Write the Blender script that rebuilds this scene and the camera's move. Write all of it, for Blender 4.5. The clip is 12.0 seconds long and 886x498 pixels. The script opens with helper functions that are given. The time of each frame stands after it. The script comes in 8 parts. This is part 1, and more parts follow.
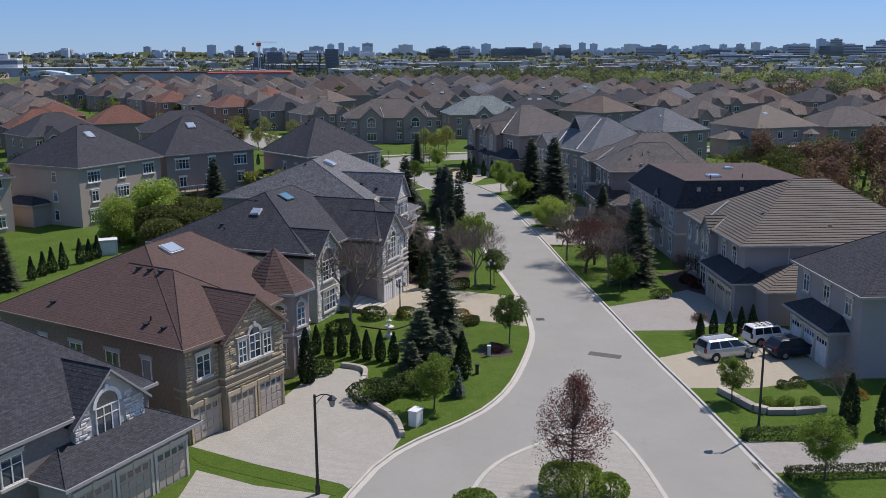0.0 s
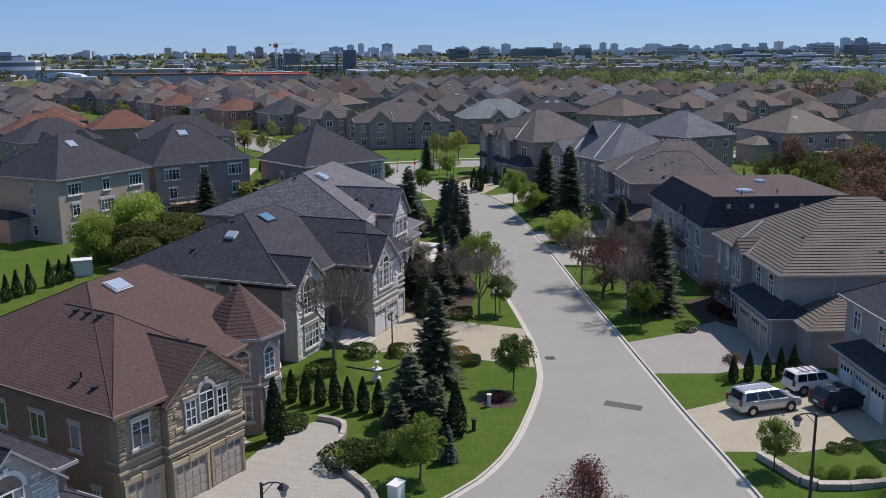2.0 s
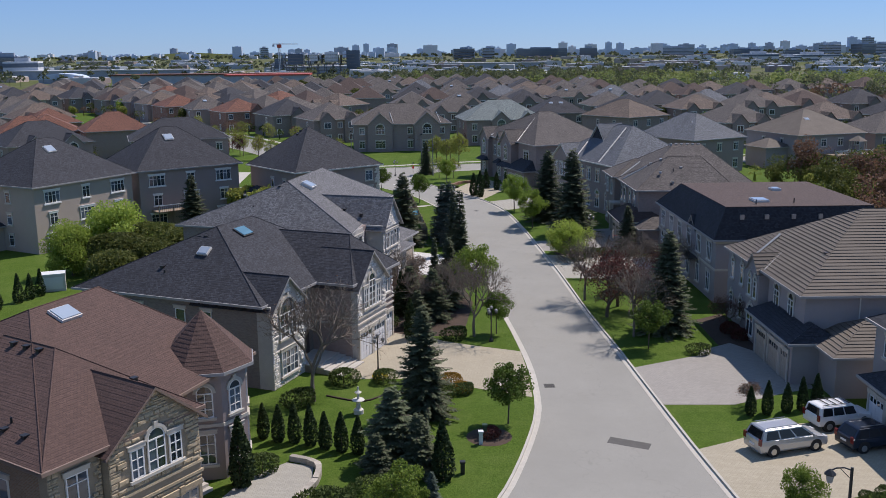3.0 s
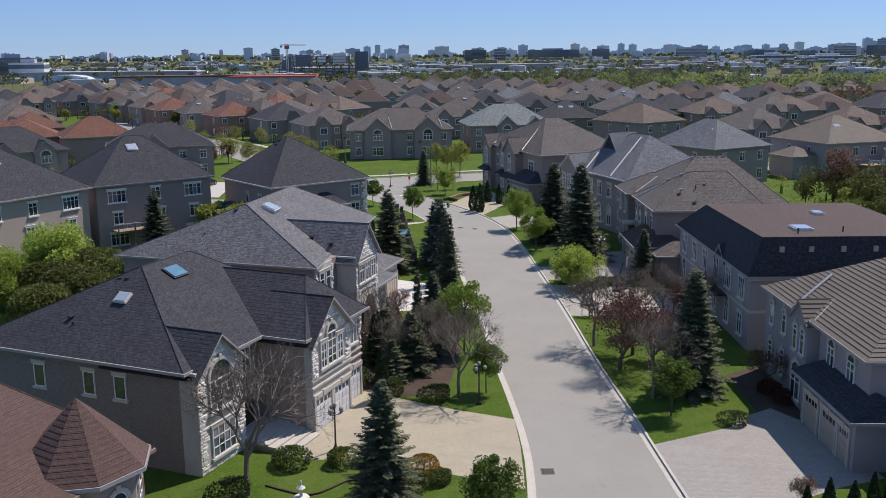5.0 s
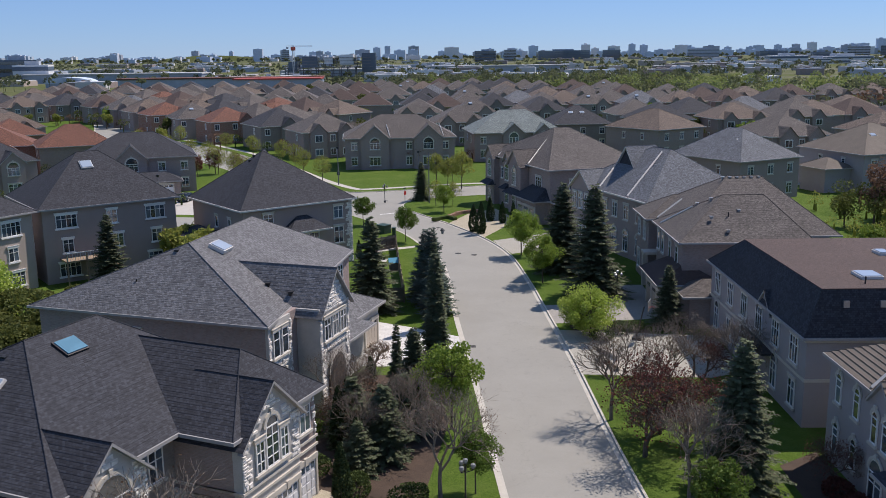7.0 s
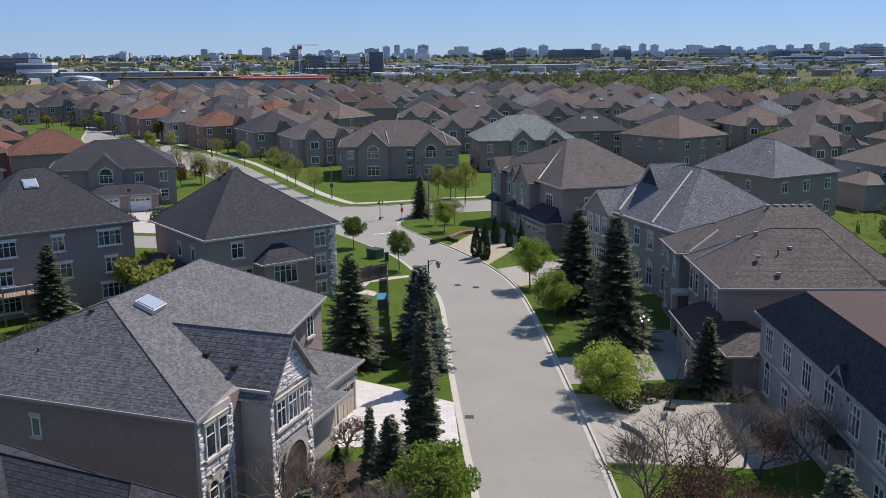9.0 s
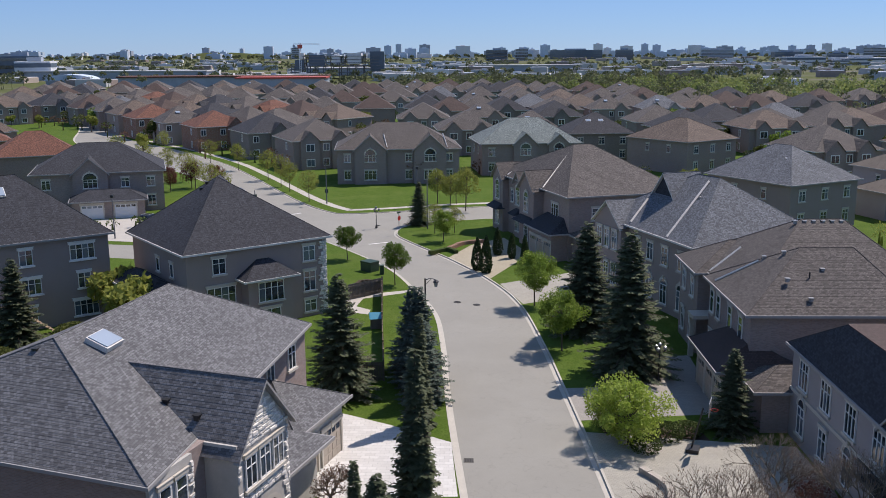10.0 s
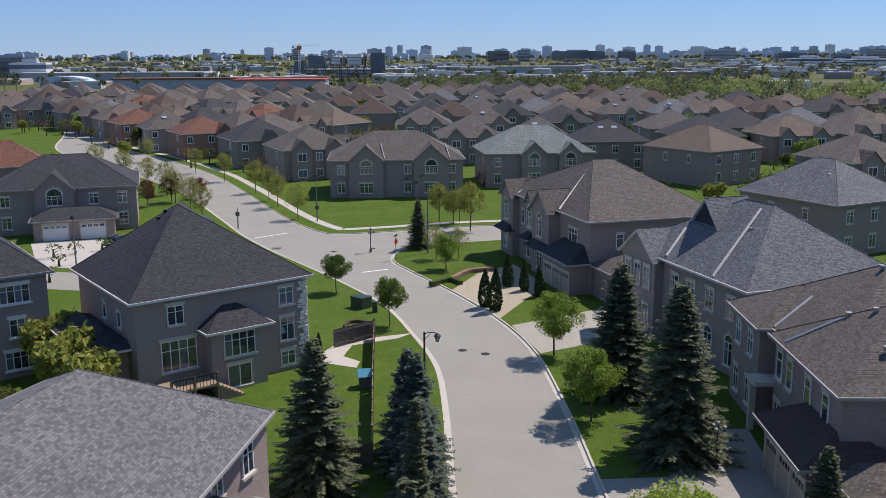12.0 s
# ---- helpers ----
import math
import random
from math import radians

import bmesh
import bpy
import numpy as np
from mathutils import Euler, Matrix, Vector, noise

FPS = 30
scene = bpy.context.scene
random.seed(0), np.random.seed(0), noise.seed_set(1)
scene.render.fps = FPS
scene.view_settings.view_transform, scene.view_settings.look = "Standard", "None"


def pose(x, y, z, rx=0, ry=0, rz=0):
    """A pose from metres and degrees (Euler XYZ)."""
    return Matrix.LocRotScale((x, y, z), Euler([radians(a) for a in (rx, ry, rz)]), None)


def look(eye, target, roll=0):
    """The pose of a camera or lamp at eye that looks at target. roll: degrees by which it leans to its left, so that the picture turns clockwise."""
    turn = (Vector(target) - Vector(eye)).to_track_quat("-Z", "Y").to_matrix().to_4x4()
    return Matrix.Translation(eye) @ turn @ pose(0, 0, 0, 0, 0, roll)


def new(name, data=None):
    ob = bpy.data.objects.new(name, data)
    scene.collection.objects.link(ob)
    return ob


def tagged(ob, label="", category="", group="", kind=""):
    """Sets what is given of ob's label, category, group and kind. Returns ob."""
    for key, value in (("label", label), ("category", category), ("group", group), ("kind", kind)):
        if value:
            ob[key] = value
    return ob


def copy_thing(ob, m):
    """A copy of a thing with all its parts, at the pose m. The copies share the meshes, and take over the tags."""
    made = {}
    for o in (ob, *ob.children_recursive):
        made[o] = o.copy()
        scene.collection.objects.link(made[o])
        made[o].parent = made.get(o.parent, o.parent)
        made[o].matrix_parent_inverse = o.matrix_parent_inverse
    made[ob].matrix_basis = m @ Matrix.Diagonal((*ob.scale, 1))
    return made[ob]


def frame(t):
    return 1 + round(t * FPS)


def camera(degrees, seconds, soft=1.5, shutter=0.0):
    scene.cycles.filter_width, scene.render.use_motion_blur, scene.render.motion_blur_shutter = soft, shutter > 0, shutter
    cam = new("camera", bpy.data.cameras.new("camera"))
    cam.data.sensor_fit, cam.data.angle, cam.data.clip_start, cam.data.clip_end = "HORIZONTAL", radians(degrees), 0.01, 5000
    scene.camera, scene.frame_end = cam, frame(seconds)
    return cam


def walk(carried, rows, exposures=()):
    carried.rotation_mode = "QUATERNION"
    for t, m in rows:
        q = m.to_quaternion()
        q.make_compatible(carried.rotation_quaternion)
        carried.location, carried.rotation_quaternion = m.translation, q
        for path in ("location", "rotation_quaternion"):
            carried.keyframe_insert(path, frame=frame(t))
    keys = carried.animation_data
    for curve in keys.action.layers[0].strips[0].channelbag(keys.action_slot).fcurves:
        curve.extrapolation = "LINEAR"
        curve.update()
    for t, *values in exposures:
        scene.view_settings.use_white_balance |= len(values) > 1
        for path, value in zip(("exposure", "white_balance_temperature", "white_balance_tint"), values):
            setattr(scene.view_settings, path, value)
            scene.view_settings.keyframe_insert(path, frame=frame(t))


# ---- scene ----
cam = camera(51.1, 12.0, soft=0.6)
PATH = [
    (0, (-3.052, 2.542, 24.469), (-2.977, 4.496, 24.049), -0.3),
    (0.5, (-2.546, 4.855, 24.526), (-2.481, 6.81, 24.108), -0.4),
    (1, (-2.0, 7.27, 24.594), (-1.944, 9.226, 24.176), -0.4),
    (1.5, (-1.416, 9.855, 24.656), (-1.368, 11.81, 24.238), -0.5),
    (2, (-0.764, 12.655, 24.696), (-0.732, 14.61, 24.277), -0.5),
    (2.5, (-0.107, 15.728, 24.701), (-0.082, 17.683, 24.282), -0.6),
    (3, (0.552, 19.031, 24.688), (0.572, 20.987, 24.269), -0.6),
    (5, (3.116, 33.386, 24.595), (3.111, 35.342, 24.179), -0.6),
    (5.5, (3.681, 37.086, 24.647), (3.666, 39.042, 24.231), -0.7),
    (6, (4.168, 40.818, 24.74), (4.149, 42.775, 24.326), -0.7),
    (6.5, (4.572, 44.515, 24.853), (4.55, 46.472, 24.438), -0.7),
    (7, (4.975, 48.272, 24.975), (4.948, 50.228, 24.561), -0.7),
    (9, (6.043, 63.133, 25.474), (5.997, 65.089, 25.058), -0.5),
    (9.5, (6.101, 66.642, 25.517), (6.053, 68.598, 25.101), -0.5),
    (10, (6.137, 70.164, 25.576), (6.089, 72.119, 25.159), -0.3),
    (10.5, (6.133, 73.807, 25.629), (6.085, 75.762, 25.21), -0.4),
    (11, (6.053, 77.59, 25.691), (6.004, 79.545, 25.273), -0.4),
    (11.5, (5.898, 81.372, 25.734), (5.847, 83.328, 25.317), -0.3),
    (12, (5.669, 85.107, 25.796), (5.618, 87.063, 25.381), -0.3),
]
walk(cam, [(t, look(eye, target, roll)) for t, eye, target, roll in PATH],
     [(0.0, 0.08, 6400, 18), (3.0, 0.13, 6450, 18), (5.0, 0.22, 6600, 18), (12.0, 0.21, 6650, 18)])

# ---- light ----
SUN_AZ = 51.0          # degrees from +y towards +x
SUN_EL = 55.0
world = bpy.data.worlds.new("sky")
scene.world = world
world.use_nodes = True
wt = world.node_tree
wt.nodes.clear()
w_out = wt.nodes.new("ShaderNodeOutputWorld")
w_bg = wt.nodes.new("ShaderNodeBackground")
w_sky = wt.nodes.new("ShaderNodeTexSky")
w_sky.sky_type = "NISHITA"
w_sky.sun_disc = False
w_sky.sun_elevation = radians(SUN_EL)
w_sky.sun_rotation = radians(SUN_AZ)
w_sky.air_density, w_sky.dust_density, w_sky.ozone_density = 0.8, 0.0, 8.0
w_bg.inputs["Strength"].default_value = 0.078
w_tint = wt.nodes.new("ShaderNodeMix")
w_tint.data_type, w_tint.blend_type = "RGBA", "MULTIPLY"
w_tint.inputs[0].default_value = 1.0
w_tint.inputs[7].default_value = (0.74, 0.9, 1.14, 1)
wt.links.new(w_sky.outputs["Color"], w_tint.inputs[6])
# thin even haze evens out the clear sky
w_haze = wt.nodes.new("ShaderNodeMix")
w_haze.data_type = "RGBA"
w_haze.inputs[0].default_value = 0.4
w_haze.inputs[7].default_value = (3.15, 5.5, 9.2, 1)
wt.links.new(w_tint.outputs[2], w_haze.inputs[6])
wt.links.new(w_haze.outputs[2], w_bg.inputs["Color"])
wt.links.new(w_bg.outputs["Background"], w_out.inputs["Surface"])
sun = new("sun", bpy.data.lights.new("sun", "SUN"))
sun.data.energy = 4.3
sun.data.angle = radians(0.53)
sun.data.color = (1.0, 0.95, 0.87)
_ce = math.cos(radians(SUN_EL))
sun.matrix_world = look((300 * _ce * math.sin(radians(SUN_AZ)), 300 * _ce * math.cos(radians(SUN_AZ)), 300 * math.sin(radians(SUN_EL))), (0, 0, 0))


# ---- materials ----
def mix_rgb(nt, fac, c1, c2, blend="MIX"):
    n = nt.nodes.new("ShaderNodeMix")
    n.data_type, n.blend_type = "RGBA", blend
    for sock, val in ((n.inputs[0], fac), (n.inputs[6], c1), (n.inputs[7], c2)):
        if hasattr(val, "links"):
            nt.links.new(val, sock)
        elif isinstance(val, (int, float)):
            sock.default_value = val
        else:
            sock.default_value = (*val, 1)
    return n.outputs[2]


def shader(name, rough=0.8, metal=0.0):
    m = bpy.data.materials.new(name)
    m.use_nodes = True
    b = m.node_tree.nodes["Principled BSDF"]
    b.inputs["Roughness"].default_value = rough
    b.inputs["Metallic"].default_value = metal
    return m, m.node_tree, b


def noise_tex(nt, coord, scale, detail=4.0, rough=0.6):
    n = nt.nodes.new("ShaderNodeTexNoise")
    n.inputs["Scale"].default_value = scale
    n.inputs["Detail"].default_value = detail
    n.inputs["Roughness"].default_value = rough
    nt.links.new(coord, n.inputs["Vector"])
    return n.outputs["Fac"]


def ramp(nt, fac, lo, hi, c1=(0, 0, 0), c2=(1, 1, 1)):
    r = nt.nodes.new("ShaderNodeValToRGB")
    r.color_ramp.elements[0].position, r.color_ramp.elements[1].position = lo, hi
    r.color_ramp.elements[0].color, r.color_ramp.elements[1].color = (*c1, 1), (*c2, 1)
    nt.links.new(fac, r.inputs["Fac"])
    return r.outputs["Color"]


def bump(nt, b, height, strength, dist):
    n = nt.nodes.new("ShaderNodeBump")
    n.inputs["Strength"].default_value = strength
    n.inputs["Distance"].default_value = dist
    nt.links.new(height, n.inputs["Height"])
    nt.links.new(n.outputs["Normal"], b.inputs["Normal"])


def coords(nt, kind="Object"):
    return nt.nodes.new("ShaderNodeTexCoord").outputs[kind]


def scaled(c, k):
    return tuple(min(1.0, x * k) for x in c)


def rough_surface(name, c, fine=40.0, broad=0.6, spread=0.25, rough=0.85, bump_d=0.01, kind="Object", random_obj=0.0, metal=0.0):
    """A surface with grain, broad stains and a little relief."""
    m, nt, b = shader(name, rough, metal)
    co = coords(nt, kind)
    f1, f2 = noise_tex(nt, co, fine, 3.0), noise_tex(nt, co, broad, 5.0)
    col = mix_rgb(nt, ramp(nt, f1, 0.3, 0.7), scaled(c, 1 - spread), scaled(c, 1 + spread))
    col = mix_rgb(nt, ramp(nt, f2, 0.35, 0.7), col, scaled(c, 1 - spread * 0.8), "MIX")
    if random_obj:
        info = nt.nodes.new("ShaderNodeObjectInfo")
        hsv = nt.nodes.new("ShaderNodeHueSaturation")
        mp = nt.nodes.new("ShaderNodeMapRange")
        mp.inputs[3].default_value, mp.inputs[4].default_value = 1 - random_obj, 1 + random_obj
        geo = nt.nodes.new("ShaderNodeNewGeometry")
        add = nt.nodes.new("ShaderNodeMath")
        fr = nt.nodes.new("ShaderNodeMath")
        add.operation, fr.operation = "ADD", "FRACT"
        nt.links.new(info.outputs["Random"], add.inputs[0])
        nt.links.new(geo.outputs["Random Per Island"], add.inputs[1])
        nt.links.new(add.outputs[0], fr.inputs[0])
        nt.links.new(fr.outputs[0], mp.inputs[0])
        nt.links.new(mp.outputs[0], hsv.inputs["Value"])
        nt.links.new(col, hsv.inputs["Color"])
        col = hsv.outputs["Color"]
    nt.links.new(col, b.inputs["Base Color"])
    bump(nt, b, f1, 0.4, bump_d)
    return m


def brick_surface(name, c1, c2, joint, w, h, gap, rough=0.85, bump_d=0.01, stain=0.25, bias=0.0, broad=0.35):
    """Courses in metres of the surface's own UV, each piece of its own shade."""
    m, nt, b = shader(name, rough)
    uv = coords(nt, "UV")
    t = nt.nodes.new("ShaderNodeTexBrick")
    t.inputs["Scale"].default_value = 1.0
    t.inputs["Brick Width"].default_value, t.inputs["Row Height"].default_value = w, h
    t.inputs["Mortar Size"].default_value, t.inputs["Mortar Smooth"].default_value = gap, 0.3
    t.inputs["Bias"].default_value = bias
    t.inputs["Color1"].default_value, t.inputs["Color2"].default_value, t.inputs["Mortar"].default_value = (*c1, 1), (*c2, 1), (*joint, 1)
    nt.links.new(uv, t.inputs["Vector"])
    co = coords(nt, "Object")
    f2, f1 = noise_tex(nt, co, broad, 5.0), noise_tex(nt, co, 25.0, 3.0)
    col = mix_rgb(nt, stain, t.outputs["Color"], ramp(nt, f1, 0.25, 0.75, (0.35, 0.35, 0.35), (1, 1, 1)), "MULTIPLY")
    col = mix_rgb(nt, ramp(nt, f2, 0.3, 0.75, (0, 0, 0), (stain, stain, stain)), col, scaled(c1, 0.6))
    nt.links.new(col, b.inputs["Base Color"])
    inv = nt.nodes.new("ShaderNodeMath")
    inv.operation = "SUBTRACT"
    inv.inputs[0].default_value = 1.0
    nt.links.new(t.outputs["Fac"], inv.inputs[1])
    bump(nt, b, inv.outputs[0], 0.6, bump_d)
    return m


def shingles(name, c, lo=0.62, hi=1.5):
    lo, hi = scaled(c, lo), scaled(c, hi)
    return brick_surface(name, lo, hi, scaled(c, 0.45), 0.2, 0.14, 0.01, 0.9, 0.012, 0.35)


def leaf_surface(name, c, c2, rough=0.6, trans=0.38):
    m, nt, b = shader(name, rough)
    geo = nt.nodes.new("ShaderNodeNewGeometry")
    info = nt.nodes.new("ShaderNodeObjectInfo")
    col = mix_rgb(nt, geo.outputs["Random Per Island"], c, c2)
    hsv = nt.nodes.new("ShaderNodeHueSaturation")
    mp = nt.nodes.new("ShaderNodeMapRange")
    mp.inputs[3].default_value, mp.inputs[4].default_value = 0.85, 1.2
    nt.links.new(info.outputs["Random"], mp.inputs[0])
    nt.links.new(mp.outputs[0], hsv.inputs["Value"])
    nt.links.new(col, hsv.inputs["Color"])
    nt.links.new(hsv.outputs["Color"], b.inputs["Base Color"])
    b.inputs["Specular IOR Level"].default_value = 0.15
    tr = nt.nodes.new("ShaderNodeBsdfTranslucent")
    nt.links.new(hsv.outputs["Color"], tr.inputs["Color"])
    mx = nt.nodes.new("ShaderNodeMixShader")
    mx.inputs[0].default_value = trans
    nt.links.new(b.outputs[0], mx.inputs[1])
    nt.links.new(tr.outputs[0], mx.inputs[2])
    nt.links.new(mx.outputs[0], nt.nodes["Material Output"].inputs["Surface"])
    return m


def glass_surface(name, c, rough=0.04):
    m, nt, b = shader(name, rough)
    co = coords(nt, "Object")
    f = noise_tex(nt, co, 0.9, 2.0)
    info = nt.nodes.new("ShaderNodeObjectInfo")
    col = mix_rgb(nt, ramp(nt, f, 0.45, 0.6), scaled(c, 0.5), c)
    col = mix_rgb(nt, ramp(nt, info.outputs["Random"], 0.5, 1.0), col, scaled(c, 2.6))
    nt.links.new(col, b.inputs["Base Color"])
    b.inputs["IOR"].default_value = 1.9
    return m


def road_surface():
    """Worn pale asphalt: grain, wheel-worn patches, tar-dark cracks and stains."""
    m, nt, b = shader("asphalt", 0.9)
    co = coords(nt, "Object")
    f1, f2, f3 = noise_tex(nt, co, 45.0, 3.0), noise_tex(nt, co, 0.16, 6.0, 0.65), noise_tex(nt, co, 2.2, 5.0, 0.7)
    c = (0.28, 0.27, 0.236)
    col = mix_rgb(nt, ramp(nt, f1, 0.25, 0.75), scaled(c, 0.82), scaled(c, 1.18))
    col = mix_rgb(nt, ramp(nt, f2, 0.35, 0.7, (0, 0, 0), (0.7, 0.7, 0.7)), col, scaled(c, 0.84))
    col = mix_rgb(nt, ramp(nt, f3, 0.55, 0.8, (0, 0, 0), (0.6, 0.6, 0.6)), col, scaled(c, 0.8))
    warp = nt.nodes.new("ShaderNodeMix")
    warp.data_type = "VECTOR"
    warp.inputs[0].default_value = 0.06
    nt.links.new(co, warp.inputs[4])
    wn = nt.nodes.new("ShaderNodeTexNoise")
    wn.inputs["Scale"].default_value = 0.8
    nt.links.new(co, wn.inputs["Vector"])
    sc = nt.nodes.new("ShaderNodeVectorMath")
    sc.operation = "SCALE"
    sc.inputs["Scale"].default_value = 60.0
    nt.links.new(wn.outputs["Color"], sc.inputs[0])
    nt.links.new(sc.outputs[0], warp.inputs[5])
    v = nt.nodes.new("ShaderNodeTexVoronoi")
    v.feature = "DISTANCE_TO_EDGE"
    v.inputs["Scale"].default_value = 0.11
    nt.links.new(warp.outputs[1], v.inputs["Vector"])
    col = mix_rgb(nt, ramp(nt, v.outputs["Distance"], 0.0, 0.005, (0.22, 0.22, 0.22), (0, 0, 0)), col, (0.1, 0.095, 0.09))
    nt.links.new(col, b.inputs["Base Color"])
    bump(nt, b, f1, 0.4, 0.006)
    return m


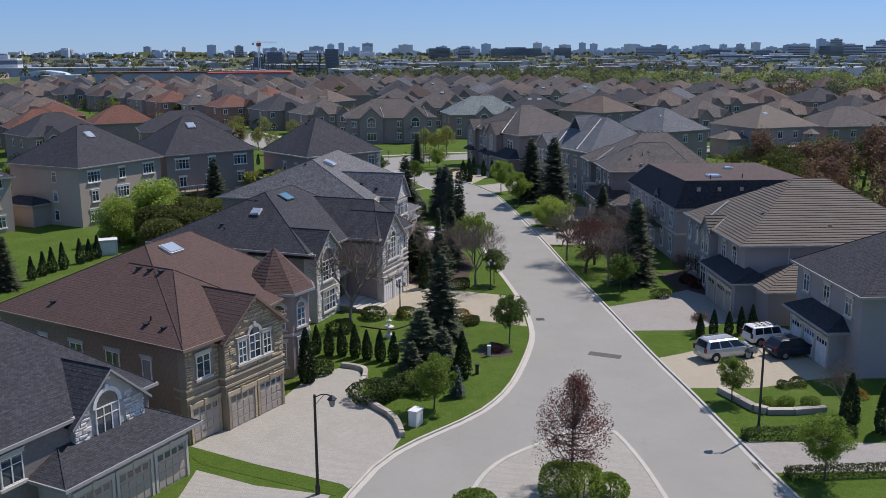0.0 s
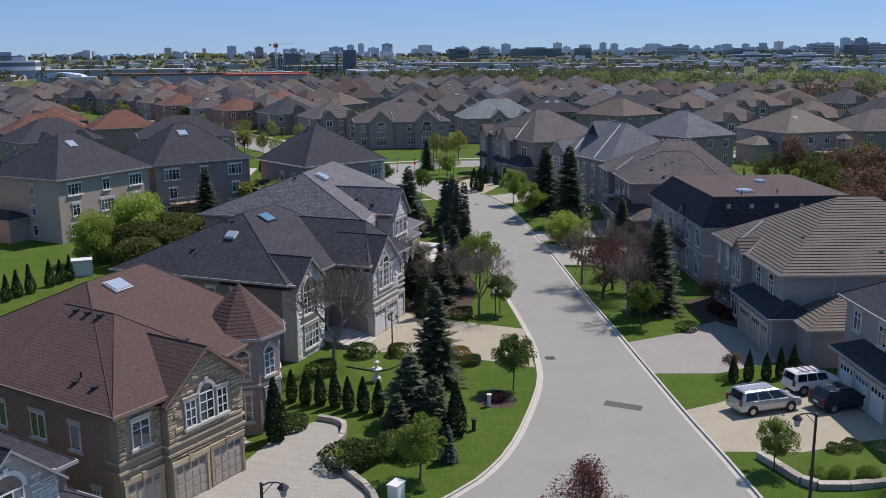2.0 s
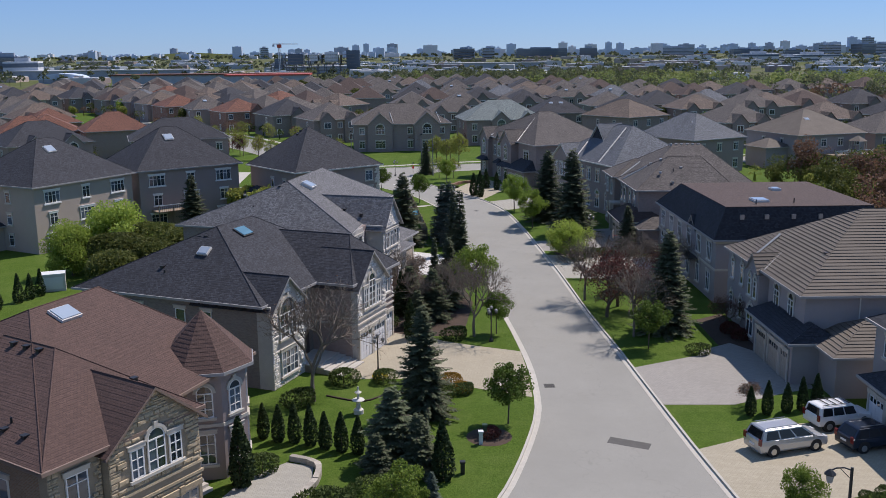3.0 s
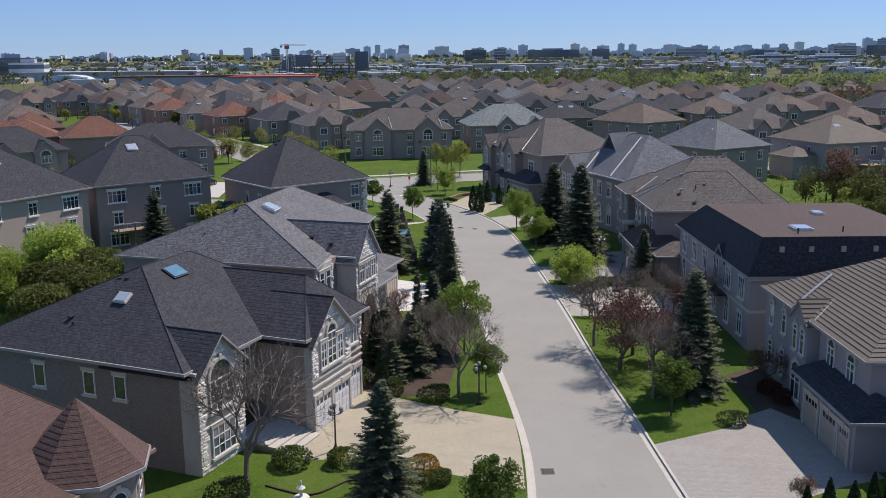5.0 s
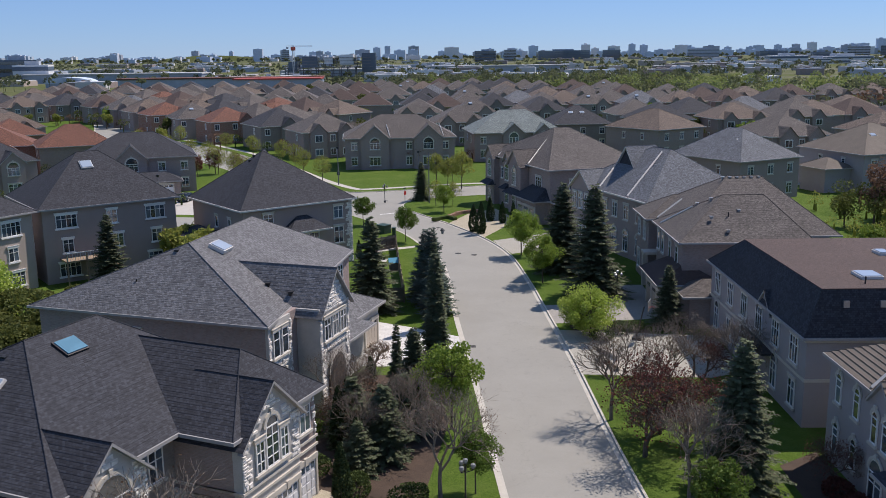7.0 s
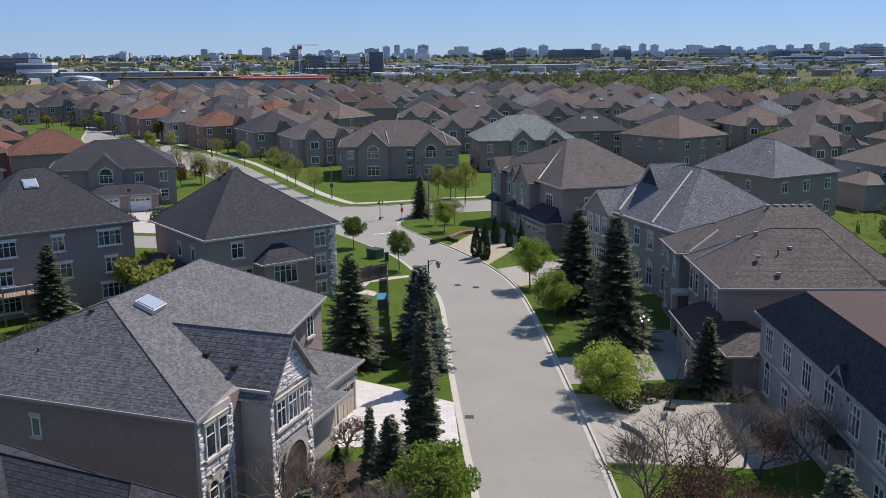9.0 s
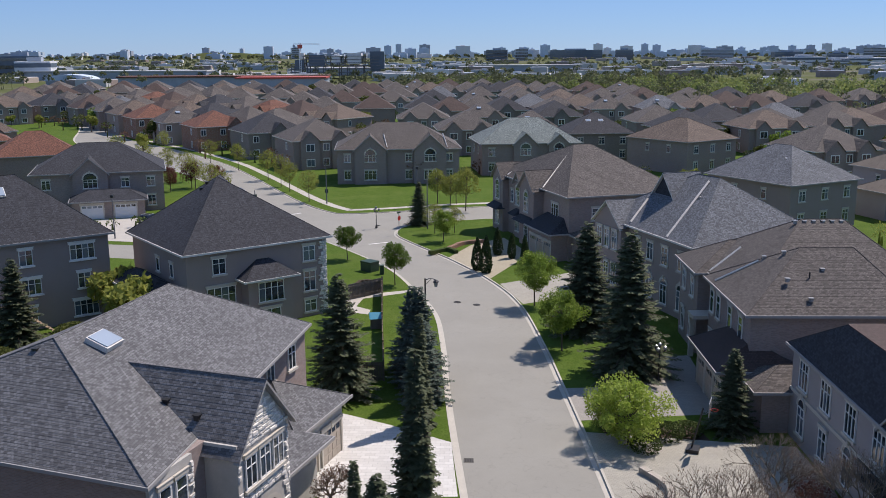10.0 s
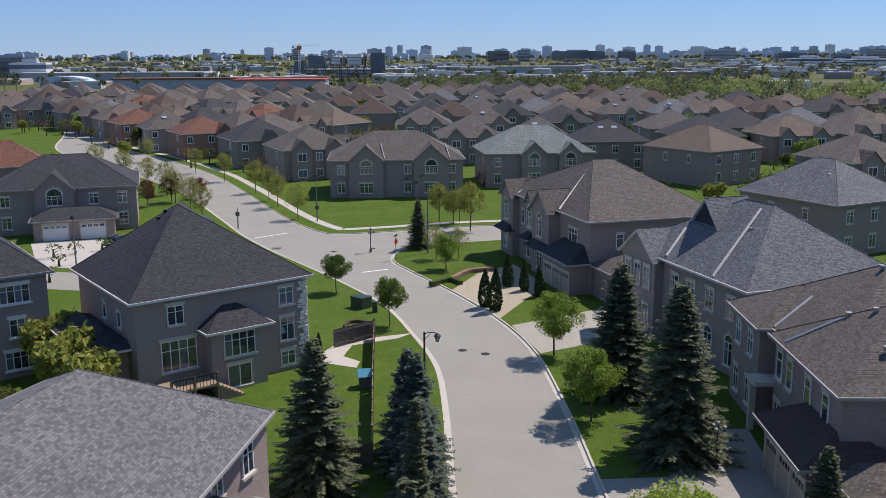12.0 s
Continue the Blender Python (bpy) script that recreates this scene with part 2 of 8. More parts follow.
M = {
    "asphalt": road_surface(),
    "concrete": rough_surface("concrete", (0.46, 0.43, 0.38), 30, 0.8, 0.15, 0.85, 0.006),
    "kerb": rough_surface("kerb_concrete", (0.47, 0.44, 0.38), 30, 1.2, 0.15, 0.85, 0.006),
    "white_drive": brick_surface("pale_stamped_paving", (0.56, 0.54, 0.5), (0.66, 0.64, 0.6), (0.4, 0.39, 0.36), 0.6, 0.4, 0.012, 0.8, 0.006, 0.2),
    "paver": brick_surface("paving_blocks", (0.36, 0.34, 0.288), (0.41, 0.388, 0.327), (0.285, 0.268, 0.225), 0.24, 0.16, 0.012, 0.9, 0.008, 0.25),
    "paver_tan": brick_surface("tan_paving_blocks", (0.385, 0.338, 0.243), (0.43, 0.38, 0.278), (0.31, 0.27, 0.193), 0.24, 0.16, 0.012, 0.9, 0.008, 0.22),
    "paver_grey": brick_surface("grey_paving_blocks", (0.31, 0.288, 0.255), (0.365, 0.34, 0.3), (0.25, 0.233, 0.207), 0.24, 0.16, 0.012, 0.9, 0.008, 0.25),
    "soil": rough_surface("soil", (0.07, 0.045, 0.03), 20, 1, 0.4, 0.95, 0.04),
    "patch": rough_surface("asphalt_patch", (0.1, 0.095, 0.085), 50, 1.5, 0.2, 0.9, 0.006),
    "white_paint": rough_surface("road_paint", (0.75, 0.74, 0.7), 60, 3, 0.1, 0.7, 0.002),
    "iron": rough_surface("cast_iron", (0.05, 0.045, 0.04), 40, 3, 0.3, 0.6, 0.01, metal=0.6),
    "sh_umber": shingles("dark_brown_shingles", (0.092, 0.06, 0.05), 0.8, 1.2),
    "sh_brown": shingles("brown_shingles", (0.112, 0.065, 0.052), 0.85, 1.17),
    "sh_dark": shingles("charcoal_shingles", (0.0405, 0.0425, 0.0515)),
    "sh_grey": shingles("grey_shingles", (0.15, 0.15, 0.155)),
    "sh_blue": shingles("blue_grey_shingles", (0.15, 0.16, 0.175)),
    "sh_taupe": shingles("taupe_shingles", (0.118, 0.102, 0.092)),
    "sh_red": shingles("red_brown_shingles", (0.185, 0.078, 0.05)),
    "sh_tan": shingles("tan_shingles", (0.15, 0.112, 0.088)),
    "sh_green": shingles("pale_green_shingles", (0.2, 0.235, 0.225)),
    "tile": rough_surface("concrete_roof_tile", (0.14, 0.115, 0.09), 14, 0.5, 0.25, 0.85, 0.02),
    "ridge_dark": rough_surface("ridge_cap", (0.05, 0.045, 0.045), 20, 2, 0.2, 0.9, 0.01),
    "flashing": rough_surface("pale_metal_flashing", (0.62, 0.6, 0.56), 20, 2, 0.12, 0.45, 0.003, metal=0.2),
    "brick_brown": brick_surface("brown_brick", (0.26, 0.165, 0.1), (0.34, 0.22, 0.14), (0.3, 0.26, 0.21), 0.21, 0.075, 0.01, 0.9, 0.006, 0.2),
    "brick_grey": brick_surface("grey_brown_brick", (0.285, 0.21, 0.185), (0.37, 0.28, 0.25), (0.3, 0.28, 0.26), 0.21, 0.075, 0.01, 0.9, 0.006, 0.2),
    "brick_dark": brick_surface("dark_brick", (0.2, 0.17, 0.15), (0.27, 0.23, 0.2), (0.25, 0.23, 0.21), 0.21, 0.075, 0.01, 0.9, 0.006, 0.2),
    "brick_red": brick_surface("red_brick", (0.24, 0.11, 0.075), (0.3, 0.15, 0.1), (0.32, 0.27, 0.22), 0.21, 0.075, 0.01, 0.9, 0.006, 0.2),
    "stucco_beige": rough_surface("beige_stucco", (0.43, 0.355, 0.3), 35, 0.4, 0.1, 0.9, 0.006),
    "stucco_grey": rough_surface("grey_stucco", (0.335, 0.302, 0.293), 35, 0.4, 0.1, 0.9, 0.006),
    "stucco_taupe": rough_surface("taupe_stucco", (0.31, 0.25, 0.225), 35, 0.4, 0.1, 0.9, 0.006),
    "mortar": rough_surface("mortar", (0.32, 0.262, 0.185), 30, 1, 0.2, 0.95, 0.01),
    "mortar_grey": rough_surface("grey_mortar", (0.47, 0.447, 0.408), 30, 1, 0.2, 0.95, 0.01),
    "stone_tan": rough_surface("tan_ledgestone", (0.47, 0.375, 0.245), 9, 0.9, 0.25, 0.9, 0.02, random_obj=0.28),
    "stone_grey": rough_surface("grey_ledgestone", (0.74, 0.7, 0.635), 9, 0.9, 0.22, 0.9, 0.02, random_obj=0.26),
    "trim": rough_surface("pale_precast_trim", (0.52, 0.48, 0.41), 25, 1, 0.1, 0.8, 0.004),
    "white": rough_surface("white_painted_frame", (0.74, 0.73, 0.7), 25, 1, 0.05, 0.5, 0.001),
    "gutter": rough_surface("grey_aluminium", (0.32, 0.31, 0.3), 25, 1, 0.08, 0.5, 0.001),
    "gutter_brown": rough_surface("brown_aluminium", (0.24, 0.17, 0.13), 25, 1, 0.08, 0.5, 0.001),
    "gutter_pale": rough_surface("pale_aluminium", (0.6, 0.58, 0.54), 25, 1, 0.08, 0.5, 0.001),
    "garage_beige": rough_surface("beige_garage_paint", (0.42, 0.36, 0.29), 25, 1, 0.08, 0.6, 0.002),
    "garage_white": rough_surface("white_garage_paint", (0.66, 0.66, 0.66), 25, 1, 0.06, 0.6, 0.002),
    "door_dark": rough_surface("dark_door_paint", (0.05, 0.035, 0.03), 15, 1, 0.2, 0.5, 0.002),
    "wood": rough_surface("weathered_timber", (0.3, 0.22, 0.15), 18, 1, 0.25, 0.85, 0.005),
    "wood_dark": rough_surface("dark_timber", (0.13, 0.112, 0.095), 18, 1, 0.25, 0.85, 0.005),
    "glass": glass_surface("window_glass", (0.05, 0.065, 0.08)),
    "glass_blue": glass_surface("tinted_skylight_glass", (0.06, 0.13, 0.17)),
    "glass_pale": rough_surface("acrylic_dome", (0.32, 0.38, 0.45), 20, 1, 0.05, 0.08, 0.0005),
    "black_metal": rough_surface("black_painted_metal", (0.02, 0.02, 0.022), 20, 2, 0.2, 0.45, 0.001),
    "galv": rough_surface("galvanised_steel", (0.4, 0.4, 0.4), 20, 2, 0.1, 0.4, 0.001, metal=0.7),
    "lamp_glass": rough_surface("smoked_lamp_glass", (0.26, 0.26, 0.25), 20, 2, 0.03, 0.2, 0.0005),
    "rock": rough_surface("landscape_rock", (0.42, 0.38, 0.32), 8, 1, 0.3, 0.9, 0.03, random_obj=0.2),
    "bark": rough_surface("bark", (0.11, 0.085, 0.065), 14, 2, 0.35, 0.95, 0.02),
    "bark_pale": rough_surface("pale_bark", (0.2, 0.165, 0.13), 14, 2, 0.3, 0.95, 0.02),
    "leaf_green": leaf_surface("fresh_green_leaves", (0.075, 0.125, 0.022), (0.15, 0.225, 0.045)),
    "leaf_bright": leaf_surface("spring_green_leaves", (0.13, 0.2, 0.03), (0.24, 0.32, 0.06), trans=0.42),
    "leaf_willow": leaf_surface("willow_leaves", (0.21, 0.29, 0.045), (0.35, 0.42, 0.09), trans=0.45),
    # leaf_wood and leaf_far: lightened greens, distance haze put into the colour
    "leaf_wood": leaf_surface("hazed_woodland_leaves", (0.15, 0.19, 0.062), (0.25, 0.285, 0.1), trans=0.42),
    "leaf_far": leaf_surface("hazed_far_foliage", (0.1, 0.115, 0.06), (0.17, 0.185, 0.1), trans=0.4),
    "leaf_yellow": leaf_surface("yellow_green_leaves", (0.19, 0.215, 0.045), (0.32, 0.33, 0.08), trans=0.42),
    "leaf_olive": leaf_surface("olive_green_leaves", (0.07, 0.09, 0.022), (0.14, 0.15, 0.04)),
    "leaf_red": leaf_surface("dark_red_leaves", (0.09, 0.03, 0.025), (0.17, 0.065, 0.05)),
    "leaf_brown": leaf_surface("bronze_buds", (0.13, 0.075, 0.05), (0.22, 0.13, 0.085)),
    "needle": leaf_surface("dark_spruce_needles", (0.07, 0.088, 0.05), (0.135, 0.155, 0.085), 0.75, 0.25),
    "needle_blue": leaf_surface("blue_spruce_needles", (0.058, 0.084, 0.066), (0.115, 0.145, 0.115), 0.75, 0.25),
    "cedar": leaf_surface("cedar_foliage", (0.026, 0.046, 0.018), (0.054, 0.08, 0.03), 0.8, 0.15),
    "hedge": leaf_surface("hedge_foliage", (0.05, 0.078, 0.022), (0.105, 0.135, 0.042), 0.7, 0.3),
    "flower_yellow": leaf_surface("yellow_blossom", (0.5, 0.42, 0.02), (0.65, 0.55, 0.05)),
    "flower_orange": leaf_surface("golden_shrub_leaves", (0.25, 0.13, 0.02), (0.35, 0.22, 0.04)),
    "tyre": rough_surface("tyre_rubber", (0.02, 0.02, 0.02), 40, 3, 0.2, 0.85, 0.003),
    "rim": rough_surface("alloy_rim", (0.5, 0.5, 0.5), 40, 3, 0.1, 0.3, 0.001, metal=0.9),
    "car_silver": rough_surface("silver_car_paint", (0.5, 0.5, 0.5), 60, 1, 0.04, 0.25, 0.0003, metal=0.5),
    "car_white": rough_surface("white_car_paint", (0.75, 0.75, 0.74), 60, 1, 0.03, 0.25, 0.0003),
    "car_navy": rough_surface("dark_blue_car_paint", (0.03, 0.04, 0.06), 60, 1, 0.05, 0.2, 0.0003, metal=0.4),
    "car_glass": rough_surface("car_glass", (0.015, 0.017, 0.02), 30, 1, 0.1, 0.05, 0.0002),
    "red_lamp": rough_surface("red_tail_lens", (0.16, 0.02, 0.02), 30, 1, 0.1, 0.15, 0.0005),
    "clear_lamp": rough_surface("clear_headlamp_lens", (0.6, 0.6, 0.6), 30, 1, 0.1, 0.1, 0.0005),
    "white_plastic": rough_surface("white_plastic", (0.7, 0.7, 0.68), 30, 1, 0.05, 0.5, 0.001),
    "green_metal": rough_surface("dark_green_metal", (0.02, 0.05, 0.03), 30, 1, 0.1, 0.5, 0.001),
    "sign_red": rough_surface("red_sign", (0.5, 0.03, 0.03), 30, 1, 0.1, 0.4, 0.001),
    "blue_roof": rough_surface("light_blue_plastic", (0.06, 0.3, 0.42), 30, 1, 0.1, 0.5, 0.001),
    "statue": rough_surface("pale_cast_stone", (0.62, 0.6, 0.55), 20, 1, 0.15, 0.8, 0.005),
    # distance haze is painted into tower_dark, tower_haze and tower_grey: paler, bluer
    "tower_dark": rough_surface("dark_glass_cladding", (0.1, 0.13, 0.17), 0.2, 0.02, 0.15, 0.25, 0.001),
    "tower_haze": rough_surface("haze_blue_cladding", (0.5, 0.58, 0.68), 0.2, 0.02, 0.1, 0.7, 0.001),
    "tower_grey": rough_surface("grey_concrete_cladding", (0.36, 0.4, 0.45), 0.2, 0.02, 0.15, 0.7, 0.001),
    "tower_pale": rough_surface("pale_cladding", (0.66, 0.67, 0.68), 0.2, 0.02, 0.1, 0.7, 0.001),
    "shed_white": rough_surface("pale_flat_roof", (0.5, 0.5, 0.49), 0.1, 0.01, 0.15, 0.7, 0.001),
    "scaffold": rough_surface("grey_scaffold", (0.15, 0.15, 0.16), 1, 0.1, 0.2, 0.7, 0.001),
    "crane_red": rough_surface("red_crane_paint", (0.45, 0.08, 0.05), 1, 0.1, 0.1, 0.6, 0.001),
    "crane_white": rough_surface("white_crane_paint", (0.7, 0.7, 0.7), 1, 0.1, 0.1, 0.6, 0.001),
}


def lawn_surface():
    """Mown grass: blades, tufts, lush and dry patches, thin earth here and there."""
    m, nt, b = shader("mown_grass", 0.9)
    co = coords(nt, "Object")
    f1, f2, f3, f4 = noise_tex(nt, co, 7.0, 8.0, 0.85), noise_tex(nt, co, 0.22, 6.0, 0.7), noise_tex(nt, co, 40.0, 3.0), noise_tex(nt, co, 1.1, 5.0, 0.75)
    col = mix_rgb(nt, ramp(nt, f1, 0.36, 0.64), (0.04, 0.078, 0.01), (0.112, 0.17, 0.028))
    col = mix_rgb(nt, ramp(nt, f4, 0.42, 0.68, (0, 0, 0), (0.55, 0.55, 0.55)), col, (0.05, 0.095, 0.012))
    col = mix_rgb(nt, ramp(nt, f2, 0.48, 0.72, (0, 0, 0), (0.6, 0.6, 0.6)), col, (0.125, 0.165, 0.04))
    col = mix_rgb(nt, ramp(nt, f4, 0.66, 0.8, (0, 0, 0), (0.4, 0.4, 0.4)), col, (0.12, 0.1, 0.055))
    nt.links.new(col, b.inputs["Base Color"])
    b.inputs["Specular IOR Level"].default_value = 0.075
    bump(nt, b, f3, 0.8, 0.05)
    return m


def far_land_surface():
    """Suburban ground: grass, dry earth and pale lots in patches."""
    m, nt, b = shader("suburban_ground", 0.95)
    co = coords(nt, "Object")
    f1, f2 = noise_tex(nt, co, 0.15, 6.0, 0.7), noise_tex(nt, co, 0.006, 5.0, 0.7)
    col = mix_rgb(nt, ramp(nt, f1, 0.35, 0.65), (0.06, 0.085, 0.022), (0.13, 0.13, 0.055))
    col = mix_rgb(nt, ramp(nt, f2, 0.5, 0.62), col, (0.16, 0.15, 0.12))
    nt.links.new(col, b.inputs["Base Color"])
    b.inputs["Specular IOR Level"].default_value = 0.075
    return m


M["lawn"] = lawn_surface()
M["lawn_dry"] = rough_surface("patchy_grass", (0.075, 0.115, 0.026), 3.0, 0.05, 0.35, 0.95, 0.03)
M["land"] = far_land_surface()


# ---- mesh tools ----
Z = Vector((0, 0, 1))


class Builder:
    """Collects faces with UV in metres."""

    def __init__(self):
        self.v, self.f, self.uv = [], [], []

    def face(self, *pts):
        pts = [Vector(p) for p in pts]
        n = Vector((0, 0, 0))
        for i in range(1, len(pts) - 1):
            n += (pts[i] - pts[0]).cross(pts[i + 1] - pts[0])
        if n.length < 1e-12:
            return
        n.normalize()
        tx = Vector((1, 0, 0)) if abs(n.z) > 0.95 else Z.cross(n).normalized()
        ty = n.cross(tx)
        k = len(self.v)
        self.v += pts
        self.f.append(tuple(range(k, k + len(pts))))
        self.uv += [(p.dot(tx), p.dot(ty)) for p in pts]

    def box(self, x0, x1, y0, y1, z0, z1, m=None):
        c = [Vector((x, y, z)) for z in (z0, z1) for y in (y0, y1) for x in (x0, x1)]
        if m is not None:
            c = [m @ p for p in c]
        for a in ((0, 2, 3, 1), (4, 5, 7, 6), (0, 1, 5, 4), (2, 6, 7, 3), (0, 4, 6, 2), (1, 3, 7, 5)):
            self.face(*[c[i] for i in a])
        return self

    def prism(self, poly, z0, z1, bottom=False):
        n = len(poly)
        self.face(*[(x, y, z1) for x, y in poly])
        if bottom:
            self.face(*[(x, y, z0) for x, y in reversed(poly)])
        for i in range(n):
            (x0, y0), (x1, y1) = poly[i], poly[(i + 1) % n]
            self.face((x0, y0, z0), (x1, y1, z0), (x1, y1, z1), (x0, y0, z1))
        return self

    def tube(self, p, q, r0, r1, n=6, caps=False):
        p, q = Vector(p), Vector(q)
        d = (q - p).normalized()
        s = d.cross(Z if abs(d.z) < 0.9 else Vector((1, 0, 0))).normalized()
        t = d.cross(s)
        ring = [(math.cos(2 * math.pi * i / n), math.sin(2 * math.pi * i / n)) for i in range(n)]
        a = [p + (s * x + t * y) * r0 for x, y in ring]
        b = [q + (s * x + t * y) * r1 for x, y in ring]
        for i in range(n):
            j = (i + 1) % n
            self.face(a[j], a[i], b[i], b[j])
        if caps:
            self.face(*a)
            self.face(*reversed(b))
        return self

    def lathe(self, prof, n=10, at=(0, 0, 0)):
        at = Vector(at)
        ring = [(math.cos(2 * math.pi * i / n), math.sin(2 * math.pi * i / n)) for i in range(n)]
        for (r0, z0), (r1, z1) in zip(prof, prof[1:]):
            for i in range(n):
                (cx, cy), (dx, dy) = ring[i], ring[(i + 1) % n]
                pts = [at + Vector((cx * r0, cy * r0, z0)), at + Vector((dx * r0, dy * r0, z0)), at + Vector((dx * r1, dy * r1, z1)), at + Vector((cx * r1, cy * r1, z1))]
                if r0 < 1e-6:
                    pts = pts[1:]
                elif r1 < 1e-6:
                    pts = pts[:3]
                self.face(*pts)
        return self

    def mesh(self, name, mat, smooth=False, weld=False):
        me = bpy.data.meshes.new(name)
        v, f = self.v, self.f
        if weld:
            at, idx, v = {}, [], []
            for p in self.v:
                k = (round(p[0], 3), round(p[1], 3), round(p[2], 3))
                if k not in at:
                    at[k] = len(v)
                    v.append(p)
                idx.append(at[k])
            f = [tuple(idx[i] for i in q) for q in self.f]
        me.from_pydata(v, [], f)
        lay = me.uv_layers.new(name="metres")
        flat = np.array(self.uv, dtype=np.float32).ravel()
        lay.data.foreach_set("uv", flat)
        me.materials.append(mat)
        if smooth:
            me.polygons.foreach_set("use_smooth", [True] * len(me.polygons))
        return me


def place(name, me, parent=None, m=None, label=""):
    ob = new(name, me)
    if parent is not None:
        ob.parent = parent
    if m is not None:
        ob.matrix_basis = m
    if label:
        tagged(ob, label)
    return ob


def part(name, b, mat, parent=None, label="", m=None, smooth=False, weld=False):
    return place(name, b.mesh(name, M[mat] if isinstance(mat, str) else mat, smooth, weld or "roof" in name), parent, m, label)


def thing(name, label, category, m=None, group="", kind=""):
    ob = new(name)
    ob.empty_display_size = 0.2
    if m is not None:
        ob.matrix_basis = m
    return tagged(ob, label, category, group, kind)


def smooth_line(pts, step=2.0):
    """A Catmull-Rom line through the points."""
    out = []
    p = [pts[0]] + list(pts) + [pts[-1]]
    for i in range(1, len(p) - 2):
        p0, p1, p2, p3 = (Vector((*q, 0)) for q in p[i - 1:i + 3])
        n = max(1, int((p2 - p1).length / step))
        for k in range(n):
            t = k / n
            q = 0.5 * ((2 * p1) + (p2 - p0) * t + (2 * p0 - 5 * p1 + 4 * p2 - p3) * t * t + (3 * p1 - p0 - 3 * p2 + p3) * t ** 3)
            out.append((q.x, q.y))
    out.append(tuple(pts[-1]))
    return out


def offset_line(line, d):
    """The line moved to its left by d."""
    out = []
    for i, q in enumerate(line):
        a, b = Vector(line[max(0, i - 1)]), Vector(line[min(len(line) - 1, i + 1)])
        t = (b - a).normalized()
        out.append((q[0] - t.y * d, q[1] + t.x * d))
    return out


def strip(b, l1, l2, z1, z2):
    """Faces between two lines of the same length; l2 lies to the left of l1."""
    for i in range(len(l1) - 1):
        b.face((*l1[i], z1), (*l1[i + 1], z1), (*l2[i + 1], z2), (*l2[i], z2))


def fill(b, poly, z):
    """A flat sheet for any simple outline."""
    from mathutils.geometry import tessellate_polygon
    pts = [Vector((x, y, 0)) for x, y in poly]
    for t in tessellate_polygon([pts]):
        q = [pts[i] for i in t]
        if (q[1] - q[0]).cross(q[2] - q[0]).z < 0:
            q.reverse()
        b.face(*[(p.x, p.y, z) for p in q])

# ---- ground and roads ----
g = Builder()
g.face((-6000, -1500, -0.02), (6000, -1500, -0.02), (6000, 9000, -0.02), (-6000, 9000, -0.02))
tagged(part("ground", g, "land"), "wide suburban ground with grass and bare patches", "ground", kind="structure")

KERB_W = smooth_line([(-12, 20), (-9, 40), (-6.1, 51.0), (-3.8, 56.0), (-0.9, 59.2), (2.2, 62.6), (4.9, 68.0), (7.6, 77.8), (8.25, 84), (8.3, 90), (7.9, 97.2), (7.4, 104), (6.95, 112.2), (6.0, 124), (5.3, 133), (4.8, 141), (4.4, 149), (3.4, 159.0), (0.9, 168.1), (-2.6, 178.1), (-8, 187.5), (-14, 196.5), (-20.5, 206), (-27, 217), (-33.5, 230), (-47, 256), (-62, 278), (-85, 306), (-108, 340), (-124, 382), (-150, 447), (-178, 512)])
KERB_E = smooth_line([(19.6, 20), (18.7, 40), (17.8, 51.2), (17.4, 57.8), (17.0, 65.4), (16.45, 73.5), (15.8, 87), (15.5, 93.8), (14.9, 104), (14.3, 121), (13.4, 138), (12.8, 148), (11.5, 161.7), (9, 171.6), (4.5, 182.3), (-1.6, 193.8), (-4.0, 199.4), (-3.6, 204.7), (-0.4, 208.6), (6.7, 211.6), (20, 214.5), (50, 219), (120, 226)])
KERB_N = smooth_line([(-166, 512), (-140, 447), (-115, 390), (-99, 353), (-84, 332), (-69, 313), (-51, 286), (-38.6, 262), (-24, 231), (-16.6, 218.8), (-12.8, 216.6), (-5.6, 218.3), (0.1, 220.6), (6, 222.5), (20, 225), (50, 229), (120, 236)])

rd = Builder()
fill(rd, KERB_W + KERB_N + list(reversed(KERB_E)), 0.0)
road = tagged(part("road", rd, "asphalt"), "light grey worn asphalt road with faint cracks", "road", kind="structure")


def kerb(name, line, side):
    b = Builder()
    o = offset_line(line, side * 0.34)
    i2 = offset_line(line, side * 0.5)
    gut = offset_line(line, -side * 0.0)
    if side > 0:
        strip(b, gut, o, 0.012, 0.02)
        strip(b, o, o, 0.02, 0.14)
        strip(b, o, i2, 0.14, 0.14)
    else:
        strip(b, o, gut, 0.02, 0.012)
        strip(b, o, o, 0.14, 0.02)
        strip(b, i2, o, 0.14, 0.14)
    return tagged(part(name, b, "kerb"), "pale concrete kerb and gutter along the road", "kerb", kind="structure")


kerb("kerb_west", KERB_W, 1)
kerb("kerb_east", KERB_E, -1)
kerb("kerb_north", KERB_N, 1)

LAWN_Z = 0.12
lw = Builder()
ow = offset_line(KERB_W, 0.46)
fill(lw, ow + [(-230, 512), (-230, -40), (-20, -40)], LAWN_Z)
tagged(part("lawn_west", lw, "lawn"), "mown green front and back lawns", "lawn", kind="structure")
le = Builder()
oe = offset_line(KERB_E, -0.46)
fill(le, list(reversed(oe)) + [(24, -40), (140, -40), (140, 226)], LAWN_Z)
tagged(part("lawn_east", le, "lawn"), "mown green lawns beside the road", "lawn", kind="structure")
ln = Builder()
on = offset_line(KERB_N, 0.46)
fill(ln, on + [(130, 520), (-120, 520)], LAWN_Z)
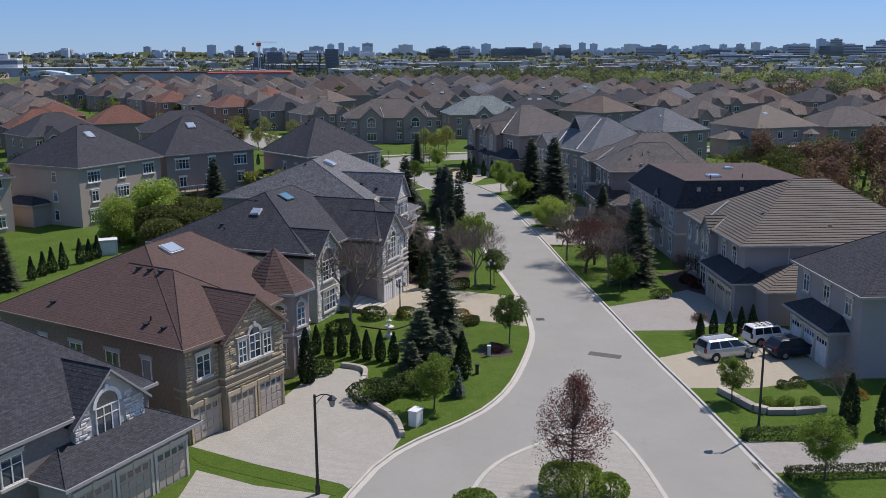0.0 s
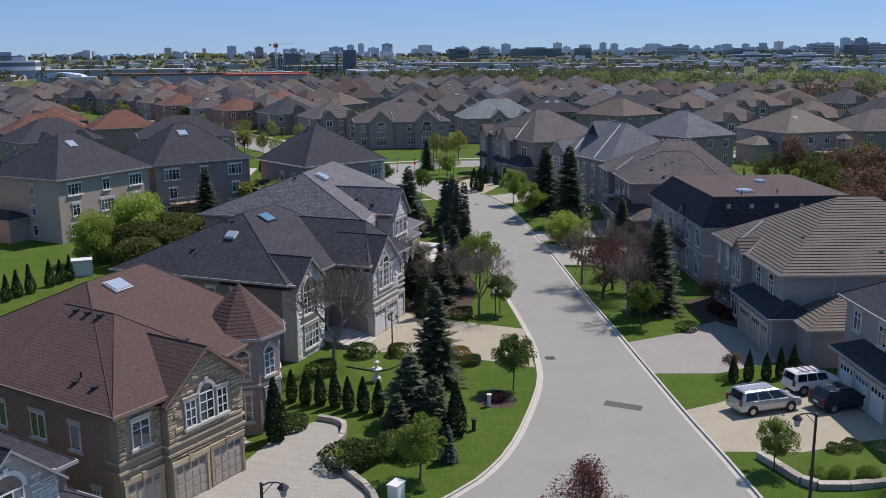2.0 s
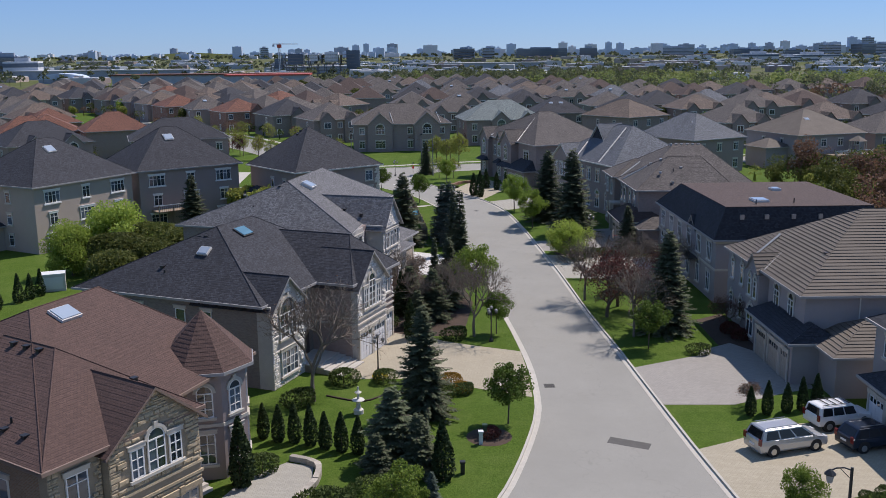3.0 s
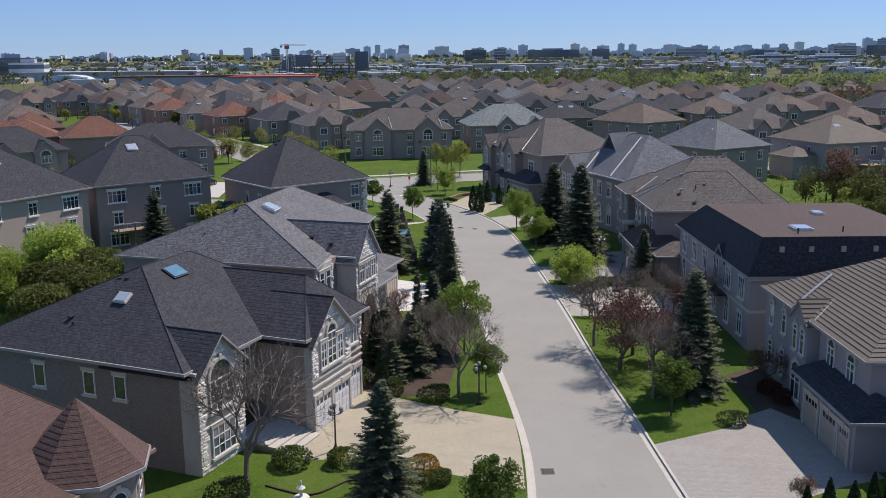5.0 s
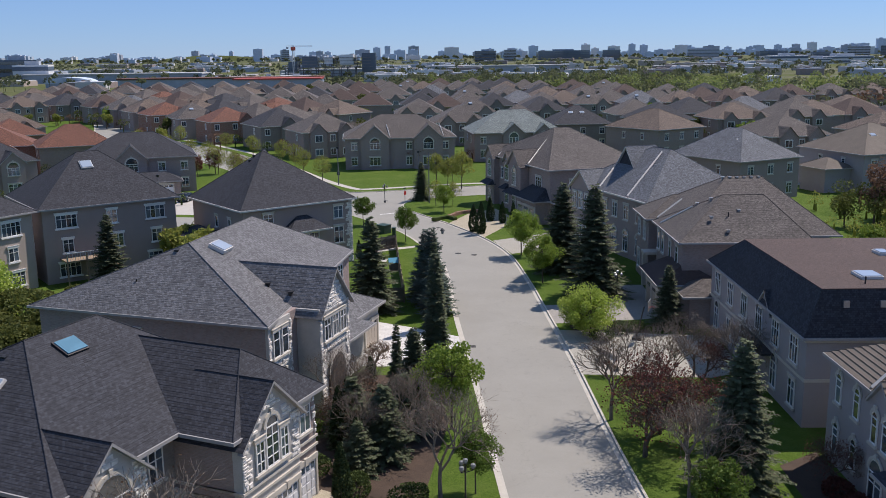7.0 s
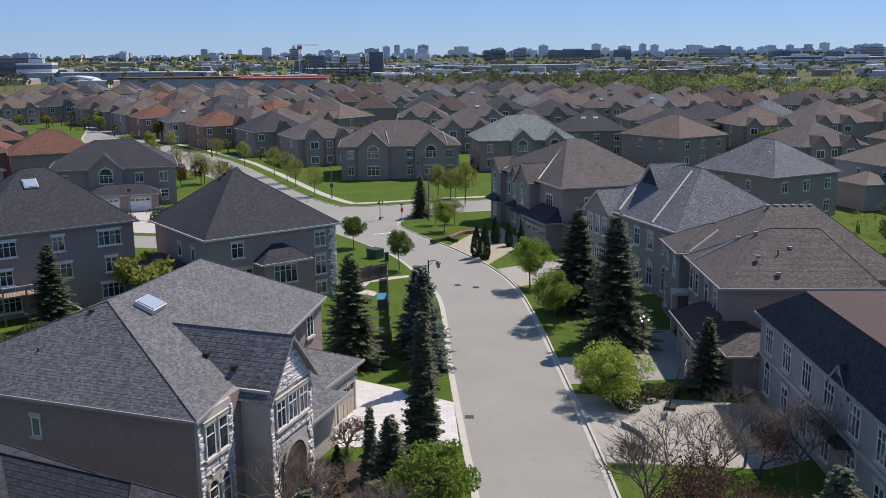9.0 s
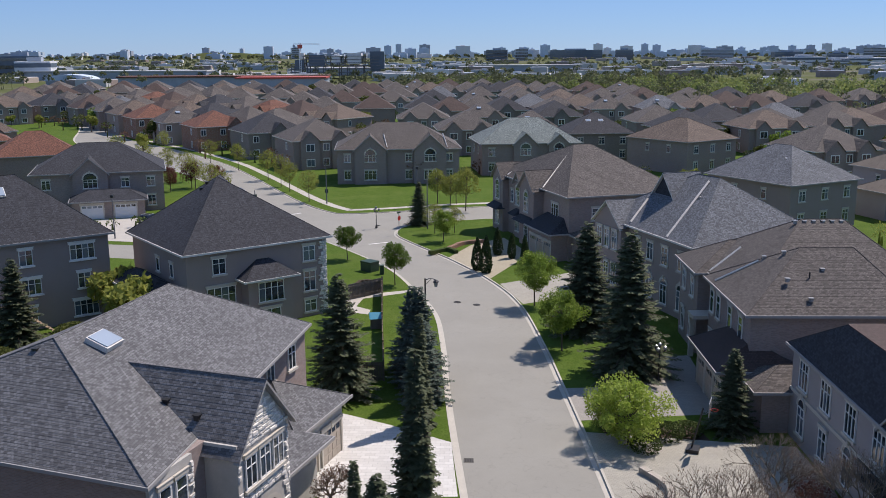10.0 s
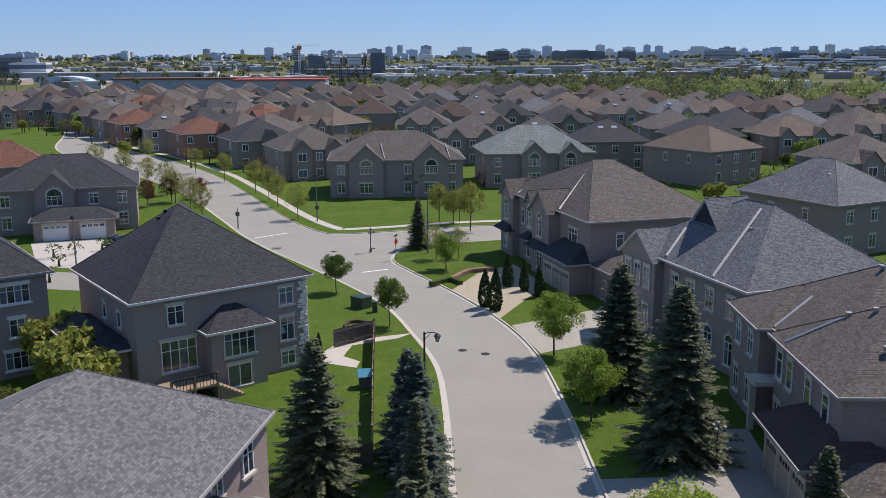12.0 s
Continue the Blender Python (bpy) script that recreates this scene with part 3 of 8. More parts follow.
tagged(part("lawn_north", ln, "lawn"), "green lawns behind the cross street", "lawn", kind="structure")

# island with paving
isl = smooth_line([(-2.5, 40), (-0.6, 46), (0.6, 50.9), (2.2, 54.1), (4.8, 56.6), (7.6, 58.8), (9.2, 59.3), (10.1, 58.4), (10.7, 54.1), (10.9, 49.6), (11.0, 44), (11, 36)], 1.0)
ib = Builder()
fill(ib, isl, 0.13)
island = tagged(part("island_paving", ib, "paver"), "paved teardrop traffic island", "traffic island", kind="structure")
kb = Builder()
io = offset_line(isl, 0.28)
strip(kb, isl, io, 0.15, 0.15)
strip(kb, io, io, 0.15, 0.0)
tagged(part("kerb_island", kb, "kerb"), "pale concrete kerb round the traffic island", "kerb", kind="structure")


def sheet(name, pts, mat, z, label, category, step=None):
    b = Builder()
    fill(b, smooth_line(pts + [pts[0]], step)[:-1] if step else pts, z)
    return tagged(part(name, b, mat), label, category, kind="structure")


DZ = LAWN_Z + 0.012
sheet("driveway_1", [(-16.9, 57.6), (-12.4, 54.8), (-7.0, 51.9), (-6.6, 51.3), (-5.8, 53.0), (-4.2, 56.4), (-3.6, 58.4), (-4.4, 61.2), (-6.1, 64.0), (-7.4, 66.2), (-6.7, 69.0), (-6.9, 71.3), (-8.6, 71.9), (-10.8, 69.6), (-12.0, 66.2), (-12.5, 65)], "paver", DZ, "pale tan block-paved driveway in front of garages", "driveway")
sheet("driveway_2", [(-6.4, 90.4), (-3.0, 98.2), (3.7, 94.4), (7.7, 92.6), (7.75, 88), (7.55, 82.2), (2.7, 84.6), (-2.0, 86.4), (-5.8, 86.5)], "paver_tan", DZ, "tan block-paved driveway with curved edges", "driveway")
sheet("driveway_3", [(-5.2, 134.2), (0.7, 130.8), (5.2, 127.8), (5.7, 120.1), (-2.3, 119.8), (-5.0, 122)], "white_drive", DZ, "very pale stamped concrete driveway", "driveway")
sheet("driveway_4", [(16.1, 88.2), (16.5, 80.4), (21.6, 80.2), (25.9, 82.3), (28.5, 83.2), (28.0, 90), (25.6, 94.1), (22.6, 92.2), (21.9, 90.9)], "paver_grey", DZ, "grey block-paved driveway before the garage", "driveway")
sheet("driveway_5", [(16.9, 72.9), (17.35, 66.1), (22.4, 65.8), (26.5, 67.2), (30.4, 68), (30.3, 77.5), (24.0, 76.6), (19.3, 74.0)], "paver_tan", DZ, "tan block-paved driveway with parked cars", "driveway")
sheet("driveway_6", [(17.85, 56.6), (18.15, 52.1), (25, 52.0), (36, 52.4), (36, 56.0), (26.8, 55.9)], "paver_grey", DZ, "grey block-paved driveway by low hedges", "driveway")
sheet("driveway_7", [(14.3, 129.6), (14.85, 117.6), (24.7, 116.6), (27.8, 118), (27.8, 127.3)], "paver", DZ, "tan block-paved court in front of the house", "driveway")
sheet("driveway_8", [(13.8, 138.0), (14.2, 131.6), (24.6, 133), (25.2, 146), (21.4, 145.6), (18.2, 138.4)], "paver_grey", DZ, "grey-beige block-paved driveway with a lamp post", "driveway")
sheet("driveway_9", [(10.0, 170.8), (12.1, 162.3), (17.2, 165.4), (21.5, 168), (19.7, 177)], "paver", DZ, "pale paved driveway between lawns", "driveway")
sheet("driveway_10", [(4.0, 184.2), (9.0, 173.2), (14.5, 186.5), (11.5, 197.0), (6.9, 192.0)], "paver_tan", DZ, "tan paved driveway with brick planters", "driveway")
sheet("driveway_11", [(-55, 210), (-44.5, 213.8), (-37.5, 213), (-36.4, 193.6), (-47.5, 195.5)], "concrete", DZ, "pale concrete driveway with a parked car", "driveway")
sheet("driveway_12", [(-20, -8), (-15.8, 54.2), (-12, 52), (-7.6, 50.6), (-10, 40)], "paver", DZ - 0.004, "tan block-paved driveway beside grass", "driveway")
lg = Builder()
fill(lg, [(-17.4, 57.0), (-15.6, 54.9), (-7.3, 50.5), (-6.6, 51.4), (-12.4, 54.7), (-16.4, 57.3)], DZ + 0.006)
tagged(part("lawn_strip", lg, "lawn"), "narrow green lawn strip between two driveways", "lawn", kind="structure")

sheet("road_side", [(-110, 196), (-70, 195.5), (-48, 193.6), (-24, 189.0), (-24, 181.5), (-50, 186.0), (-72, 187.5), (-110, 188)], "asphalt", LAWN_Z + 0.006, "pale grey side street behind the corner house", "road")
sheet("pavement_side", [(-70, 199.0), (-48.5, 197.2), (-37.0, 195.0), (-37.0, 193.7), (-48.5, 195.8), (-70, 197.6)], "concrete", DZ + 0.006, "pale concrete sidewalk along the side street", "sidewalk")

# sidewalk north of the cross street
sw = Builder()
s1, s2 = offset_line(KERB_N, 3.0), offset_line(KERB_N, 4.5)
strip(sw, s1, s2, DZ, DZ)
tagged(part("pavement_north", sw, "concrete"), "pale concrete sidewalk with grass verge", "sidewalk", kind="structure")
sheet("path_yard", [(-7.6, 160.6), (-6.4, 159.6), (-3.5, 158.4), (-3.4, 160.0), (-5.0, 161.4), (-4.6, 164.4), (-0.6, 166.6), (0.6, 168.2), (-3.4, 166.6), (-6.0, 165.0)], "concrete", DZ, "curved pale concrete garden path", "path")

# road marks and covers
for i, (p, q, w) in enumerate((((-6.9, 193.0), (-3.9, 194.6), 0.3), ((-24.6, 214.0), (-20.4, 217.9), 0.3))):
    d = (Vector(q) - Vector(p)).normalized()
    n = Vector((-d.y, d.x)) * w
    b = Builder()
    b.face((*p, 0.006), (*q, 0.006), (q[0] + n.x, q[1] + n.y, 0.006), (p[0] + n.x, p[1] + n.y, 0.006))
    tagged(part("stop_line_%d" % (i + 1), b, "white_paint"), "white painted stop line on asphalt", "road marking", kind="structure")
b = Builder()
b.prism([(11.5, 74.4), (13.9, 73.2), (14.3, 74.1), (11.9, 75.3)], 0.0, 0.006)
tagged(part("road_patch", b, "patch"), "dark rectangular asphalt repair patch", "road patch", kind="structure")


def cover(x, y, r, square=False):
    t = thing("manhole_cover", "round dark iron manhole cover in the road" if not square else "square iron catch basin grate by the kerb", "manhole cover", pose(x, y, 0))
    b = Builder()
    if square:
        b.box(-r, r, -r, r, 0.0, 0.012)
        part("plate", b, "patch", t)
        c = Builder()
        for k in range(5):
            c.box(-r * 0.7 + k * r * 0.33, -r * 0.7 + k * r * 0.33 + 0.05, -r * 0.7, r * 0.7, 0.012, 0.025)
        part("grate", c, "iron", t)
    else:
        b.lathe([(r, 0.0), (r, 0.01), (0, 0.01)], 14)
        part("plate", b, "iron", t)
        c = Builder()
        c.lathe([(r * 0.7, 0.01), (r * 0.7, 0.016), (r * 0.55, 0.016), (r * 0.55, 0.01)], 14)
        part("rim", c, "iron", t)
    return t


for x, y, r, sq in ((9.1, 84.8, 0.4, True), (6.35, 125.3, 0.32, True), (5.3, 163.5, 0.4, False), (7.3, 162.5, 0.4, False), (-3.4, 58.6, 0.45, True), (-12, 205, 0.4, False), (-20, 207, 0.6, True), (-7, 207, 0.4, False), (18.0, 53.3, 0.5, True)):
    cover(x, y, r, sq)


# ---- house parts ----
def courses(b, poly, step=0.29, lip=0.007, rows=None):
    """A roof plane in overlapping courses. poly: eave left, eave right, then the upper edge."""
    p0, p1, p2, p3 = Vector(poly[0]), Vector(poly[1]), Vector(poly[2]), Vector(poly[-1])
    n = (p1 - p0).cross((p2 + p3) / 2 - p0)
    if n.length < 1e-9:
        return
    n.normalize()
    if n.z < 0:
        n = -n
    rows = rows or max(1, round(((p2 + p3 - p0 - p1) / 2).length / step))
    tx = (p1 - p0).normalized()
    ty = n.cross(tx)
    for i in range(rows):
        t0, t1 = i / rows, (i + 1) / rows
        a, e, c, d = p0.lerp(p3, t0), p1.lerp(p2, t0), p1.lerp(p2, t1), p0.lerp(p3, t1)
        k = len(b.v)
        b.v += [a + n * lip, e + n * lip, c, d]
        b.f.append((k, k + 1, k + 2, k + 3))
        b.uv += [(q.dot(tx), q.dot(ty)) for q in (a, e, c, d)]
        b.face(a, e, e + n * lip, a + n * lip)


def hip_planes(a0, a1, b0, b1, z, h=None, pitch=0.56, ridge=None):
    """Four roof planes and the two ridge ends. ridge: ((a, b), (a, b), height over the eave), laid along the longer side unless told."""
    w, d = a1 - a0, b1 - b0
    along = w >= d
    if ridge:
        (ra, rb), (sa, sb), hh = ridge
        along = abs(sa - ra) >= abs(sb - rb)
        r0, r1 = (ra, rb, z + hh), (sa, sb, z + hh)
    else:
        k = min(w, d) / 2
        hh = h or k * pitch
        bm_, am = (b0 + b1) / 2, (a0 + a1) / 2
        r0, r1 = ((a0 + k, bm_, z + hh), (a1 - k, bm_, z + hh)) if along else ((am, b0 + k, z + hh), (am, b1 - k, z + hh))
    c00, c10, c11, c01 = (a0, b0, z), (a1, b0, z), (a1, b1, z), (a0, b1, z)
    if along:
        pl = [(c00, c10, r1, r0), (c10, c11, r1, r1), (c11, c01, r0, r1), (c01, c00, r0, r0)]
    else:
        pl = [(c00, c10, r0, r0), (c10, c11, r1, r0), (c11, c01, r1, r1), (c01, c00, r0, r1)]
    hips = [(c00, r0), (c01, r0 if along else r1), (c10, r1 if along else r0), (c11, r1), (r0, r1)]
    return pl, hips


class House:
    def __init__(self, name, label, origin, angle, z=LAWN_Z, group="", roof="sh_dark", wall="brick_grey", gutter="gutter", course=0.29, lip=0.007):
        self.t = thing(name, label, "house", pose(origin[0], origin[1], z, 0, 0, angle), group)
        self.roof_mat, self.wall_mat, self.gut, self.course, self.lip = roof, wall, gutter, course, lip
        self.windows = self.wings = 0

    def walls(self, a0, a1, b0, b1, z0, z1, mat=None, label=""):
        b = Builder()
        self.wings += 1
        e = 0.005 * self.wings
        b.prism([(a0 + e, b0 + e), (a1 - e, b0 + e), (a1 - e, b1 - e), (a0 + e, b1 - e)], z0, z1 - e)
        return part("wall", b, mat or self.wall_mat, self.t, label)

    def band(self, a0, a1, b0, b1, z, mat="trim", t=0.06, h=0.22):
        b = Builder()
        b.prism([(a0 - t, b0 - t), (a1 + t, b0 - t), (a1 + t, b1 + t), (a0 - t, b1 + t)], z, z + h, True)
        return part("string_course", b, mat, self.t)

    def eaves(self, a0, a1, b0, b1, z):
        b = Builder()
        t = 0.09
        b.box(a0 - t, a1 + t, b0 - t, b0, z - 0.16, z + 0.02)
        b.box(a0 - t, a1 + t, b1, b1 + t, z - 0.16, z + 0.02)
        b.box(a0 - t, a0, b0, b1, z - 0.16, z + 0.02)
        b.box(a1, a1 + t, b0, b1, z - 0.16, z + 0.02)
        part("gutter", b, self.gut, self.t)
        s = Builder()
        s.face((a0, b0, z - 0.1), (a0, b1, z - 0.1), (a1, b1, z - 0.1), (a1, b0, z - 0.1))
        part("soffit", s, "gutter_pale", self.t)

    def caps(self, hips, mat=None, r=0.03):
        b = Builder()
        for p, q in hips:
            if (Vector(p) - Vector(q)).length > 0.3:
                b.tube(Vector(p) + Z * 0.02, Vector(q) + Z * 0.02, r, r, 5)
        return part("ridge_cap", b, mat or self.roof_mat, self.t)

    def hip(self, a0, a1, b0, b1, z, over=0.45, pitch=0.56, ridge=None, deck=None, mat=None, caps=None):
        a0, a1, b0, b1 = a0 - over, a1 + over, b0 - over, b1 + over
        b = Builder()
        if deck:
            d0, d1, e0, e1, zh = deck
            c = [(a0, b0, z), (a1, b0, z), (a1, b1, z), (a0, b1, z)]
            u = [(d0, e0, z + zh), (d1, e0, z + zh), (d1, e1, z + zh), (d0, e1, z + zh)]
            for i in range(4):
                j = (i + 1) % 4
                courses(b, (c[i], c[j], u[j], u[i]), self.course, self.lip)
            hips = [(c[i], u[i]) for i in range(4)] + [(u[i], u[(i + 1) % 4]) for i in range(4)]
            top = Builder()
            top.prism([(d0 - 0.05, e0 - 0.05), (d1 + 0.05, e0 - 0.05), (d1 + 0.05, e1 + 0.05), (d0 - 0.05, e1 + 0.05)], z + zh, z + zh + 0.06)
            part("roof_deck", top, mat or self.roof_mat, self.t)
            mat = None
        else:
            pl, hips = hip_planes(a0, a1, b0, b1, z, None, pitch, ridge)
            run = max((Vector(q[2]) + Vector(q[3]) - Vector(q[0]) - Vector(q[1])).length / 2 for q in pl)
            for q in pl:
                courses(b, q, self.course, self.lip, max(1, round(run / self.course)))
        part("roof", b, mat or self.roof_mat, self.t)
        self.caps(hips, caps)
        self.eaves(a0, a1, b0, b1, z)

    def skew_hip(self, c, ridge, z):
        """A hip roof over four free corners, front left first, counted anticlockwise, the ridge along the front."""
        (ra, rb), (sa, sb), hh = ridge
        c = [(x, y, z) for x, y in c]
        r0, r1 = (ra, rb, z + hh), (sa, sb, z + hh)
        b = Builder()
        pl = [(c[0], c[1], r1, r0), (c[1], c[2], r1, r1), (c[2], c[3], r0, r1), (c[3], c[0], r0, r0)]
        run = max((Vector(q[2]) + Vector(q[3]) - Vector(q[0]) - Vector(q[1])).length / 2 for q in pl)
        for q in pl:
            courses(b, q, self.course, self.lip, max(1, round(run / self.course)))
        part("roof", b, self.roof_mat, self.t)
        self.caps([(c[0], r0), (c[1], r1), (c[2], r1), (c[3], r0), (r0, r1)])
        mid = Vector((sum(p[0] for p in c) / 4, sum(p[1] for p in c) / 4, 0))
        big = [(p[0] + (0.09 if p[0] > mid.x else -0.09), p[1] + (0.09 if p[1] > mid.y else -0.09)) for p in c]
        g_ = Builder()
        g_.prism(big, z - 0.17, z - 0.01, True)
        part("gutter", g_, self.gut, self.t)

    def gable(self, a0, a1, b0, b1, z, rise, over=0.35, wall=None, flash=False, mat=None, zwall=None):
        """A roof whose gable looks to the front (lower b); b1 lies inside the main roof."""
        am = (a0 + a1) / 2
        k = rise / (am - a0)
        x0, x1, zz, bf = a0 - over, a1 + over, z - over * k, b0 - over
        b = Builder()
        courses(b, ((x0, b1, zz), (x0, bf, zz), (am, bf, z + rise), (am, b1, z + rise)), self.course, self.lip)
        courses(b, ((x1, bf, zz), (x1, b1, zz), (am, b1, z + rise), (am, bf, z + rise)), self.course, self.lip)
        part("gable_roof", b, mat or self.roof_mat, self.t)
        self.caps([((am, bf, z + rise), (am, b1, z + rise))])
        f = Builder()
        for s, x in ((-1, x0), (1, x1)):
            p, q = Vector((x, bf, zz)), Vector((am, bf, z + rise))
            o = Vector((0, 0.06, 0))
            dn = Vector((0, 0, -0.16))
            quad = [p + dn, q + dn, q, p]
            if s > 0:
                quad = [quad[1], quad[0], quad[3], quad[2]]
            f.face(*quad)
            f.face(*[v + Vector((0, over, 0)) for v in ([p + dn, p + dn - Vector((0, over, 0)), q + dn - Vector((0, over, 0)), q + dn] if s < 0 else [q + dn, q + dn - Vector((0, over, 0)), p + dn - Vector((0, over, 0)), p + dn])])
        part("barge_board", f, self.gut, self.t)
        w = Builder()
        w.face((a0, b0, z), (a1, b0, z), (am, b0, z + rise))
        part("gable_wall", w, wall or self.wall_mat, self.t)
        if flash:
            c = Builder()
            c.tube((x0 + 0.1, b1 * 0.75 + b0 * 0.25, zz + 0.3), (am, b1, z + rise), 0.07, 0.07, 4)
            part("flashing", c, "flashing", self.t)

    def valley(self, p, q, r=0.13):
        b = Builder()
        b.tube(p, q, r, r, 4)
        part("flashing", b, "flashing", self.t)

    def face_m(self, a, b, ang):
        return pose(a, b, 0, 0, 0, ang)

    def window(self, a, b, ang, z, w, h, cols=2, rows=2, arch=False, trim="trim", glass="glass", sill=True):
        self.windows += 1
        window(self.t, self.face_m(a, b, ang) @ pose(0, 0, z), w, h, cols, rows, arch, trim, glass, sill)

    def garage(self, a, b, ang, w=2.6, h=2.25, mat="garage_beige", trim="trim"):
        m = self.face_m(a, b, ang)
        garage_door(self.t, m, w, h, mat, trim)

    def vents(self, pts, mat="black_metal"):
        for a, b, z in pts:
            v = Builder()
            v.box(-0.15, 0.15, -0.15, 0.15, -0.15, 0.12)
            v.box(-0.2, 0.2, -0.2, 0.2, 0.12, 0.18)
            part("roof_vent", v, mat, self.t, "", pose(a, b, z - 0.1) @ Matrix.Diagonal((0.85, 0.85, 0.9, 1)))

    def pipe(self, a, b, z):
        v = Builder()
        v.tube((0, 0, -0.2), (0, 0, 0.45), 0.06, 0.06, 6, True)
        part("vent_pipe", v, "black_metal", self.t, "", pose(a, b, z))

    def skylight(self, a, b, z, w, d, rx, rz, glass="glass_pale", label=""):
        m = pose(a, b, z, 0, 0, rz) @ pose(0, 0, 0, rx)
        f = Builder()
        f.box(-w / 2, w / 2, -d / 2, d / 2, -0.15, 0.14)
        s = part("skylight", f, "gutter_pale" if glass == "glass_pale" else "black_metal", self.t, label or "pale framed roof skylight", m)
        p = Builder()
        p.prism([(-w / 2 + 0.08, -d / 2 + 0.08), (w / 2 - 0.08, -d / 2 + 0.08), (w / 2 - 0.08, d / 2 - 0.08), (-w / 2 + 0.08, d / 2 - 0.08)], 0.14, 0.2)
        part("pane", p, glass, s)


WIN = {}


def arc(w, z, n=8):
    return [(w / 2 * math.cos(math.pi * i / n), z + w / 2 * math.sin(math.pi * i / n)) for i in range(n + 1)]


def plate(b, xs, zs, y0, y1, glass=False):
    """A frame with openings at every second step both ways; glass: fills them, set back."""
    nx, nz = len(xs) - 1, len(zs) - 1
    solid = lambda i, j: not (0 <= i < nx and 0 <= j < nz) or not (i % 2 == 1 and j % 2 == 1)
    panes = []
    for i in range(nx):
        for j in range(nz):
            xa, xb, za, zb = xs[i], xs[i + 1], zs[j], zs[j + 1]
            if solid(i, j):
                b.face((xa, y0, za), (xb, y0, za), (xb, y0, zb), (xa, y0, zb))
                continue
            yb = y1 if not glass else y0 + 0.04
            b.face((xa, y0, za), (xa, yb, za), (xb, yb, za), (xb, y0, za))
            b.face((xa, y0, zb), (xb, y0, zb), (xb, yb, zb), (xa, yb, zb))
            b.face((xa, y0, za), (xa, y0, zb), (xa, yb, zb), (xa, yb, za))
            b.face((xb, y0, za), (xb, yb, za), (xb, yb, zb), (xb, y0, zb))
            if glass:
                panes.append(len(b.f))
                b.face((xa, yb, za), (xb, yb, za), (xb, yb, zb), (xa, yb, zb))
    x0, x1, z0, z1 = xs[0], xs[-1], zs[0], zs[-1]
    for p, q in (((x0, z0), (x1, z0)), ((x1, z0), (x1, z1)), ((x1, z1), (x0, z1)), ((x0, z1), (x0, z0))):
        b.face((p[0], y0, p[1]), (p[0], y1, p[1]), (q[0], y1, q[1]), (q[0], y0, q[1]))
    return panes


def window(parent, m, w, h, cols=2, rows=2, arch=False, trim="trim", glass="glass", sill=True):
    """A framed window on a wall: x along the wall, y outwards is negative."""
    key = (w, h, cols, rows, arch, trim, glass)
    if key not in WIN:
        fr, tr, si = Builder(), Builder(), Builder()
        t = 0.07
        x0, x1 = -w / 2, w / 2
        cw = (w - t) / cols
        xs = [x0]
        for c in range(cols):
            xs += [x0 + t + c * cw, x0 + (c + 1) * cw]
        xs.append(x1)
        cuts = [h * 0.68] if rows == 2 else [h * r / rows for r in range(1, rows)]
        zs = [0, t]
        for q in cuts:
            zs += [q - 0.022, q + 0.022]
        zs += [h - t, h]
        plate(fr, xs, zs, -0.07, 0.02)
        pane = Builder()
        pane.box(0.0, cw - t, -0.035, -0.015, t, h - t)
        arcs = None
        if arch:
            pts = arc(w, h)
            inner = [(x * (1 - 2 * t / w), h + (z - h) * (1 - 2 * t / w)) for x, z in pts]
            for i in range(len(pts) - 1):
                (xa, za), (xb, zb), (xc, zc), (xd, zd) = pts[i], pts[i + 1], inner[i + 1], inner[i]
                fr.face((xb, -0.07, zb), (xa, -0.07, za), (xd, -0.07, zd), (xc, -0.07, zc))
                fr.face((xa, -0.07, za), (xb, -0.07, zb), (xb, 0.02, zb), (xa, 0.02, za))
            ap = Builder()
            ap.face(*[(x, -0.03, z) for x, z in reversed(inner)])
            arcs = ap.mesh("pane", M[glass])
            out = [(x * (1 + 0.36 / w), h + (z - h) * (1 + 0.36 / w)) for x, z in pts]
            for i in range(len(pts) - 1):
                (xa, za), (xb, zb), (xc, zc), (xd, zd) = out[i], out[i + 1], pts[i + 1], pts[i]
                tr.face((xb, -0.1, zb), (xa, -0.1, za), (xd, -0.1, zd), (xc, -0.1, zc))
                tr.face((xa, -0.1, za), (xb, -0.1, zb), (xb, 0, zb), (xa, 0, za))
                tr.face((xc, -0.1, zc), (xd, -0.1, zd), (xd, 0, zd), (xc, 0, zc))
            tr.box(-0.12, 0.12, -0.13, 0, h + w / 2 - 0.02, h + w / 2 + 0.32)
        else:
            tr.box(x0 - 0.12, x1 + 0.12, -0.1, 0, h + 0.002, h + 0.22)
            tr.box(x0 - 0.16, x1 + 0.16, -0.13, 0, h + 0.22, h + 0.27)
        si.box(x0 - 0.14, x1 + 0.14, -0.15, 0, -0.16, -0.002)
        WIN[key] = (fr.mesh("window", M["white"], False, True), pane.mesh("pane", M[glass]), arcs, tr.mesh("lintel", M[trim]), si.mesh("sill", M[trim]), cw, x0 + t)
    fm, pm, am, tm, sm, cw, px0 = WIN[key]
    o = place("window", fm, parent, m)
    for c in range(cols):
        place("pane", pm, o, pose(px0 + c * cw, 0, 0))
    if am:
        place("pane", am, o)
    place("lintel", tm, o)
    if sill:
        place("sill", sm, o)
    return o


GAR = {}


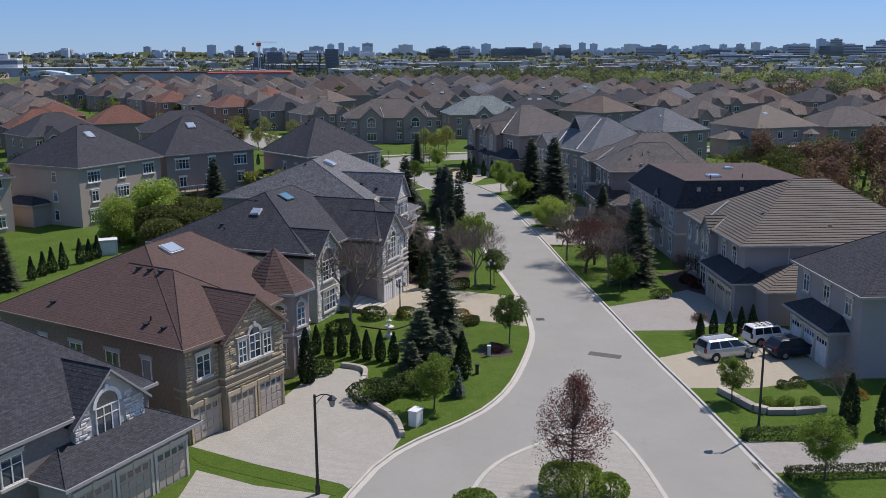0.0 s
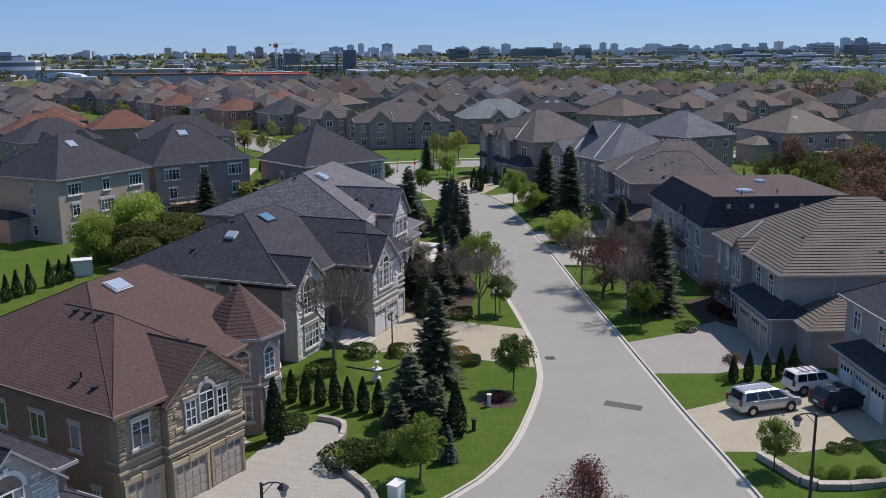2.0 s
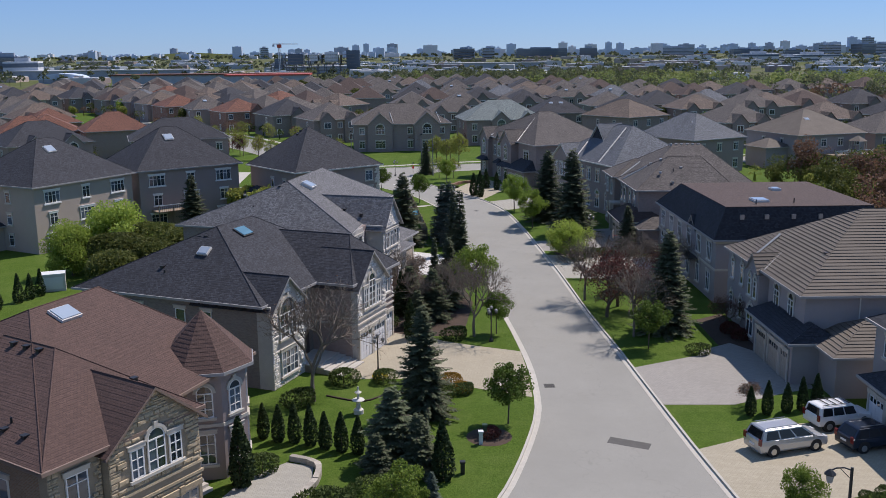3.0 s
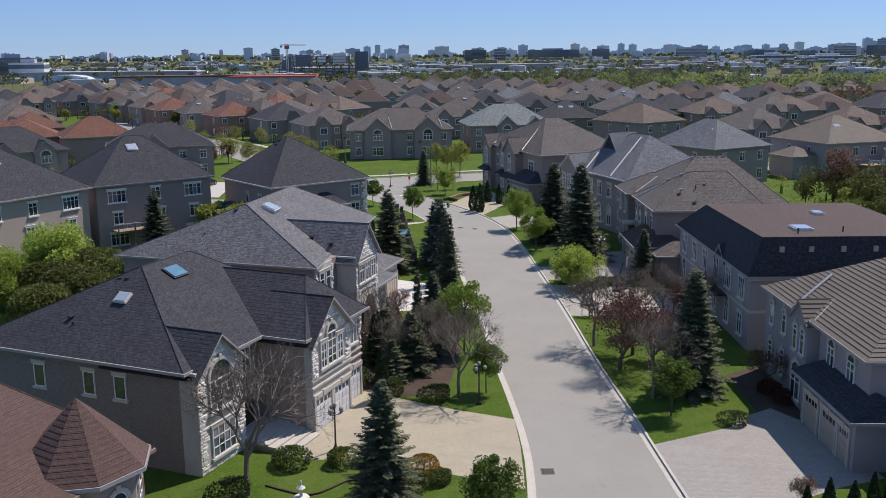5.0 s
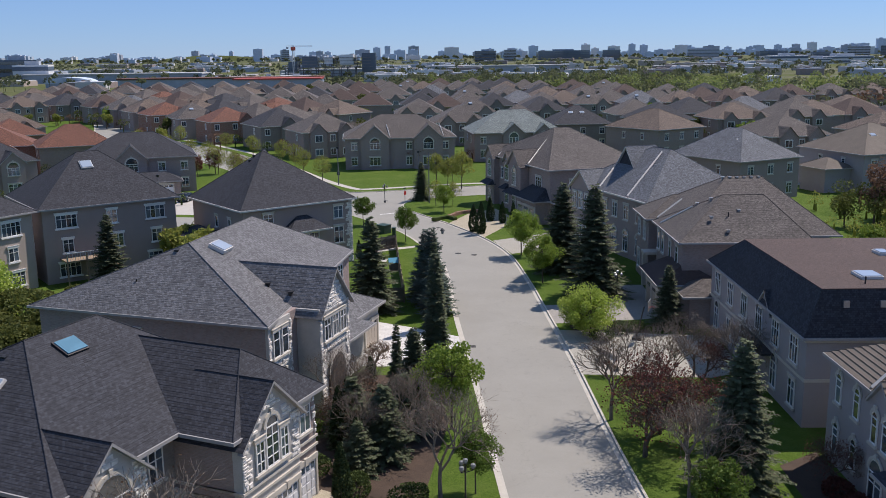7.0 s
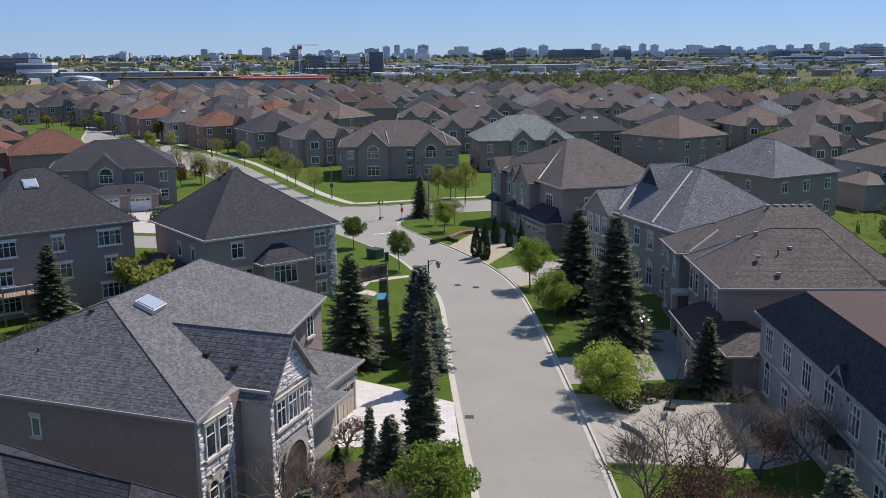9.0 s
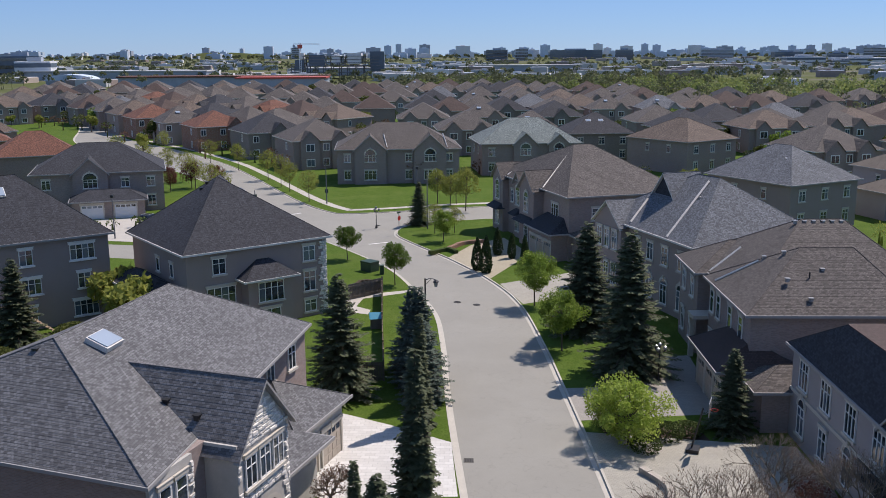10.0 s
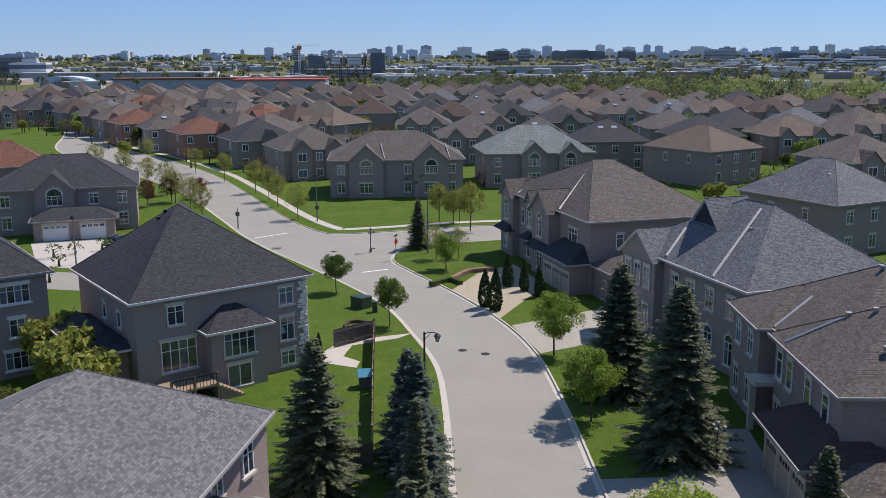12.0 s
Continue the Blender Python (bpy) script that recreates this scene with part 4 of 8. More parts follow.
def garage_door(parent, m, w, h, mat, trim):
    key = (w, h, mat, trim)
    if key not in GAR:
        d, s, p = Builder(), Builder(), Builder()
        d.box(-w / 2, w / 2, -0.02, 0.05, 0, h)
        rows = 4
        pw = (w - 0.1) / 4
        for c in range(4):
            for r in range(rows):
                zz = 0.05 + r * (h - 0.05) / rows
                if r == rows - 1:
                    continue
                p.box(-w / 2 + 0.05 + c * pw + 0.06, -w / 2 + 0.05 + (c + 1) * pw - 0.06, -0.045, -0.02, zz + 0.06, zz + (h - 0.05) / rows - 0.06)
        q = Builder()
        for c in range(4):
            zz = 0.05 + 3 * (h - 0.05) / rows
            q.box(-w / 2 + 0.05 + c * pw + 0.08, -w / 2 + 0.05 + (c + 1) * pw - 0.08, -0.03, -0.018, zz + 0.1, zz + (h - 0.05) / rows - 0.1)
        s.box(-w / 2 - 0.18, -w / 2, -0.1, 0.0, 0, h + 0.05)
        s.box(w / 2, w / 2 + 0.18, -0.1, 0.0, 0, h + 0.05)
        s.box(-w / 2 - 0.22, w / 2 + 0.22, -0.12, 0.0, h + 0.05, h + 0.35)
        s.box(-0.15, 0.15, -0.16, 0.0, h - 0.02, h + 0.42)
        GAR[key] = (d.mesh("garage_door", M[mat]), p.mesh("raised_panel", M[mat]), q.mesh("pane", M["glass"]), s.mesh("surround", M[trim]))
    dm, pm, qm, sm = GAR[key]
    o = place("garage_door", dm, parent, m)
    tagged(place("raised_panel", pm, o), kind="stuff")
    place("pane", qm, o)
    place("surround", sm, o)
    return o


# rough-faced stones, six shapes shared by all walls
STONE = {}


def stone_meshes(mat):
    if mat not in STONE:
        rng = random.Random(3)
        STONE[mat] = []
        for k in range(6):
            b = Builder()
            j = lambda s: rng.uniform(-s, s)
            o = [(0, 0, 0), (1, 0, 0), (1, 0, 1), (0, 0, 1)]
            i_ = [(0.06 + j(0.04), -1 + j(0.25), 0.12 + j(0.08)), (0.94 + j(0.04), -1 + j(0.25), 0.12 + j(0.08)), (0.94 + j(0.04), -1 + j(0.25), 0.88 + j(0.08)), (0.06 + j(0.04), -1 + j(0.25), 0.88 + j(0.08))]
            c = (0.5 + j(0.2), -1.15 + j(0.2), 0.5 + j(0.15))
            for q in range(4):
                r = (q + 1) % 4
                b.face(o[q], o[r], i_[r], i_[q])
                b.face(i_[q], i_[r], c)
            STONE[mat].append(b.mesh("stone", M[mat]))
    return STONE[mat]


def stone_wall(parent, m, w, h, holes, mat, singles=150, gable=0.0, seed=1, z0=0.0):
    """Ledgestone in uneven courses on a wall w wide and h high, with a gable of that rise on top; holes: x0, x1, z0, z1."""
    rng = random.Random(seed)
    meshes = stone_meshes(mat)
    joined = Builder()
    z = z0
    n = 0
    while z < h + gable - 0.15:
        ch = rng.choice((0.13, 0.16, 0.2, 0.25, 0.3))
        x = rng.uniform(-0.2, 0)
        while x < w - 0.05:
            ln = rng.uniform(0.28, 0.85) * (1.0 if ch < 0.24 else 0.8)
            xa, xb = max(0.0, x), min(w, x + ln)
            x += ln
            if xb - xa < 0.1:
                continue
            top = z + ch
            if top > h:
                k = (top - h) / gable if gable else 9
                if k >= 1 or xa < w / 2 * k or xb > w - w / 2 * k:
                    continue
            if any(xb > q[0] and xa < q[1] and top > q[2] and z < q[3] for q in holes):
                continue
            dp = rng.uniform(0.035, 0.085)
            mm = m @ pose(xa + 0.012, 0, z + 0.012) @ Matrix.Diagonal((xb - xa - 0.024, dp, ch - 0.024, 1))
            me = rng.choice(meshes)
            if n < singles:
                place("stone", me, parent, mm)
                n += 1
            else:
                for poly in me.polygons:
                    joined.face(*[mm @ me.vertices[v].co for v in poly.vertices])
        z += ch
    if joined.v:
        tagged(part("stonework", joined, mat, parent), kind="stuff")


# ---- houses along the road ----
STONE_JOBS = []


def brown_house():
    h = House("house", "brick house with brown shingle roof, tan stone gable and turret", (-17.0, 57.8), 56.9, roof="sh_brown", wall="brick_brown", gutter="gutter_brown")
    h.walls(0, 8.6, 0.6, 4, 0, 6.45)
    h.walls(0, 16.4, 3.6, 18.4, 0, 6.45)
    h.walls(0, 2.9, 0, 1.2, 0, 6.5, "mortar", "tan stone front wall")
    h.walls(2.9, 8.6, -0.5, 3.0, 0, 6.3, "mortar", "tan stone garage front")
    h.skew_hip([(-0.45, -0.45), (16.9, 3.4), (16.9, 18.8), (-0.45, 18.8)], ((7.0, 10.8), (12.4, 11.8), 4.05), 6.5)
    h.hip(0.0, 8.6, 0.0, 10.0, 6.46, ridge=((5.2, 6.1), (5.2, 10.6), 3.13))
    h.gable(2.9, 8.6, -0.5, 7.0, 6.3, 2.3, wall="mortar")
    # turret
    tw, tr, te = Builder(), Builder(), Builder()
    c = (13.9, 4.6)
    ring = lambda r: [(c[0] + r * math.cos(math.pi / 8 + math.pi / 4 * i), c[1] + r * math.sin(math.pi / 8 + math.pi / 4 * i)) for i in range(8)]
    tw.prism(ring(2.55), 0, 6.7)
    part("turret_wall", tw, "stucco_taupe", h.t, "taupe octagonal turret wall")
    e = ring(3.05)
    for i in range(8):
        courses(tr, ((*e[i], 6.7), (*e[(i + 1) % 8], 6.7), (*c, 9.75), (*c, 9.75)), 0.27, 0.014)
    part("turret_roof", tr, "sh_brown", h.t)
    te.prism(ring(3.12), 6.52, 6.71, True)
    part("turret_gutter", te, "gutter", h.t)
    bb = Builder()
    bb.prism(ring(2.63), 3.3, 3.5, True)
    part("string_course", bb, "trim", h.t)
    for k, an in ((5, -67.5 + 22.5), (6, 0), (7, 45)):
        ca = math.radians(an - 90)
        wx, wy = c[0] + 2.37 * math.cos(ca), c[1] + 2.37 * math.sin(ca)
        h.window(wx, wy, an, 3.9, 0.95, 1.5, 2, 3, True)
        h.window(wx, wy, an, 1.0, 0.95, 1.9, 2, 3)
    # front openings
    h.window(1.5, -0.02, 0, 4.1, 1.2, 1.5, 2, 2)
    h.window(5.75, -0.52, 0, 4.2, 1.1, 1.7, 2, 3, True)
    h.window(4.55, -0.52, 0, 4.2, 0.8, 1.55, 2, 3)
    h.window(6.95, -0.52, 0, 4.2, 0.8, 1.55, 2, 3)
    h.garage(1.5, 0.0, 0, 2.3, trim="stone_tan")
    h.garage(4.35, -0.5, 0, 2.3, trim="stone_tan")
    h.garage(7.15, -0.5, 0, 2.3, trim="stone_tan")
    for z in (2.95, 3.5):
        h.band(2.9, 8.6, -0.5, 1.0, z, "stone_tan", 0.09, 0.14)
        h.band(-0.0, 2.85, 0.0, 1.0, z, "stone_tan", 0.07, 0.14)
    for b in (3.4, 6.6, 10.2, 13.6):
        h.window(0, b, -90, 3.65, 0.85 if b in (3.4, 13.6) else 1.3, 1.5, 1 if b in (3.4, 13.6) else 2, 1)
    h.window(0, 2.0, -90, 0.9, 0.6, 0.8, 2, 2)
    STONE_JOBS.append((h.t, h.face_m(0, 0, 0), 2.85, 6.3, [(0.1, 2.9, 0, 2.65), (0.75, 2.25, 3.9, 5.95), (0, 3, 2.9, 3.7)], "stone_tan", 60, 0, 4))
    STONE_JOBS.append((h.t, h.face_m(2.9, -0.5, 0), 5.7, 6.3, [(0.1, 2.8, 0, 2.65), (2.9, 5.6, 0, 2.65), (0, 5.7, 2.9, 3.68), (1.1, 4.6, 4.0, 6.1), (2.1, 3.6, 6.0, 6.8)], "stone_tan", 200, 2.4, 5))
    # steps beside the turret
    for i in range(5):
        s = Builder()
        s.box(9.0, 11.4, 1.8 + 0.35 * i, 4.2, 0.0, 0.9 - 0.18 * (4 - i))
        part("step", s, "concrete", h.t)
    h.skylight(8.5, 9.8, 10.06, 1.5, 1.2, 24, 8)
    h.vents([(0.7, 2.4, 7.2), (0.7, 4.0, 7.2), (4.8, 6.9, 9.5), (4.8, 8.0, 9.5), (4.8, 9.1, 9.5), (6.6, 1.8, 8.3), (0.9, 13.5, 7.35)])
    h.pipe(1.1, 4.0, 7.2)


def near_grey_house():
    h = House("house", "grey stone house with charcoal shingle roof and triple garage", (-20.3, 46.2), 60.8, roof="sh_dark", wall="brick_dark", gutter="gutter")
    h.walls(-9, 8.0, 2.2, 15, 0, 5.4)
    h.walls(0, 8.6, 0, 3.0, 0, 3.1, "mortar_grey", "grey stone garage walls")
    h.walls(2.3, 7.3, 1.9, 3, 3.1, 5.5, "mortar_grey", "grey stone gable wall")
    h.hip(-9, 8.0, 2.4, 15, 5.42, ridge=((-2.0, 9.0), (3.6, 9.0), 4.3))
    h.gable(2.3, 7.3, 1.9, 8, 5.3, 2.2, wall="mortar_grey")
    pl, hips = hip_planes(-0.6, 9.2, -0.6, 5, 3.2, None, 0.42, ((1.6, 2.4), (7.6, 2.4), 0.95))
    b = Builder()
    for q in pl:
        courses(b, q)
    part("garage_roof", b, "sh_dark", h.t)
    h.caps(hips)
    h.eaves(-0.6, 9.2, -0.6, 5, 3.2)
    for a in (1.6, 4.4, 7.2):
        h.garage(a, 0, 0, 2.3, 2.2)
    h.window(4.6, 1.88, 0, 3.75, 1.7, 1.7, 3, 2, True, "white")
    h.window(-1.4, 2.18, 0, 3.3, 1.3, 1.5, 2, 2)
    h.window(-3.4, 2.18, 0, 0.4, 2.0, 2.0, 2, 2, True)
    STONE_JOBS.append((h.t, h.face_m(2.3, 1.9, 0), 5.0, 5.3, [(1.2, 3.4, 3.5, 6.6)], "stone_grey", 150, 2.1, 7, 3.4))
    STONE_JOBS.append((h.t, h.face_m(0, 0, 0), 8.6, 3.0, [(0.3, 2.95, 0, 2.6), (3.1, 5.75, 0, 2.6), (5.9, 8.55, 0, 2.6)], "stone_grey", 60, 0, 8))
    h.vents([(-0.5, 6, 7.8), (5.6, 6.4, 7.4)])


def dark_house():
    h = House("house", "stone-fronted house with charcoal shingle roof and two gables", (-11.4, 84.2), 67.4, roof="sh_dark", wall="brick_dark", gutter="gutter")
    h.walls(0, 15.8, 1.2, 17.5, 0, 6.5)
    h.walls(0, 4.6, 0, 3, 0, 6.4, "mortar_grey", "grey stone left front")
    h.walls(8.0, 15.8, -2.4, 4, 0, 6.5, "brick_grey", "grey stone garage wing")
    h.hip(0, 15.8, 0.9, 17.5, 6.5, ridge=((6.1, 8.6), (11.2, 8.6), 4.3))
    h.hip(8.0, 15.8, -2.4, 9, 6.49, ridge=((11.9, -0.4), (11.9, 8.5), 3.15))
    h.gable(0.1, 4.5, 0, 7, 6.3, 1.95, wall="mortar_grey")
    h.walls(8.0, 13.2, -2.95, 0, 0, 6.3, "mortar_grey", "grey stone gable bay")
    h.gable(8.0, 13.2, -2.95, 1.6, 6.3, 2.4, wall="mortar_grey")
    for z in (3.0, 3.5):
        h.band(8.0, 15.8, -2.4, 4, z, "trim", 0.08, 0.14)
        h.band(8.0, 13.2, -2.95, 0, z, "trim", 0.08, 0.14)
    h.window(2.3, -0.02, 0, 3.6, 2.3, 1.9, 4, 4, True)
    h.window(2.3, -0.02, 0, 0.7, 2.3, 1.9, 4, 3)
    h.window(6.3, 1.18, 0, 4.2, 1.6, 1.7, 3, 2)
    b = Builder()
    b.box(4.7, 7.9, 0.6, 1.3, 2.9, 3.3)
    part("porch_lintel", b, "trim", h.t)
    d = Builder()
    d.box(5.3, 7.2, 1.1, 1.25, 0.5, 2.7)
    part("front_door", d, "door_dark", h.t, "dark double front door")
    for i in range(5):
        s = Builder()
        s.box(4.4, 8.0, -3.4 + 0.55 * i, 1.3, 0, 0.13 * (i + 1))
        part("step", s, "concrete", h.t)
    h.window(10.6, -2.97, 0, 4.1, 1.15, 2.2, 2, 4, True)
    h.window(9.5, -2.97, 0, 4.1, 0.75, 1.7, 2, 3)
    h.window(11.7, -2.97, 0, 4.1, 0.75, 1.7, 2, 3)
    h.window(14.6, -2.42, 0, 4.2, 1.1, 1.6, 2, 2)
    for a, b_ in ((9.3, -2.95), (11.8, -2.95), (14.5, -2.4)):
        h.garage(a, b_, 0, 2.1, 2.25, "garage_white")
    for b_ in (5.6, 8.0, 12):
        h.window(0, b_, -90, 4.1, 0.9, 1.5, 1, 1)
    STONE_JOBS.append((h.t, h.face_m(8.0, -2.95, 0), 5.2, 6.3, [(0.1, 2.5, 0, 2.7), (2.6, 5.0, 0, 2.7), (0, 5.2, 2.95, 3.66), (0.9, 4.35, 3.9, 6.4)], "stone_grey", 130, 0, 11))
    STONE_JOBS.append((h.t, h.face_m(13.2, -2.4, 0), 2.6, 6.3, [(0.1, 2.5, 0, 2.7), (0, 2.6, 2.95, 3.66), (0.7, 2.1, 4, 6.1)], "stone_grey", 60, 0, 14))
    STONE_JOBS.append((h.t, h.face_m(8.0, -2.95, 0), 5.2, 6.3, [(1.8, 3.4, 6.0, 7.2)], "stone_grey", 20, 2.2, 13, 6.3))
    STONE_JOBS.append((h.t, h.face_m(0, 0, 0), 4.6, 6.3, [(1.0, 3.6, 0.5, 6.9)], "stone_grey", 80, 1.8, 12))
    h.skylight(7.8, 7.3, 10.1, 1.5, 1.2, 28, 0, "glass_blue", "tinted blue roof skylight with dark frame")
    h.skylight(3.7, 8.2, 9.25, 1.0, 0.85, 33, -90)
    h.vents([(5.2, 9.0, 10.15), (5.2, 9.6, 10.1), (2.0, 11, 8.2), (2.2, 1.6, 7.9)])
    h.pipe(1.6, 10.5, 7.6)


def grey_house():
    h = House("house", "stone house with grey shingle roof and arched entry", (-7.4, 106.5), 72.0, roof="sh_grey", wall="brick_grey", gutter="gutter")
    h.walls(0, 9.6, 0.2, 6, 0, 7.5)
    h.walls(0, 23.0, 4.6, 18.5, 0, 7.5)
    h.walls(0, 3.2, 0, 3, 0, 7.5, "mortar_grey", "pale stone front")
    h.walls(4.4, 9.2, -1.6, 4, 0, 7.5, "mortar_grey", "pale stone gable bay")
    h.walls(9.2, 14.6, -0.4, 4, 0, 3.4, "mortar_grey", "pale stone entry porch")
    h.skew_hip([(-0.45, -0.3), (23.4, 4.4), (23.4, 19.0), (-0.45, 19.0)], ((5.0, 9.0), (16.2, 10.2), 4.0), 7.55)
    h.gable(4.4, 9.2, -1.6, 6.5, 7.3, 2.7, wall="mortar_grey")
    pl, hips = hip_planes(9.0, 15.2, -1.2, 5, 3.5, None, 0.5)
    b = Builder()
    for q in pl:
        courses(b, q)
    part("porch_roof", b, "sh_grey", h.t)
    h.eaves(9.0, 15.2, -1.2, 5, 3.5)
    h.hip(14.5, 21.0, 1.0, 8, 3.6, pitch=0.5)
    h.walls(14.5, 21.0, 1.0, 5, 0, 3.6, "mortar_grey", "pale stone garage wing")
    for a in (1.0, 2.2):
        h.window(a, -0.02, 0, 5.0, 0.85, 1.8, 1, 2)
        h.window(a, -0.02, 0, 1.4, 0.85, 1.9, 1, 2, True)
    for a in (5.5, 6.8, 8.1):
        h.window(a, -1.62, 0, 5.0, 1.0, 1.6, 2, 2)
    for a in (11.2, 12.9, 16.5, 18.2, 21.0):
        h.window(a, 4.58, 0, 5.1, 1.0, 1.6, 2, 2)
    # no depth is cut for the entry; dark door colour paints its shade
    e = Builder()
    e.prism([(5.5, -1.75), (8.1, -1.75), (8.1, -1.55), (5.5, -1.55)], 0.3, 2.4)
    part("entry_recess", e, "door_dark", h.t, "dark arched entry panel for doors and painted shade")
    ar = Builder()
    pts = arc(2.6, 2.4)
    ar.face(*[(6.8 + x, -1.75, z) for x, z in reversed(pts)])
    part("entry_arch", ar, "door_dark", h.t)
    aw = Builder()
    for i in range(len(pts) - 1):
        (xa, za), (xb, zb) = pts[i], pts[i + 1]
        k = 1.2
        aw.face((6.8 + xb * k, -1.8, 2.4 + (zb - 2.4) * k), (6.8 + xa * k, -1.8, 2.4 + (za - 2.4) * k), (6.8 + xa, -1.8, za), (6.8 + xb, -1.8, zb))
    part("arch_trim", aw, "trim", h.t)
    for i in range(4):
        s = Builder()
        s.box(5.0, 8.8, -3.6 + 0.5 * i, -1.6, 0, 0.14 * (i + 1))
        part("step", s, "concrete", h.t)
    for a in (16.0, 19.3):
        h.garage(a, 1.0, 0, 2.6, 2.2, "garage_beige")
    h.window(0, 10.2, -90, 5.2, 0.6, 1.1, 1, 1)
    h.window(0, 4.5, -90, 0.8, 0.6, 1.1, 1, 1)
    STONE_JOBS.append((h.t, h.face_m(4.4, -1.6, 0), 4.8, 7.3, [(0.8, 4.1, 0, 4.0), (0.4, 4.4, 4.8, 7.0)], "stone_grey", 160, 2.5, 21))
    STONE_JOBS.append((h.t, h.face_m(0, 0, 0), 3.2, 7.3, [(0.5, 2.7, 4.85, 7.05), (0.5, 2.7, 1.25, 3.9)], "stone_grey", 70, 0, 22))
    h.skylight(7.0, 7.6, 10.95, 1.6, 1.3, 24, 8)
    h.vents([(5.2, 1.0, 8.4), (5.6, 3.0, 8.8), (2.2, 10.5, 9.3), (4.4, 9.6, 11.1)])
    h.pipe(1.9, 11.4, 9.0)


def corner_house():
    h = House("house", "tall stucco house with charcoal hip roof behind a fenced yard", (-18.8, 150.2), 38.5, roof="sh_dark", wall="stucco_taupe", gutter="gutter_pale")
    h.walls(0, 14.3, 0, 13.8, 0, 7.8)
    h.hip(0, 14.3, 0, 13.8, 7.85, ridge=((6.6, 7.4), (7.4, 8.4), 5.7))
    h.walls(-3.0, 0, 2.0, 11.5, 0, 4.0)
    h.hip(-3.0, 0.5, 1.6, 11.5, 4.0, pitch=0.5)
    h.walls(5.2, 9.8, -1.5, 1, 0, 4.9)
    b = Builder()
    pl, hips = hip_planes(4.7, 10.3, -2.0, 3.2, 4.95, None, 0.8, ((7.5, 0.6), (7.5, 3.2), 2.0))
    for q in pl:
        courses(b, q)
    part("bay_roof", b, "sh_dark", h.t)
    h.eaves(4.7, 10.3, -2.0, 0.0, 4.95)
    h.window(3.1, -0.02, 0, 5.6, 1.3, 1.5, 2, 2)
    h.window(12.4, -0.02, 0, 5.6, 1.3, 1.5, 2, 2)
    h.window(7.5, -1.52, 0, 2.7, 2.6, 1.9, 4, 2)
    h.window(12.4, -0.02, 0, 2.6, 1.3, 2.0, 2, 2)
    h.window(12.4, -0.02, 0, 0.5, 1.3, 1.2, 2, 2)
    h.window(3.2, -0.02, 0, 2.0, 2.8, 2.4, 4, 2)
    h.window(7.4, -1.52, 0, 0.2, 2.0, 1.8, 2, 1)
    h.window(0, 7, -90, 5.1, 0.8, 1.3, 1, 1)
    h.window(0, 3.5, -90, 5.1, 0.8, 1.3, 1, 1)
    # stone edge of the street side
    h.walls(13.9, 14.36, -0.06, 13.8, 0, 7.7, "mortar_grey")
    STONE_JOBS.append((h.t, h.face_m(13.0, -0.06, 0), 1.36, 7.6, [(0, 0.3, 0, 7.6)], "stone_grey", 60, 0, 31))
    STONE_JOBS.append((h.t, h.face_m(14.36, 0, 90), 13.7, 7.6, [], "stone_grey", 120, 0, 32))
    h.vents([(5.4, 8.6, 12.4), (6.1, 8.8, 12.9), (6.9, 8.9, 13.1), (7.7, 9.0, 12.9), (9.6, 7.4, 11.7)])
    h.pipe(10.6, 3.6, 10.0)
    h.skylight(9.8, 9.0, 11.65, 1.2, 0.9, 38, 90)
    # raised deck and stairs
    d = Builder()
    d.box(1.2, 5.0, -3.2, 0.0, 1.25, 1.4)
    part("deck", d, "wood", h.t, "timber deck at the back door")
    for x, y in ((1.3, -3.1), (4.9, -3.1), (3.1, -3.1)):
        p = Builder()
        p.box(x - 0.07, x + 0.07, y - 0.07, y + 0.07, 0, 2.3)
        part("deck_post", p, "wood", h.t)
    r = Builder()
    r.box(1.2, 5.0, -3.15, -3.08, 2.2, 2.3)
    for k in range(14):
        r.box(1.4 + k * 0.26, 1.44 + k * 0.26, -3.13, -3.1, 1.4, 2.2)
    part("railing", r, "black_metal", h.t)
    for i in range(7):
        s = Builder()
        s.box(5.0 + 0.28 * i, 5.28 + 0.28 * i, -3.2, -2.1, 0, 1.2 - 0.17 * i)
        part("step", s, "wood", h.t)


